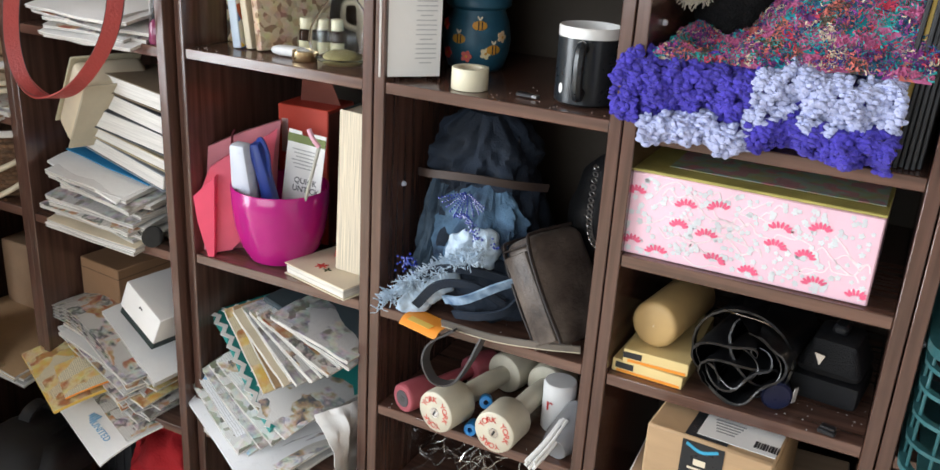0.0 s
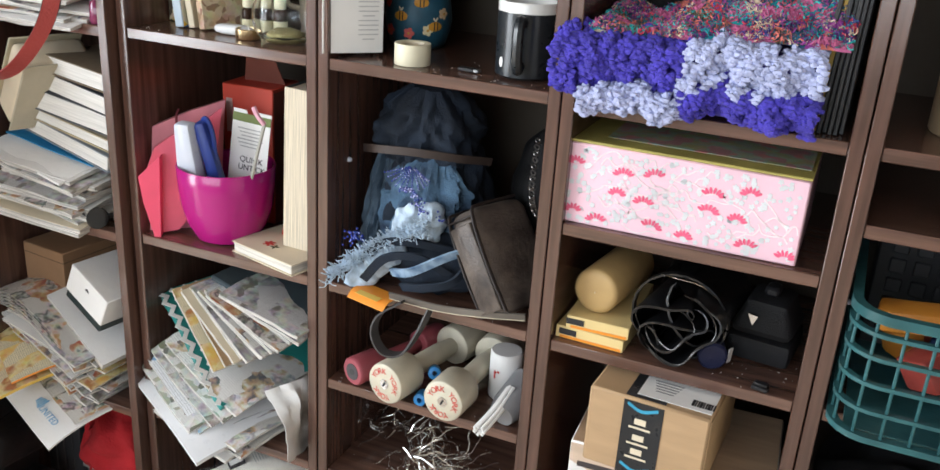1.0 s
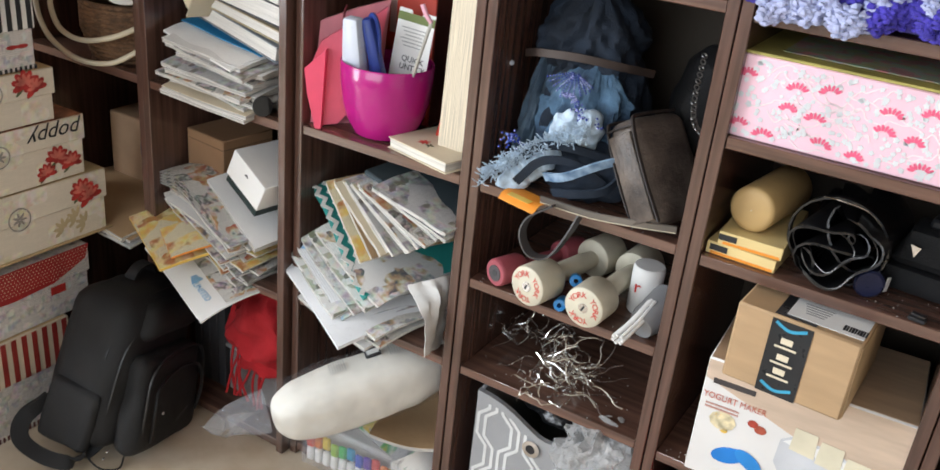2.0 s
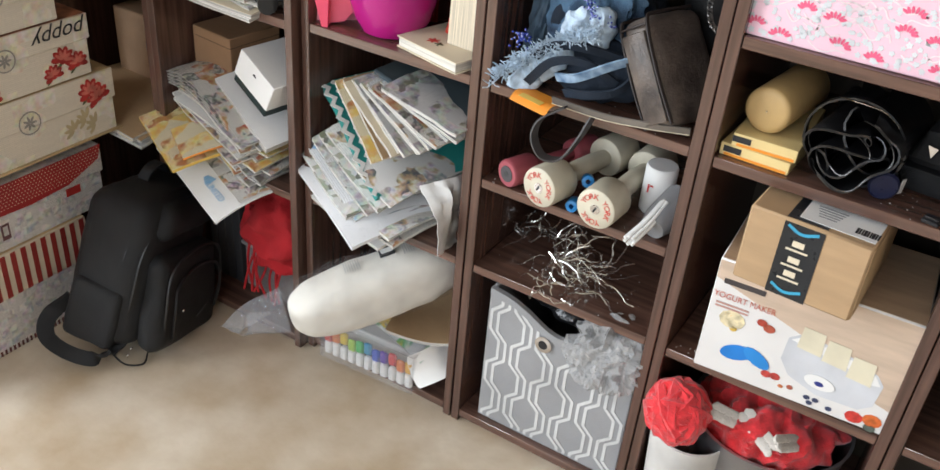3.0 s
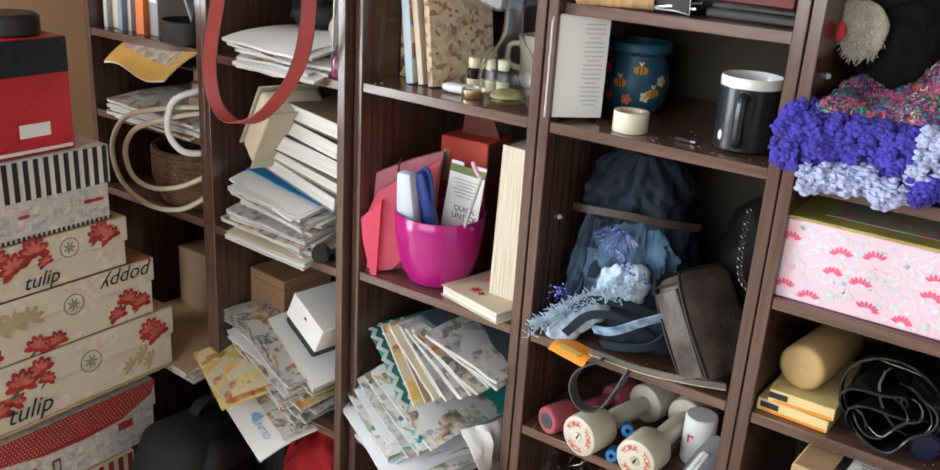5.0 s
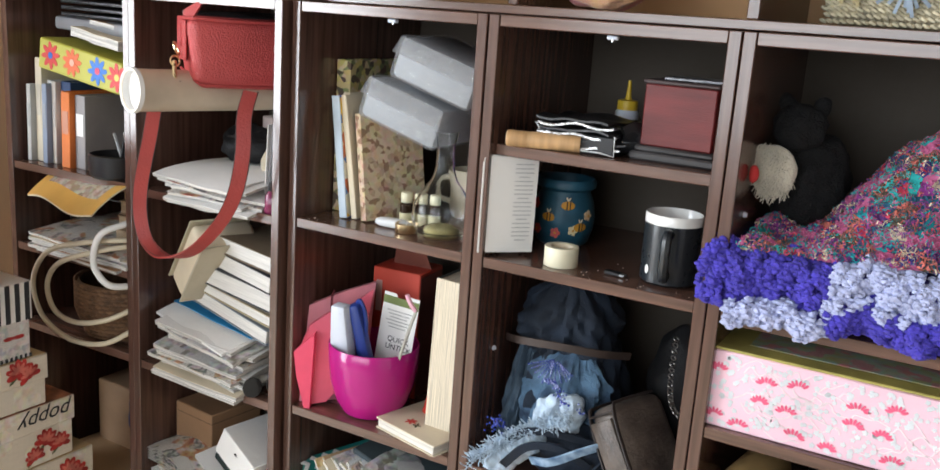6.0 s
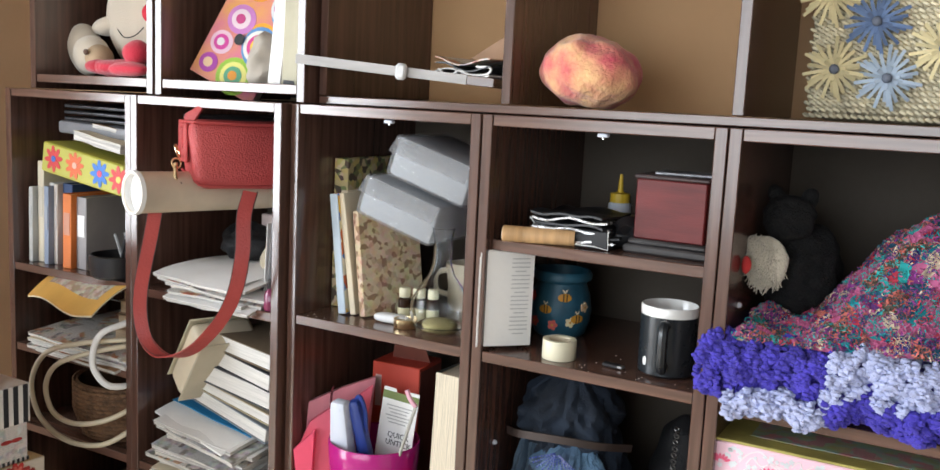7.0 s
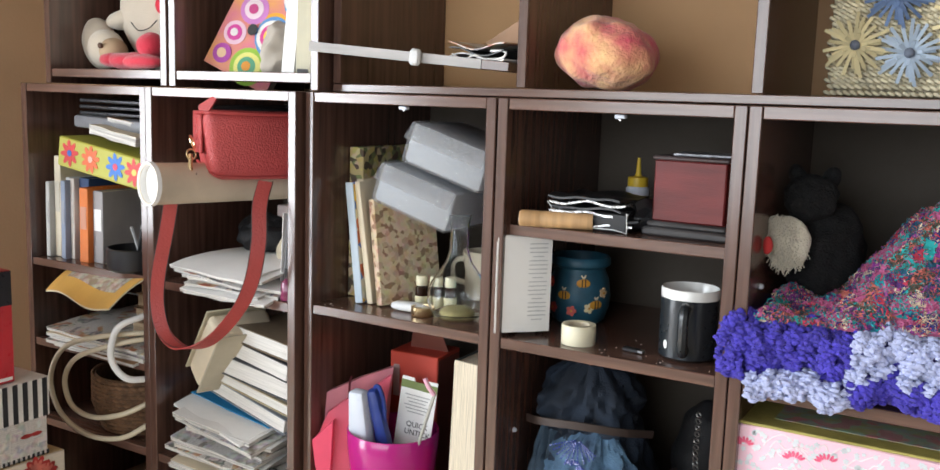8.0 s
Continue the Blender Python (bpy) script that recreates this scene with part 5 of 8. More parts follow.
for _k3, _c in enumerate(((0.7, 0.05, 0.03), (0.75, 0.2, 0.02), (0.7, 0.5, 0.02), (0.35, 0.55, 0.05), (0.05, 0.45, 0.1), (0.02, 0.3, 0.5), (0.02, 0.08, 0.5), (0.1, 0.03, 0.35), (0.6, 0.05, 0.05), (0.75, 0.2, 0.03), (0.75, 0.4, 0.03))):
    _mm = M("rainbow_card", _c, 0.5)
    part("coloured_tube", box(0.017, 0.014, 0.034, (-0.098 + 0.0195 * _k3, 0.012, 0.022), 0.004), WHITE, _r)
    part("coloured_tube", box(0.0185, 0.01, 0.03, (-0.098 + 0.0195 * _k3, 0.01, 0.052 + 0.004 * (_k3 % 3)), 0.004), _mm, _r)
part("paper_stack", box(0.19, 0.2, 0.05, (0, 0.14, 0.045), 0.003), WHITE, _r)
magazine((-0.14, 0.11, 0.14), 0.17, 0.2, 0.004, printed("craft_book_cover", (0.7, 0.7, 0.72), [(0.02, 0.1, 0.5), (0.7, 0.5, 0.05), (0.1, 0.4, 0.15), (0.75, 0.75, 0.75)], 24, 0.8), (5, 3, -18), "colourful craft booklet lying on a plastic box", 0.03, 0.0, "", 91)
magazine((-0.12, 0.1, 0.15), 0.16, 0.2, 0.008, KRAFT, (2, -6, 15), "folded brown paper bag on a plastic box", 0.0, 0.05, "", 92, "paper_bag", "paper bag")
magazine((-0.062, 0.04, 0.11), 0.07, 0.14, 0.006, WHITE, (6, 50, -10), "curled white sheets sticking out of a box", 0.04, 0.05, "", 93, "loose_sheet", "paper")

# ---- bookcase E: blanket shelf ----
ZE = 1.0755
rnd = random.Random(8)
PURPLE = M("purple_yarn", (0.062, 0.045, 0.42), 0.9, var=0.3, scale=40, bump=0.6, bscale=350, sheen=0.1, isl=0.12)
LILAC = M("lilac_yarn", (0.46, 0.5, 0.74), 0.9, var=0.2, scale=40, bump=0.6, bscale=350, sheen=0.1, isl=0.08)


def puffs(fn, nu, nv, r, keep=0.9, seed=1):
    """Crochet clusters set in rows over a surface, with gaps between them."""
    q, bm = random.Random(seed), Heap()
    for i in range(nu):
        for j in range(nv):
            if ((i + 3 * ((j // 5) % 2)) % 6 >= 4 and j % 5 >= 2) or q.random() > keep:
                continue
            p = fn((i + 0.5 * (j % 2) + q.uniform(-0.15, 0.15)) / nu, (j + q.uniform(-0.15, 0.15)) / nv)
            for _ in range(3):
                o = Vector((q.gauss(0, 0.42), q.gauss(0, 0.5) - (0.5 if (i + 3 * ((j // 5) % 2)) % 6 in (1, 2) else 0.0), q.gauss(0, 0.42))) * r
                blob(r * q.uniform(0.75, 1.15), r * q.uniform(0.6, 0.8), r * q.uniform(0.6, 0.85), tuple(Vector(p) + o), 0.25, 300, 1, q.random() * 9, bm=bm)
    return bm


def fold(x0, x1, zb, h, y0, bulge, droop=0.0):
    """The rounded front of a folded blanket layer."""
    def f(u, v):
        a = -1.2 + 2.7 * v
        x = x0 + (x1 - x0) * u
        wob = 0.005 * math.sin(x * 60) + 0.006 * math.sin(x * 23 + 1) + 0.003 * math.sin(x * 140)
        return (x, y0 - bulge * math.cos(a) + wob + (0.04 * max(0, v - 0.75) * 4 * 0.5), zb + h * (0.5 + 0.5 * math.sin(a)) + wob - droop * u)
    return f


_bk = thing("crochet_blanket", (0, 0, 0), "folded crocheted blanket in purple and lilac squares", "blanket")
part("folded_core", box(0.30, 0.25, 0.085, (0.5, 0.115, ZE + 0.045), 0.03, seg=3), PURPLE, _bk)
part("purple_square", puffs(fold(0.352, 0.51, ZE + 0.036, 0.062, 0.012, 0.034), 36, 17, 0.0052, 0.97, 1), PURPLE, _bk)
part("purple_corner", puffs(fold(0.343, 0.375, ZE + 0.01, 0.075, 0.0, 0.034), 8, 18, 0.005, 0.97, 2), PURPLE, _bk)
part("lilac_square", puffs(fold(0.51, 0.665, ZE + 0.044, 0.052, 0.005, 0.034), 35, 15, 0.0052, 0.97, 3), LILAC, _bk)
part("lilac_edge", puffs(fold(0.385, 0.51, ZE + 0.002, 0.036, 0.0, 0.03), 28, 11, 0.0052, 0.97, 4), LILAC, _bk)
part("purple_edge", puffs(fold(0.508, 0.665, ZE + 0.002, 0.044, 0.004, 0.034), 35, 13, 0.0052, 0.97, 5), PURPLE, _bk)
part("lilac_strand", puffs(fold(0.505, 0.6, ZE + 0.036, 0.02, -0.012, 0.018, 0.012), 20, 5, 0.005, 0.97, 6), LILAC, _bk)
MULTI = tinted("space_dyed_wool", [(0.26, 0.035, 0.12), (0.1, 0.03, 0.16), (0.012, 0.26, 0.3), (0.55, 0.05, 0.09), (0.05, 0.05, 0.22), (0.62, 0.5, 0.36), (0.3, 0.05, 0.28), (0.02, 0.1, 0.17), (0.6, 0.16, 0.13), (0.1, 0.08, 0.06), (0.03, 0.42, 0.42), (0.5, 0.12, 0.26)], 0.95, 0.0)
# long runs of one dye colour along the yarn
_nt = MULTI.node_tree
_tc, _vo, _sp, _ad = _nt.nodes.new("ShaderNodeTexCoord"), _nt.nodes.new("ShaderNodeTexVoronoi"), _nt.nodes.new("ShaderNodeSeparateColor"), _nt.nodes.new("ShaderNodeMath")
_vo.inputs["Scale"].default_value = 52
_ad.operation, _ad.inputs[1].default_value = "MULTIPLY_ADD", 0.22
_rm = next(n for n in _nt.nodes if n.bl_idname == "ShaderNodeValToRGB")
_ge = next(n for n in _nt.nodes if n.bl_idname == "ShaderNodeNewGeometry")
_nt.links.new(_tc.outputs["Object"], _vo.inputs["Vector"])
_nt.links.new(_vo.outputs["Color"], _sp.inputs[0])
_nt.links.new(_ge.outputs["Random Per Island"], _ad.inputs[0])
_nt.links.new(_sp.outputs[0], _ad.inputs[2])
_nt.links.new(_ad.outputs[0], _rm.inputs[0])
_kn = thing("knitted_throw", (0, 0, 0), "fluffy space-dyed multicoloured knitted throw in a heap", "throw")


def hill(u, v):
    x = 0.385 + 0.30 * u
    h = 0.014 + 0.15 * math.sin(1.57 * min(1.0, max(0.0, (u - 0.2) / 0.55))) ** 1.5 * (0.3 + 0.7 * min(1, v * 1.5)) + 0.009 * math.sin(u * 21) * math.sin(v * 13) + 0.012 * noise.noise(Vector((u * 9, v * 7, 4)))
    return Vector((x, 0.0 + 0.2 * v, ZE + 0.094 + h * (0.25 + 0.75 * min(1, v * 2.2))))


_bm = sheet(0.3, 0.2, 0.01, lambda u, v: (0, 0, hill(u, v).z - ZE - 0.094), 24, 16, (0.535, 0.1, ZE + 0.086))
part("knit_base", _bm, MULTI, _kn)
_tf = Heap()
_q = random.Random(4)
for _k3 in range(9000):
    _u, _v = _q.random(), _q.random() ** 1.3
    _p0 = hill(_u, _v) + Vector((0, -0.004, -0.001 + 0.004 * noise.noise(Vector((_u * 24, _v * 18, 0)))))
    _a, _rr = _q.uniform(0, 6.28), _q.uniform(0.002, 0.0055)
    _ax = Vector((_q.gauss(0, 1), _q.gauss(0, 1), _q.gauss(0, 1))).normalized()
    _e1 = _ax.orthogonal().normalized()
    _e2 = _ax.cross(_e1)
    tube([_p0 + (_e1 * math.cos(_a + 1.15 * i) + _e2 * math.sin(_a + 1.15 * i)) * _rr + _ax * 0.0011 * i for i in range(4)], _q.uniform(0.0005, 0.0012), 3, bm=_tf)
tagged(part("wool_fluff", _tf, MULTI, _kn), kind="stuff")
FURB = M("black_plush", (0.007, 0.0065, 0.007), 0.95, var=0.4, bump=0.8, bscale=300)
FURW = M("cream_plush", (0.62, 0.56, 0.45), 0.95, var=0.2, bump=0.8, bscale=300, sheen=0.5)
_bm = blob(0.055, 0.07, 0.075, (0.0, 0.02, 0.072), 0.14, 34, 5, 1)
blob(0.036, 0.034, 0.034, (-0.016, -0.03, 0.15), 0.16, 44, 5, 2, bm=_bm)
blob(0.012, 0.01, 0.018, (-0.036, -0.02, 0.178), 0.2, 60, 3, 3, None, 0, (0, -25, 0), bm=_bm)
blob(0.012, 0.01, 0.018, (0.008, -0.018, 0.178), 0.2, 60, 3, 4, None, 0, (0, 25, 0), bm=_bm)
solo("plush_toy", _bm, FURB, "black and white plush toy sitting behind a blanket", "soft toy", (0.43, 0.16, ZE + 0.095))
_ft = Heap()
_q = random.Random(6)
for _k3 in range(1100):
    _a, _b2 = _q.uniform(-1.0, 1.0), _q.uniform(-1.0, 1.0)
    _p0 = Vector((0.393 + 0.03 * _a, 0.083 + 0.012 * _a * _a, 1.262 + 0.036 * _b2 - 0.01 * _a))
    if _a * _a + _b2 * _b2 > 1:
        continue
    tube([_p0 + Vector((0, 0.002, 0)), _p0 + Vector((_q.gauss(0, 0.004), -_q.uniform(0.002, 0.007), -_q.uniform(0.003, 0.012)))], 0.0007, 3, bm=_ft)
blob(0.031, 0.012, 0.037, (0.396, 0.093, 1.26), 0.15, 60, 3, 2, bm=_ft)
solo("plush_bib", _ft, FURW, "fluffy cream bib of a plush toy", "soft toy")
solo("felt_tassel", blob(0.007, 0.006, 0.013, (0, 0, 0), 0.2, 60, 2), M("red_felt", (0.55, 0.04, 0.04), 0.9), "small red felt tassel on a plush toy", "tassel", (0.377, 0.058, 1.258))
for _k3 in range(7):
    upright((0.652 + 0.0062 * _k3, 0.02 + rnd.uniform(0, 0.012), ZE), 0.0055, 0.27, 0.305 - 0.004 * (_k3 % 3), YELLOW if _k3 == 1 else BLACK, "thin black record sleeve standing upright on a shelf", (0, 3 - 0.3 * _k3, 0), BLACK, "record sleeves")

# ---- bookcase E: pink patterned box ----
_pb = thing("patterned_box", (0.518, 0.12, 0.9055), "pink floral patterned paper box with a lime lid", "storage box")
PINKP = M("pink_pattern_paper", (0.84, 0.55, 0.64), 0.5, var=0.06, scale=14)
part("body", box(0.308, 0.215, 0.112, (0, 0, 0.056), 0.002), PINKP, _pb)
_ld = part("lid", box(0.31, 0.217, 0.004, (0, 0, 0.1145), 0.001), M("lime_paper", (0.42, 0.36, 0.1), 0.5, var=0.2, scale=20), _pb, "lime green lid top with pink print")
part("lid_print", box(0.26, 0.17, 0.0006, (0.02, 0.01, 0.1172), 0), printed("lid_pattern", (0.5, 0.25, 0.25), [(0.5, 0.25, 0.25), (0.35, 0.35, 0.15), (0.3, 0.4, 0.35), (0.55, 0.2, 0.2)], 40, 0.9), _ld)
_rp, _wp, _bp = M("crimson_print", (0.8, 0.12, 0.23), 0.5), M("white_twig_print", (0.84, 0.7, 0.73), 0.5), M("pale_teal_print", (0.68, 0.7, 0.72), 0.5)
_q = random.Random(14)
for _x, _z in ((-0.141, 0.087), (-0.139, 0.02), (-0.075, 0.081), (-0.081, 0.053), (-0.105, 0.012), (-0.034, 0.087), (-0.045, 0.048), (-0.032, 0.018), (0.012, 0.012), (0.041, 0.076), (0.038, 0.053), (0.075, 0.048), (0.087, 0.085), (0.092, 0.017), (0.14, 0.012)):
    _w0 = 0.8 + 0.35 * ((_x * 97) % 1)
    for _j in range(7):
        _a = radians(20 + 140 * _j / 6 + 40 * ((_x * 31) % 1) - 20)
        part("fan_petal", slab(ellipse(max(-0.148, min(0.148, _x + 0.0108 * _w0 * math.cos(_a))), _z + 0.0078 * math.sin(_a) - 0.004, 0.0046, 0.0019, math.degrees(_a), 8), 0.0004, None, "y", -0.1083 - 0.00005 * _j), _rp, _pb)
_twb, _blb = Heap(), Heap()
for _k3 in range(34):
    _p0 = Vector((_q.uniform(-0.14, 0.11), -0.1077, _q.uniform(0.01, 0.1)))
    _pp = [_p0]
    for _j in range(4):
        _n0 = _pp[-1] + Vector((_q.uniform(0.004, 0.018), 0, _q.uniform(-0.013, 0.013)))
        _n0.x, _n0.z = min(0.15, _n0.x), min(0.108, max(0.004, _n0.z))
        _pp.append(_n0)
    tube(smooth(_pp, 4), 0.001, flat=0.0003, side=(0.3, 0, 1), bm=_twb)
for _k3 in range(260):
    flower(_q.uniform(-0.148, 0.148), _q.uniform(0.006, 0.106), _q.uniform(0.0028, 0.0045), 5, 360, _q.uniform(0, 60), 0.7, _blb, 0.0004, "y", -0.108)
tagged(part("twig_print", _twb, _wp, _pb), kind="stuff")
tagged(part("blossom_print", _blb, _bp, _pb), kind="stuff")

# ---- bookcase E: candle shelf ----
Z3 = 0.7275
for _k3 in range(2):
    _b = thing("pencil_box", (0.425 + 0.004 * _k3, 0.1, Z3 + 0.0195 * _k3), "flat yellow carton with a dark label, in a stack of two", "box", (0, 0, -2 + 4 * _k3), "yellow cartons")
    part("carton", box(0.1 - 0.01 * _k3, 0.17, 0.019, (0, 0, 0.0095), 0.001), M("pale_yellow_card", (0.72, 0.55, 0.25), 0.5, var=0.1), _b)
    part("label", box(0.026, 0.0006, 0.009, (-0.032, -0.0853, 0.011), 0), INK, _b)
    part("band", box(0.09 - 0.01 * _k3, 0.0005, 0.004, (0.002, -0.0853, 0.003), 0), ORANGE, _b)
_c = thing("candle", (0.418, 0.035, Z3 + 0.0395), "thick beige pillar candle lying on its side", "candle", (0, 0, -8))
WAX = M("beige_wax", (0.5, 0.33, 0.14), 0.45, var=0.12, scale=20)
part("wax", lathe([(0, 0.0), (0.025, 0.0), (0.031, 0.002), (0.0335, 0.006), (0.0335, 0.14), (0.031, 0.145), (0, 0.146)], 36, (0, 0, 0.0335), (-90, 0, 0)), WAX, _c)
part("wick", tube([(0, 0.001, 0.0335), (0.001, -0.004, 0.034)], 0.0008, 5), CREAM, _c)
GLOSSBLK = M("black_patent_leather", (0.007, 0.007, 0.008), 0.34, var=0.2, bump=0.3, bscale=25, coat=0.4)
_r = thing("rolled_bag", (0.53, -0.004, Z3), "black shiny leather bag rolled up on a shelf", "bag", (0, 0, -6))
_sp = []
for _k3 in range(120):
    _t0 = _k3 / 119
    _rad, _a = 0.008 + 0.051 * _t0, 0.4 + _t0 * 13.5
    _w0 = 1 + 0.1 * math.sin(3 * _a) + 0.05 * math.sin(5 * _a + 1)
    _sp.append((_rad * _w0 * math.cos(_a) * 1.06, 0.085 + 0.012 * _t0 + 0.006 * math.sin(2 * _a), 0.058 + _rad * _w0 * math.sin(_a) * 0.92))
part("rolled_leather", tube(_sp, 0.085, flat=0.0016, side=(0, 1, 0)), GLOSSBLK, _r)
part("hem", tube([(p[0], p[1] - 0.0855, p[2]) for p in _sp], 0.0009, 5), GLOSSBLK, _r)
part("belt", tube([(0.066 * math.cos(a) * 1.02, 0.06, 0.058 + 0.061 * math.sin(a)) for a in [k * 0.26 for k in range(25)]], 0.006, flat=0.0015, side=(0, 1, 0)), GLOSSBLK, _r)
part("wire_tie", tube(smooth([(-0.03, 0.045, 0.118), (-0.005, 0.02, 0.128), (0.03, 0.03, 0.122), (0.05, 0.05, 0.1)]), 0.0009, 5), STEEL, _r)
_b = thing("dark_bottle", (0.592, 0.03, Z3), "dark navy bottle lying beside a rolled bag", "bottle", (0, 0, 16))
part("bottle", lathe([(0, 0), (0.017, 0), (0.02, 0.003), (0.02, 0.07), (0.01, 0.08), (0, 0.081)], 24, (0, 0, 0.02), (-90, 0, 0)), M("navy_plastic", (0.015, 0.02, 0.06), 0.3), _b)
part("label", box(0.014, 0.001, 0.02, (0.024, 0.012, 0.02), 0, (0, 12, 60)), WHITE, _b)
_d = thing("camera_case", (0.648, 0.13, Z3), "black padded device case with a shiny clasp", "case", (0, 0, -6))
part("lower_case", box(0.088, 0.1, 0.036, (0, 0, 0.018), 0.008, seg=2), BLACKCLOTH, _d)
_bm = box(0.085, 0.098, 0.052, (0, 0, 0.063), 0.012, seg=2)
for _vv in _bm.verts:
    if _vv.co.z > 0.07:
        _vv.co.x *= 0.72
        _vv.co.y *= 0.75
part("upper_case", _bm, BLACKCLOTH, _d)
part("clasp", slab([(-0.02, 0.072), (-0.012, 0.055), (-0.006, 0.07)], 0.002, None, "y", -0.05), STEEL, _d, "shiny reflective tab")
part("top_knob", box(0.02, 0.03, 0.014, (0.0, 0, 0.095), 0.004), BLACK, _d)
_s = thing("plastic_clip", (0.66, 0.01, Z3), "small black plastic clip on the shelf edge", "clip", (0, 0, -10))
part("clip_body", box(0.022, 0.012, 0.006, (0, 0, 0.003), 0.0015), BLACK, _s)
part("clip_jaw", box(0.018, 0.01, 0.004, (0, 0.002, 0.008), 0.001), BLACK, _s)

# ---- bookcase E: cartons ----
Z4 = 0.3775
_y = thing("appliance_carton", (0.558, 0.10, Z4), "white and brown printed carton of a yogurt maker", "box", (0, 0, 3))
part("carton", box(0.288, 0.2, 0.203, (0, 0, 0.1015), 0.002), M("white_printed_card", (0.74, 0.72, 0.7), 0.4, var=0.05), _y)
_F = -0.1006
part("brown_zone", slab([(0.06, 0.07), (0.143, 0.045), (0.143, 0.2), (-0.143, 0.2), (-0.143, 0.17), (0.0, 0.12)], 0.0004, None, "y", _F), M("wood_print", (0.6, 0.46, 0.35), 0.4, var=0.15, stretch=(1, 1, 6)), _y)
part("top_zone", box(0.284, 0.196, 0.0005, (0, 0, 0.2033), 0), M("wood_print_top", (0.5, 0.35, 0.23), 0.4, var=0.15, stretch=(1, 6, 1)), _y)
part("side_zone", box(0.0005, 0.19, 0.19, (-0.1443, 0, 0.1), 0), M("wood_print_side", (0.5, 0.36, 0.25), 0.4, var=0.15), _y)
txt("YOGURT MAKER", 0.0145, M("coral_ink", (0.55, 0.15, 0.1), 0.5), _y, (-0.094, _F - 0.0006, 0.142), (90, 0, 0), squash=0.85)
part("logo_bar", box(0.062, 0.0006, 0.009, (-0.1, _F - 0.0004, 0.168), 0), M("dark_logo_ink", (0.06, 0.05, 0.05), 0.5), _y)
for _k3 in range(2):
    part("type_line", box(0.05, 0.0005, 0.003, (-0.11, _F - 0.0004, 0.128 - 0.006 * _k3), 0), M("coral_type_ink", (0.55, 0.3, 0.25), 0.5), _y)
_ap = part("printed_appliance", slab([(-0.02, 0.11), (0.0, 0.125), (0.06, 0.118), (0.11, 0.1), (0.122, 0.085), (0.118, 0.045), (0.1, 0.03), (0.04, 0.028), (-0.005, 0.045), (-0.022, 0.07)], 0.0005, None, "y", _F - 0.0003), M("pale_grey_print", (0.6, 0.61, 0.64), 0.4), _y)
part("printed_shade", slab([(0.0, 0.105), (0.06, 0.098), (0.105, 0.08), (0.118, 0.083), (0.108, 0.098), (0.06, 0.113), (0.0, 0.12), (-0.016, 0.109)], 0.0005, None, "y", _F - 0.0007), WHITE, _ap)
for _x, _z in ((0.012, 0.118), (0.05, 0.11), (0.088, 0.098)):
    part("printed_jar", slab([(_x - 0.018, _z - 0.018), (_x + 0.018, _z - 0.022), (_x + 0.016, _z + 0.018), (_x - 0.016, _z + 0.02)], 0.0005, None, "y", _F - 0.0011), M("yogurt_print", (0.72, 0.66, 0.5), 0.4), _ap)
part("printed_display", slab(ellipse(0.04, 0.052, 0.023, 0.012, -6, 14), 0.0005, None, "y", _F - 0.0015), WHITE, _ap)
part("printed_button", slab(ellipse(0.04, 0.05, 0.007, 0.004, -6, 10), 0.0005, None, "y", _F - 0.002), M("dark_blue_ink", (0.03, 0.04, 0.2), 0.4), _ap)
part("printed_lid", slab(ellipse(-0.085, 0.05, 0.026, 0.014, 20, 14), 0.0005, None, "y", _F - 0.0004), M("blue_lid_ink", (0.02, 0.2, 0.6), 0.4), _y)
part("printed_lid", slab(ellipse(-0.055, 0.053, 0.024, 0.012, -30, 14), 0.0005, None, "y", _F - 0.0009), M("blue_lid_ink", (0.03, 0.25, 0.65), 0.4), _y)
for _x, _z, _rr, _c in ((-0.035, 0.032, 0.008, (0.5, 0.06, 0.05)), (-0.022, 0.033, 0.008, (0.5, 0.06, 0.05)), (-0.01, 0.02, 0.004, (0.5, 0.15, 0.05)), (0.003, 0.024, 0.005, (0.4, 0.1, 0.06)), (0.03, 0.018, 0.005, (0.05, 0.06, 0.12)), (0.043, 0.018, 0.005, (0.05, 0.06, 0.12)), (0.036, 0.01, 0.005, (0.05, 0.06, 0.12)), (0.064, 0.012, 0.005, (0.05, 0.06, 0.12)), (0.1, 0.015, 0.013, (0.6, 0.05, 0.04)), (0.125, 0.02, 0.014, (0.65, 0.15, 0.04)), (0.125, 0.006, 0.009, (0.1, 0.12, 0.1)), (-0.105, 0.105, 0.02, (0.72, 0.62, 0.4)), (-0.112, 0.112, 0.006, (0.75, 0.45, 0.1)), (-0.1, 0.09, 0.006, (0.75, 0.5, 0.1)), (-0.062, 0.118, 0.008, (0.4, 0.06, 0.04)), (-0.05, 0.112, 0.009, (0.45, 0.1, 0.06))):
    part("printed_fruit", slab(ellipse(_x, _z, _rr, _rr * 0.8, 0, 10), 0.0005, None, "y", _F - 0.0004), M("fruit_print", _c, 0.4, var=0.4, scale=80), _y)
_a = thing("parcel", (0.535, 0.05, Z4 + 0.2045), "brown cardboard parcel with black tape and white label", "parcel", (0, 0, -3))
part("carton", box(0.165, 0.2, 0.118, (0, 0, 0.059), 0.003), KRAFT, _a)
part("side_flap", box(0.001, 0.19, 0.11, (0.0832, 0, 0.057), 0), M("light_cardboard", (0.52, 0.36, 0.2), 0.7), _a)
TAPE = M("black_tape", (0.02, 0.022, 0.025), 0.3)
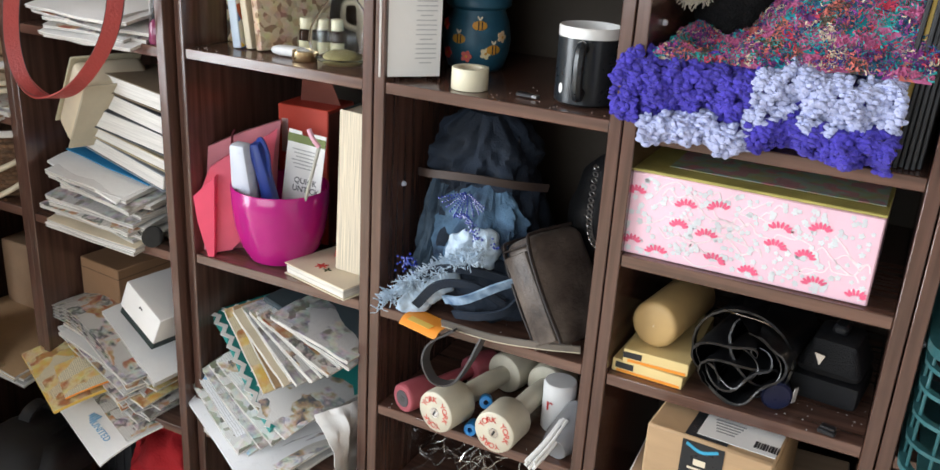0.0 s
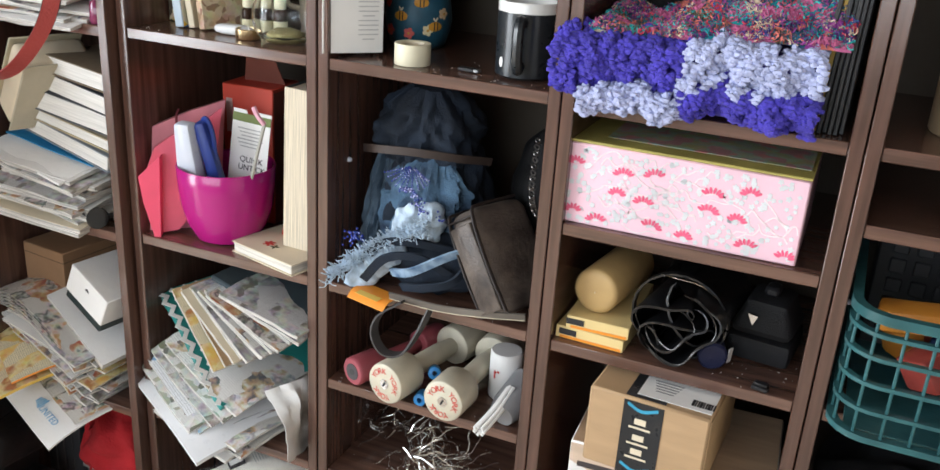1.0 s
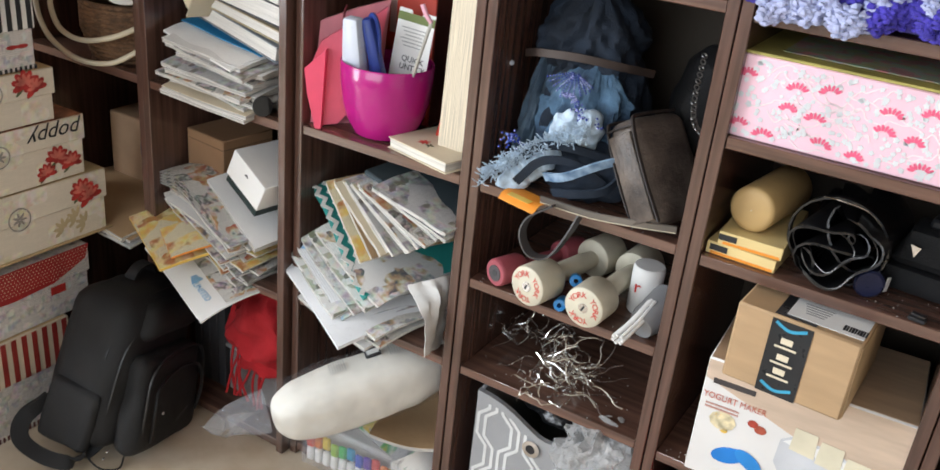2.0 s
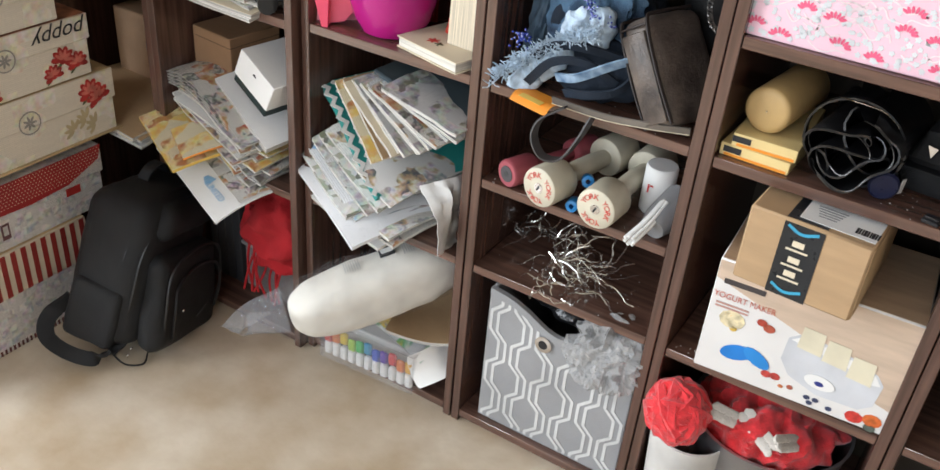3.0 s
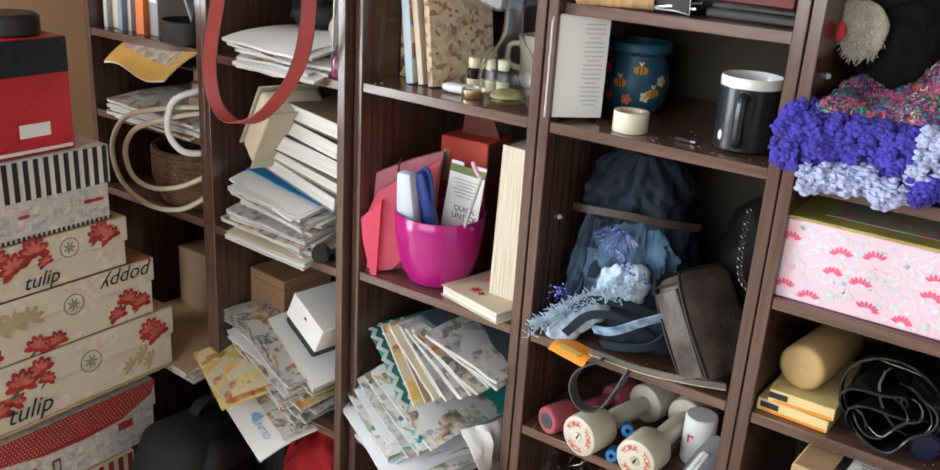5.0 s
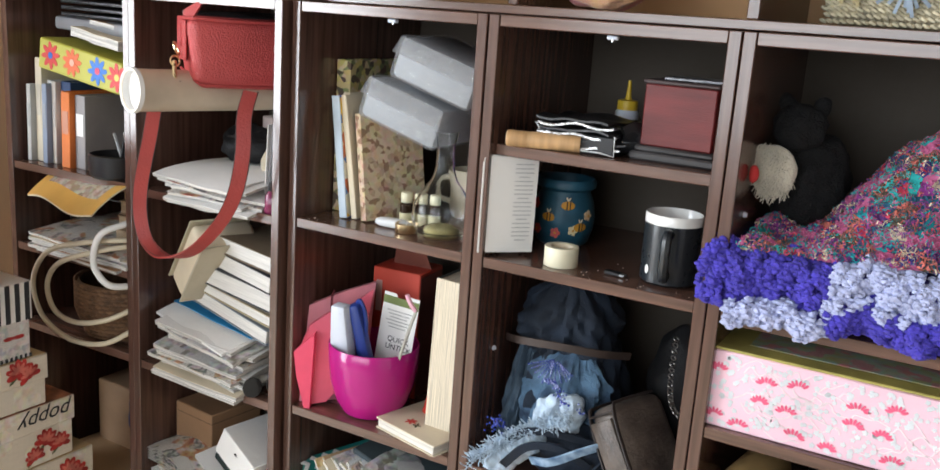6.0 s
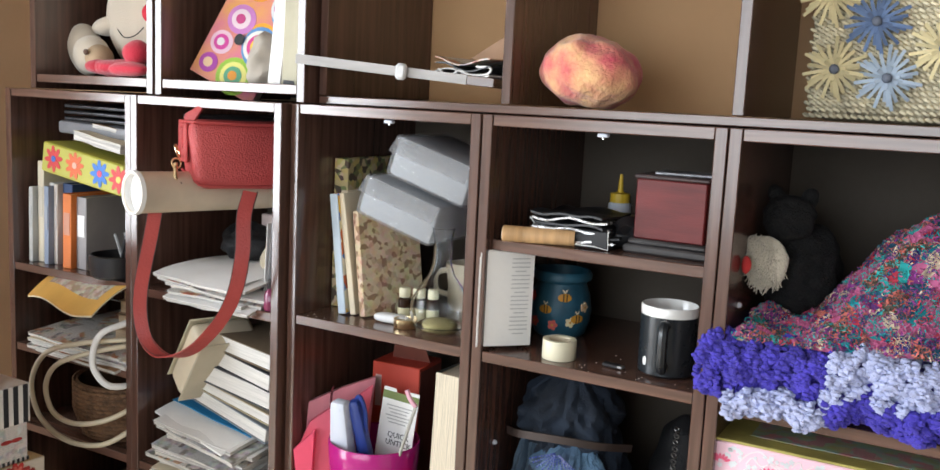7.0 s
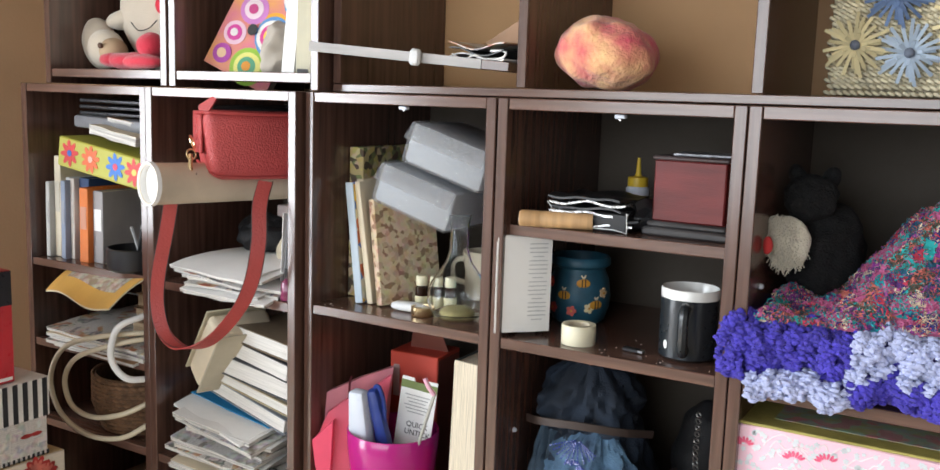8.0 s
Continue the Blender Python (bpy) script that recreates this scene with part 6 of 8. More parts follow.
part("tape_front", box(0.055, 0.0008, 0.114, (-0.006, -0.1005, 0.057), 0), TAPE, _a)
part("tape_top", box(0.055, 0.19, 0.0008, (-0.006, 0.0, 0.1186), 0), TAPE, _a)
for _z in (0.085, 0.06, 0.038):
    part("tape_mark", box(0.016, 0.0006, 0.009, (-0.008, -0.1012, _z), 0.0002), CREAM, _a)
    part("tape_type", box(0.03, 0.0006, 0.003, (-0.008, -0.1012, _z - 0.01), 0), CREAM, _a)
for _z in (0.106, 0.012):
    part("tape_swoosh", tube(smooth([(-0.028, -0.1014, _z + 0.004), (-0.008, -0.1014, _z - 0.004), (0.014, -0.1014, _z + 0.003)]), 0.0022, flat=0.0004, side=(0, 0, 1)), M("sky_blue_print", (0.05, 0.35, 0.55), 0.4), _a)
_l = part("label", box(0.1, 0.065, 0.0008, (0.03, -0.055, 0.1192), 0), WHITE, _a, "white shipping label with bars")
for _k3 in range(9):
    part("label_bar", box(0.0022 if _k3 % 3 else 0.0035, 0.016, 0.0004, (0.052 + 0.0035 * _k3, -0.07, 0.1198), 0), INK, _l)
for _k3 in range(5):
    part("label_line", box(0.04 - 0.004 * _k3, 0.003, 0.0004, (0.012, -0.04 - 0.007 * _k3, 0.1198), 0), M("grey_type", (0.3, 0.3, 0.3), 0.6), _l)
# bottom of bookcase E: woollens
REDY = M("red_yarn", (0.72, 0.032, 0.04), 0.9, var=0.3, scale=60, bump=0.5, bscale=300, sheen=0.4)
_bt = thing("tin_bucket", (0.545, 0.13, 0.0305), "pale metal tub filled with red and white knitwear", "tub")
part("tub", lathe([(0, 0), (0.1, 0), (0.11, 0.004), (0.135, 0.2), (0.138, 0.203), (0.133, 0.203), (0.106, 0.008), (0, 0.008)], 40), M("dull_zinc", (0.5, 0.5, 0.52), 0.35, 0.8, var=0.2), _bt)
solo("red_scarf", blob(0.11, 0.1, 0.05, (0, 0, 0), 0.35, 22, 5, 6, None, 1.0), REDY, "red knitted scarf heaped in a metal tub", "scarf", (0.545, 0.12, 0.235))
for _x, _y2, _r0 in ((0.5, 0.03, 20), (0.545, 0.025, -25), (0.595, 0.035, 60)):
    _bm = bmesh.new()
    for _k3 in range(14):
        for _sgn in (-1, 1):
            blob(0.011, 0.008, 0.006, (0.005 * _k3 - 0.035, _sgn * 0.007, 0), 0.2, 90, 1, _k3, None, 0, (0, 0, 35 * _sgn), bm=_bm)
    solo("white_braid", _bm, M("white_wool", (0.7, 0.66, 0.6), 0.95, var=0.15, bump=0.5, bscale=300), "chunky white wool braid lying on a red scarf", "knitwear", (_x, _y2, 0.272), (35, 20, _r0))


def yarn_ball(bm, c, r, strands, seed, th=0.0055):
    q = random.Random(seed)
    for _ in range(strands):
        ax = Vector((q.gauss(0, 1), q.gauss(0, 1), q.gauss(0, 1))).normalized()
        u = ax.orthogonal().normalized()
        v = ax.cross(u)
        a0, rr = q.uniform(0, 6.28), r * q.uniform(0.86, 1.0)
        pts = [Vector(c) + (u * math.cos(a0 + k * 0.3) + v * math.sin(a0 + k * 0.3)) * rr * (1 + 0.05 * math.sin(k * 1.9 + a0)) for k in range(16)]
        tube(pts, th, 6, bm=bm)
    return bm


_yb = thing("yarn_ball", (0.415, -0.005, 0.27), "thick red yarn wound in a loose ball", "yarn")
part("core", blob(0.045, 0.04, 0.045, (0, 0, 0), 0.1, 20, 3), REDY, _yb)
tagged(part("wound_yarn", yarn_ball(Heap(), (0, 0, 0), 0.047, 30, 5, 0.0115), REDY, _yb), kind="stuff")
solo("white_tub", lathe([(0, 0), (0.05, 0), (0.055, 0.004), (0.066, 0.185), (0.063, 0.186), (0.05, 0.008), (0, 0.008)], 32), M("milky_tub_plastic", (0.62, 0.6, 0.57), 0.4), "milky plastic tub under a yarn ball", "tub", (0.437, 0.03, 0.0305))

# ---- bookcase F ----
_c = thing("crate", (0.905, 0.1, 0.7275), "teal plastic lattice crate full of odds and ends", "crate", (0, 0, 0))
CRATE = M("teal_crate_plastic", (0.035, 0.13, 0.14), 0.35, var=0.3, scale=15, bump=0.15)
_W, _D, _H, _R = 0.31, 0.3, 0.165, 0.045


def crate_line(t0):
    """A point on the crate's rounded outline; t0 runs along left side, corner, front, corner, right side."""
    ls, lf, ar = _D - _R, _W - 2 * _R, _R * math.pi / 2
    if t0 < ls:
        return (-_W / 2, _D / 2 - t0)
    t0 -= ls
    if t0 < ar:
        a = t0 / _R
        return (-_W / 2 + _R - _R * math.cos(a), -_D / 2 + _R - _R * math.sin(a))
    t0 -= ar
    if t0 < lf:
        return (-_W / 2 + _R + t0, -_D / 2)
    t0 -= lf
    if t0 < ar:
        a = t0 / _R
        return (_W / 2 - _R + _R * math.sin(a), -_D / 2 + _R - _R * math.cos(a))
    t0 -= ar
    return (_W / 2, -_D / 2 + _R + t0)


_tot = 2 * (_D - _R) + (_W - 2 * _R) + _R * math.pi
for _z, _h in ((0.003, 0.004), (0.04, 0.0025), (0.075, 0.0025), (0.11, 0.0025), (0.14, 0.0025), (0.161, 0.006)):
    part("hoop", tube([(*crate_line(_tot * k / 60), _z) for k in range(61)], _h, flat=0.0045 if _h < 0.004 else 0.006, side=(0, 0, 1)), CRATE, _c)
for _k3 in range(27):
    _x, _y2 = crate_line(_tot * (_k3 + 0.5) / 27)
    part("rib", box(0.004, 0.004, 0.16, (_x, _y2, 0.082), 0.001), CRATE, _c)
part("floor_plate", box(_W - 0.03, _D - 0.03, 0.004, (0, 0, 0.003), 0.001), CRATE, _c)
_q = random.Random(9)
for _k3 in range(16):
    _cc = _q.choice([(0.3, 0.05, 0.04), (0.5, 0.2, 0.03), (0.05, 0.05, 0.06), (0.12, 0.06, 0.04), (0.25, 0.2, 0.12), (0.03, 0.05, 0.15)])
    _bm = box(_q.uniform(0.03, 0.08), _q.uniform(0.02, 0.05), _q.uniform(0.03, 0.06), (0, 0, 0), 0.006, seg=2)
    part("small_toy", _bm, M("mixed_plastic", _cc, 0.4), _c, "", (_q.uniform(-0.1, 0.1), _q.uniform(-0.1, 0.05), 0.04 + 0.007 * _k3), (_q.uniform(-40, 40), _q.uniform(-40, 40), _q.uniform(0, 180)))
solo("wooden_drum", lathe([(0, 0), (0.07, 0), (0.072, 0.003), (0.072, 0.2), (0.07, 0.203), (0, 0.203)], 36), M("pale_wood_veneer", (0.36, 0.26, 0.16), 0.6, var=0.2, stretch=(4, 4, 0.6)), "pale wooden cylinder box on a shelf", "box", (0.86, 0.14, 1.0755))
_k = thing("keyboard", (0.9, 0.24, 0.7275), "black keyboard standing upright behind a crate", "keyboard", (0, 0, 0))
part("case", box(0.26, 0.02, 0.22, (0, 0, 0.11), 0.004), BLACK, _k)
for _i in range(7):
    for _j in range(6):
        part("key", box(0.022, 0.006, 0.022, (-0.1 + 0.032 * _i, -0.012, 0.04 + 0.03 * _j), 0.002), M("black_key", (0.03, 0.03, 0.032), 0.4), _k)
solo("black_cushion", blob(0.13, 0.12, 0.12, (0, 0, 0.12), 0.2, 12, 4, 3, 0.001, 0.6, power=3), BLACKCLOTH, "dark cloth bundle on a shelf below a crate", "cloth", (0.9, 0.14, 0.3805))

# ---- upper shelves ----
ZU = ZT + TH + 0.014
PLW = M("pale_plush", (0.58, 0.5, 0.4), 0.95, var=0.1, bump=0.5, bscale=400, sheen=0.4)
_bm = blob(0.135, 0.09, 0.13, (0.02, 0.05, 0.125), 0.03, 8, 5, 1)
blob(0.036, 0.034, 0.055, (-0.135, -0.02, 0.055), 0.08, 18, 4, 2, None, 0, (0, -18, 0), bm=_bm)
blob(0.05, 0.03, 0.02, (-0.08, 0.0, 0.105), 0.08, 20, 4, 3, None, 0, (0, -10, 0), bm=_bm)
blob(0.045, 0.03, 0.04, (-0.085, -0.045, 0.042), 0.05, 20, 4, 4, bm=_bm)
solo("soft_toy", _bm, PLW, "pale plush toy with a red nose sitting in a cube shelf", "soft toy", (-0.9, 0.12, ZU))
solo("toy_muzzle", blob(0.03, 0.026, 0.028, (0, 0, 0), 0.03, 20, 4), M("tan_plush", (0.42, 0.3, 0.19), 0.95, var=0.15, bump=0.4, bscale=400), "tan plush muzzle of a soft toy", "soft toy", (-0.925, 0.045, ZU + 0.034))
solo("toy_muzzle_nose", blob(0.007, 0.004, 0.006, (0, 0, 0), 0.1, 60, 2), M("brown_felt", (0.12, 0.07, 0.05), 0.9), "small brown felt nose on a muzzle", "soft toy", (-0.93, 0.017, ZU + 0.045))
solo("toy_nose", blob(0.018, 0.012, 0.018, (0, 0, 0), 0.05, 30, 3), M("red_felt_nose", (0.5, 0.02, 0.04), 0.9), "round red felt nose of a plush toy", "soft toy", (-0.807, 0.068, ZU + 0.125))
solo("toy_smile", tube(smooth([(-0.045, 0.0, 0.012), (-0.02, -0.004, -0.004), (0.01, -0.004, 0.0), (0.03, 0.0, 0.016)]), 0.0012, 5), INK, "thin stitched black smile on a plush toy", "soft toy", (-0.862, 0.075, ZU + 0.082))
_bm = blob(0.05, 0.03, 0.017, (-0.03, 0, 0.016), 0.2, 25, 4, 2)
blob(0.028, 0.026, 0.026, (0.03, 0.0, 0.045), 0.08, 25, 3, 5, bm=_bm)
blob(0.05, 0.025, 0.014, (0.03, -0.02, 0.014), 0.2, 25, 3, 6, bm=_bm)
blob(0.03, 0.02, 0.015, (-0.075, -0.005, 0.018), 0.2, 25, 3, 8, bm=_bm)
solo("soft_toy", _bm, M("red_plush", (0.6, 0.03, 0.06), 0.95, var=0.2, bump=0.6, bscale=300, sheen=0.4), "small bright red plush toy lying in front", "soft toy", (-0.835, 0.035, ZU))
_sw = thing("swirl_book", (-0.64, 0.06, ZU), "book with a colourful swirling cover, leaning", "book", (-12, 24, 8))
part("page_block", box(0.145, 0.02, 0.225, (0.028, 0.012, 0.115), 0.001), PAGES_X, _sw)
part("cover", box(0.15, 0.003, 0.23, (0.028, 0.0, 0.115), 0.001), M("magenta_cover", (0.6, 0.1, 0.3), 0.35, var=0.5, scale=10, c2=(0.7, 0.35, 0.06)), _sw)
for _n0, (_x, _z, _r0, _cs) in enumerate(((0.06, 0.1, 0.05, [(0.75, 0.35, 0.03), (0.1, 0.25, 0.5), (0.7, 0.7, 0.65), (0.6, 0.05, 0.25), (0.75, 0.5, 0.05), (0.3, 0.05, 0.3)]), (0.04, 0.03, 0.038, [(0.3, 0.5, 0.05), (0.75, 0.7, 0.2), (0.1, 0.35, 0.2), (0.75, 0.3, 0.03)]), (0.07, 0.185, 0.042, [(0.03, 0.3, 0.55), (0.7, 0.7, 0.7), (0.5, 0.05, 0.3), (0.05, 0.45, 0.4)]), (0.0, 0.13, 0.03, [(0.55, 0.2, 0.5), (0.75, 0.6, 0.65), (0.5, 0.05, 0.2)]), (-0.015, 0.075, 0.024, [(0.75, 0.5, 0.6), (0.6, 0.05, 0.3), (0.75, 0.7, 0.7)]), (0.005, 0.2, 0.03, [(0.7, 0.3, 0.02), (0.75, 0.65, 0.1), (0.1, 0.4, 0.5), (0.7, 0.7, 0.7)]), (-0.02, 0.03, 0.02, [(0.4, 0.05, 0.35), (0.75, 0.5, 0.3)]), (0.085, 0.05, 0.013, [(0.05, 0.4, 0.4), (0.75, 0.7, 0.3)]))):
    for _k3, _c in enumerate(_cs):
        _rr = _r0 * (1 - _k3 / len(_cs))
        part("swirl_ring", slab(ellipse(_x + 0.1 * _rr, _z, min(_rr, 0.098 - _x), _rr * 0.95, 20, 20), 0.0004, None, "y", -0.002 - 0.0005 * _k3 - 0.0001 * _n0), M("swirl_ink", _c, 0.35), _sw)
part("cover_hole", slab(ellipse(0.02, 0.095, 0.01, 0.011, 0, 14), 0.0004, None, "y", -0.006), INK, _sw)
upright((-0.47, 0.03, ZU - 0.014), 0.032, 0.19, 0.24, WHITE, "white hardback standing upright in a cube shelf", (0, 7, -6))
_k = upright((-0.432, 0.025, ZU - 0.014), 0.036, 0.19, 0.25, M("olive_cover", (0.4, 0.36, 0.24), 0.5), "olive hardback with dark print at the foot of its spine", (0, 2, -4))
part("printed_bar", box(0.026, 0.0005, 0.008, (0.018, -0.0018, 0.016), 0), INK, _k)
upright((-0.394, 0.025, ZU - 0.014), 0.01, 0.19, 0.26, M("coral_spine", (0.7, 0.3, 0.25), 0.5), "slim coral and white book against the side", (0, 0, 0))
solo("crumpled_cloth", blob(0.026, 0.03, 0.05, (0, 0, 0.05), 0.3, 28, 4, 3, 0.001, 0.9), M("grey_beige_cloth", (0.45, 0.4, 0.34), 0.9, var=0.15), "crumpled beige cloth bundle between books", "cloth", (-0.502, 0.06, ZU - 0.014))
# loose shelf board lying at a slant
_lb = thing("loose_shelf", (-0.195, 0.0, 1.506), "loose shelf board lying at a slant across a unit", "shelf board", (0, 4.5, 12))
part("board", box(0.345, 0.1, 0.015, (0, 0.07, 0), 0.001), WOOD_H, _lb)
part("edge_band", box(0.3, 0.002, 0.0155, (-0.022, 0.0195, 0), 0.0005), M("grey_laminate_edge", (0.42, 0.4, 0.39), 0.35, var=0.15, stretch=(1, 8, 8)), _lb)
part("shelf_clip", box(0.018, 0.012, 0.026, (0.02, 0.012, 0), 0.004), M("white_plastic_clip", (0.7, 0.7, 0.7), 0.4), _lb)
_pp = thing("paper_folds", (-0.085, 0.12, 1.502), "folded papers and card lying on a loose board", "paper")
for _k3 in range(3):
    part("folded_sheet", sheet(0.11, 0.12, 0.002, lambda u, v, q=_k3: 0.006 * math.sin(u * 6 + q), 12, 4, (0, 0, 0.004 + 0.009 * _k3), (0, 2, -8)), (WHITE, BLACK, PR[0])[_k3], _pp)
part("roll_edge", tube(smooth([(-0.05, -0.062, 0.01), (-0.03, -0.062, 0.0), (-0.01, -0.062, 0.008), (0.01, -0.062, 0.002), (0.04, -0.062, 0.004), (0.045, -0.062, 0.014), (0.02, -0.062, 0.015)]), 0.002, 6), WHITE, _pp)
part("brown_flap", slab([(-0.03, 0.03), (0.075, 0.03), (0.075, 0.085)], 0.003), M("brown_card", (0.3, 0.16, 0.08), 0.6), _pp, rot=(0, 0, -8))
_fs = thing("felt_stone", (0.108, 0.105, ZT + TW + 0.001), "felted wool lump in red, orange and cream", "felt object")
_fm = M("marbled_felt", (0.82, 0.5, 0.24), 0.95, var=0.2, scale=20, bump=0.9, bscale=170, c2=(0.62, 0.06, 0.12), sheen=0.3)
_bm = blob(0.076, 0.066, 0.056, (0, 0, 0.052), 0.24, 17, 5, 9, 0.0)
for _vv in _bm.verts:
    _vv.co.x += 0.012 * max(0, 0.07 - _vv.co.z) / 0.07
    _vv.co.z *= 1 + 0.1 * max(0, -_vv.co.x / 0.08 + 0.3)
part("felt_body", _bm, _fm, _fs)
# straw bag
STRAW = M("woven_straw", (0.8, 0.72, 0.52), 0.85, var=0.25, scale=50, bump=0.3, isl=0.15)
_sb = thing("straw_bag", (0.6, 0.16, ZT + TW + 0.001), "cream woven straw bag with blue and cream raffia flowers", "bag", (0, 0, 2))
part("lining", box(0.37, 0.12, 0.29, (0, 0.065, 0.145), 0.03, seg=3), STRAW, _sb)
_st = Heap()
for _r0 in range(33):
    for _i in range(40):
        _x = -0.183 + 0.0094 * (_i + 0.5 * (_r0 % 2))
        _edge = max(0, abs(_x) - 0.15)
        blob(0.0062, 0.0038, 0.0036, (_x, 0.004 - 0.003 + _edge * _edge * 18, 0.006 + 0.0085 * _r0), 0, 1, 1, 0, None, 0, (0, 28, 0), bm=_st)
tagged(part("straw_weave", _st, STRAW, _sb), kind="stuff")
_bf = [M("raffia_blue", (0.12, 0.18, 0.32), 0.8, isl=0.3), M("raffia_pale_blue", (0.4, 0.48, 0.58), 0.8, isl=0.2), M("raffia_cream", (0.68, 0.58, 0.33), 0.8, isl=0.2)]
for _x, _z, _c in ((-0.1, 0.135, 0), (-0.148, 0.07, 2), (-0.08, 0.06, 1), (-0.015, 0.1, 2), (0.03, 0.2, 1), (-0.16, 0.17, 2), (0.06, 0.06, 0), (0.11, 0.14, 2), (0.14, 0.05, 1)):
    _fl = thing("raffia_flower", (_x, -0.006, _z), "", "")
    for _key in list(_fl.keys()):
        del _fl[_key]
    _fl.parent = _sb
    _bm = bmesh.new()
    for _k3 in range(28):
        _a = 2 * math.pi * _k3 / 28 + 0.1 + 0.12 * math.sin(_k3 * 5.1)
        _L = 0.042 * (0.75 + 0.4 * ((_k3 * 7) % 5) / 5)
        tube([(0, -0.002, 0), (_L * 0.5 * math.cos(_a), -0.008, _L * 0.5 * math.sin(_a)), (_L * math.cos(_a), -0.002, _L * math.sin(_a))], 0.0023, flat=0.0009, side=(-math.sin(_a), 0, math.cos(_a)), bm=_bm)
    part("petals", _bm, _bf[_c], _fl)
    part("flower_knot", blob(0.007, 0.006, 0.007, (0, -0.008, 0), 0.2, 80, 2), M("dark_knot", (0.15, 0.17, 0.22), 0.8), _fl)

# ---- dust and shelf pins ----
_q = random.Random(44)
_du = Heap()
for _x0, _x1, _y0, _y1, _z0, _n in ((0.12, 0.33, 0.005, 0.12, 1.0803, 26), (0.01, 0.33, 0.005, 0.2, 0.3803, 34), (0.16, 0.33, 0.005, 0.09, 0.7303, 14), (0.56, 0.7, 0.005, 0.1, 0.7273, 18), (-0.365, -0.2, 0.003, 0.03, 1.0803, 8), (0.01, 0.3, 0.003, 0.02, 0.5553, 8), (0.38, 0.46, 0.003, 0.03, 0.3773, 8)):
    for _k3 in range(_n):
        blob(_q.uniform(0.0005, 0.0014), _q.uniform(0.0005, 0.0014), 0.0004, (_q.uniform(_x0, _x1), _q.uniform(_y0, _y1), _z0), 0, 1, 1, bm=_du)
solo("dust_specks", _du, WHITE, "pale dust specks and crumbs on the shelves", "dust", kind="stuff")
for _x, _y2, _z in ((0.0005, 0.06, 0.915), (XC + 0.0005, 0.06, 0.90), (XE + 0.0005, 0.06, 1.2), (XF + 0.0005, 0.05, 0.86)):
    solo("shelf_pin", lathe([(0, 0), (0.004, 0), (0.004, 0.002), (0.0028, 0.005), (0, 0.005)], 12, (0, 0, 0), (0, 90, 0)), GREYPL, "small pale plastic shelf pin in a side panel", "shelf pin", (_x, _y2, _z), group="shelf pins")
for _x in (-0.2, 0.17):
    _k = thing("door_catch", (_x, 0.02, HT - TH - 0.007), "small pale plastic catch under a top panel", "catch", group="catches")
    part("catch_body", box(0.016, 0.01, 0.006, (0, 0, 0.003), 0.0015), GREYPL, _k)
    part("catch_pin", lathe([(0, 0), (0.002, 0), (0.002, 0.004)], 8, (0, 0, -0.003)), STEEL, _k)

# ---- bookcase B: handbag and roll ----
CORAL = M("coral_grained_leather", (0.5, 0.07, 0.07), 0.36, var=0.12, scale=12, bump=0.7, bscale=330)
_hb = thing("handbag", (-0.575, -0.05, 1.283), "coral red grained leather handbag with a long strap", "handbag", (0, 0, 57))
_bm = box(0.21, 0.105, 0.125, (0.105, 0.0525, 0.0625), 0.02, seg=4)
for _vv in _bm.verts:
    if _vv.co.z < 0.05:
        _vv.co.y = 0.0525 + (_vv.co.y - 0.0525) * 0.92
        _vv.co.x += 0.016 * (0.05 - _vv.co.z) / 0.05 * (1 if _vv.co.x < 0.1 else -1)
    _vv.co.y -= 0.004 * math.sin(_vv.co.x * 15) * (1 if _vv.co.y < 0.05 else 0)
part("bag_body", _bm, CORAL, _hb)
part("top_piping", tube(smooth([(0.0, 0.09, 0.119), (0.003, 0.02, 0.12), (0.02, 0.002, 0.12), (0.1, -0.002, 0.119), (0.205, 0.002, 0.12)]), 0.003, 7), CORAL, _hb)
_ce = M("coral_edge", (0.36, 0.045, 0.045), 0.45)
part("bottom_seam", tube(smooth([(0.004, 0.09, 0.03), (0.016, 0.012, 0.012), (0.03, 0.0, 0.008), (0.1, -0.004, 0.007), (0.195, 0.0, 0.008)]), 0.0025, 6), _ce, _hb)
part("end_panel", box(0.005, 0.07, 0.07, (-0.001, 0.052, 0.082), 0.002), CORAL, _hb, "stitched leather end panel")
# No real hollow: a black lump gives the darkness of the open top.
part("dark_opening", blob(0.09, 0.04, 0.01, (0.105, 0.055, 0.124), 0.15, 20, 3, 4), BLACK, _hb, "black lump standing for the dark zipped opening")
part("zip", tube([(0.0, 0.05, 0.128), (0.2, 0.05, 0.132)], 0.005, 6), BLACK, _hb, "black zip along the top")
part("puller", slab([(-0.004, 0.0), (0.018, -0.004), (0.03, 0.022), (0.02, 0.026), (-0.004, 0.01)], 0.004), CORAL, _hb, "red leather zip puller", loc=(0.0, 0.035, 0.124), rot=(-20, 0, -50))
part("side_tab", box(0.006, 0.024, 0.04, (-0.003, 0.055, 0.09), 0.002), CORAL, _hb)
part("ring", lathe([(0.012 + 0.0018 * math.cos(a), 0.0018 * math.sin(a)) for a in [k * 1.047 for k in range(7)]], 20, (-0.012, 0.045, 0.066), (70, 0, 70)), BRASS, _hb, "pale gold ring")
part("ring", lathe([(0.009 + 0.0016 * math.cos(a), 0.0016 * math.sin(a)) for a in [k * 1.047 for k in range(7)]], 20, (-0.016, 0.035, 0.045), (80, 0, 20)), BRASS, _hb, "pale gold ring")
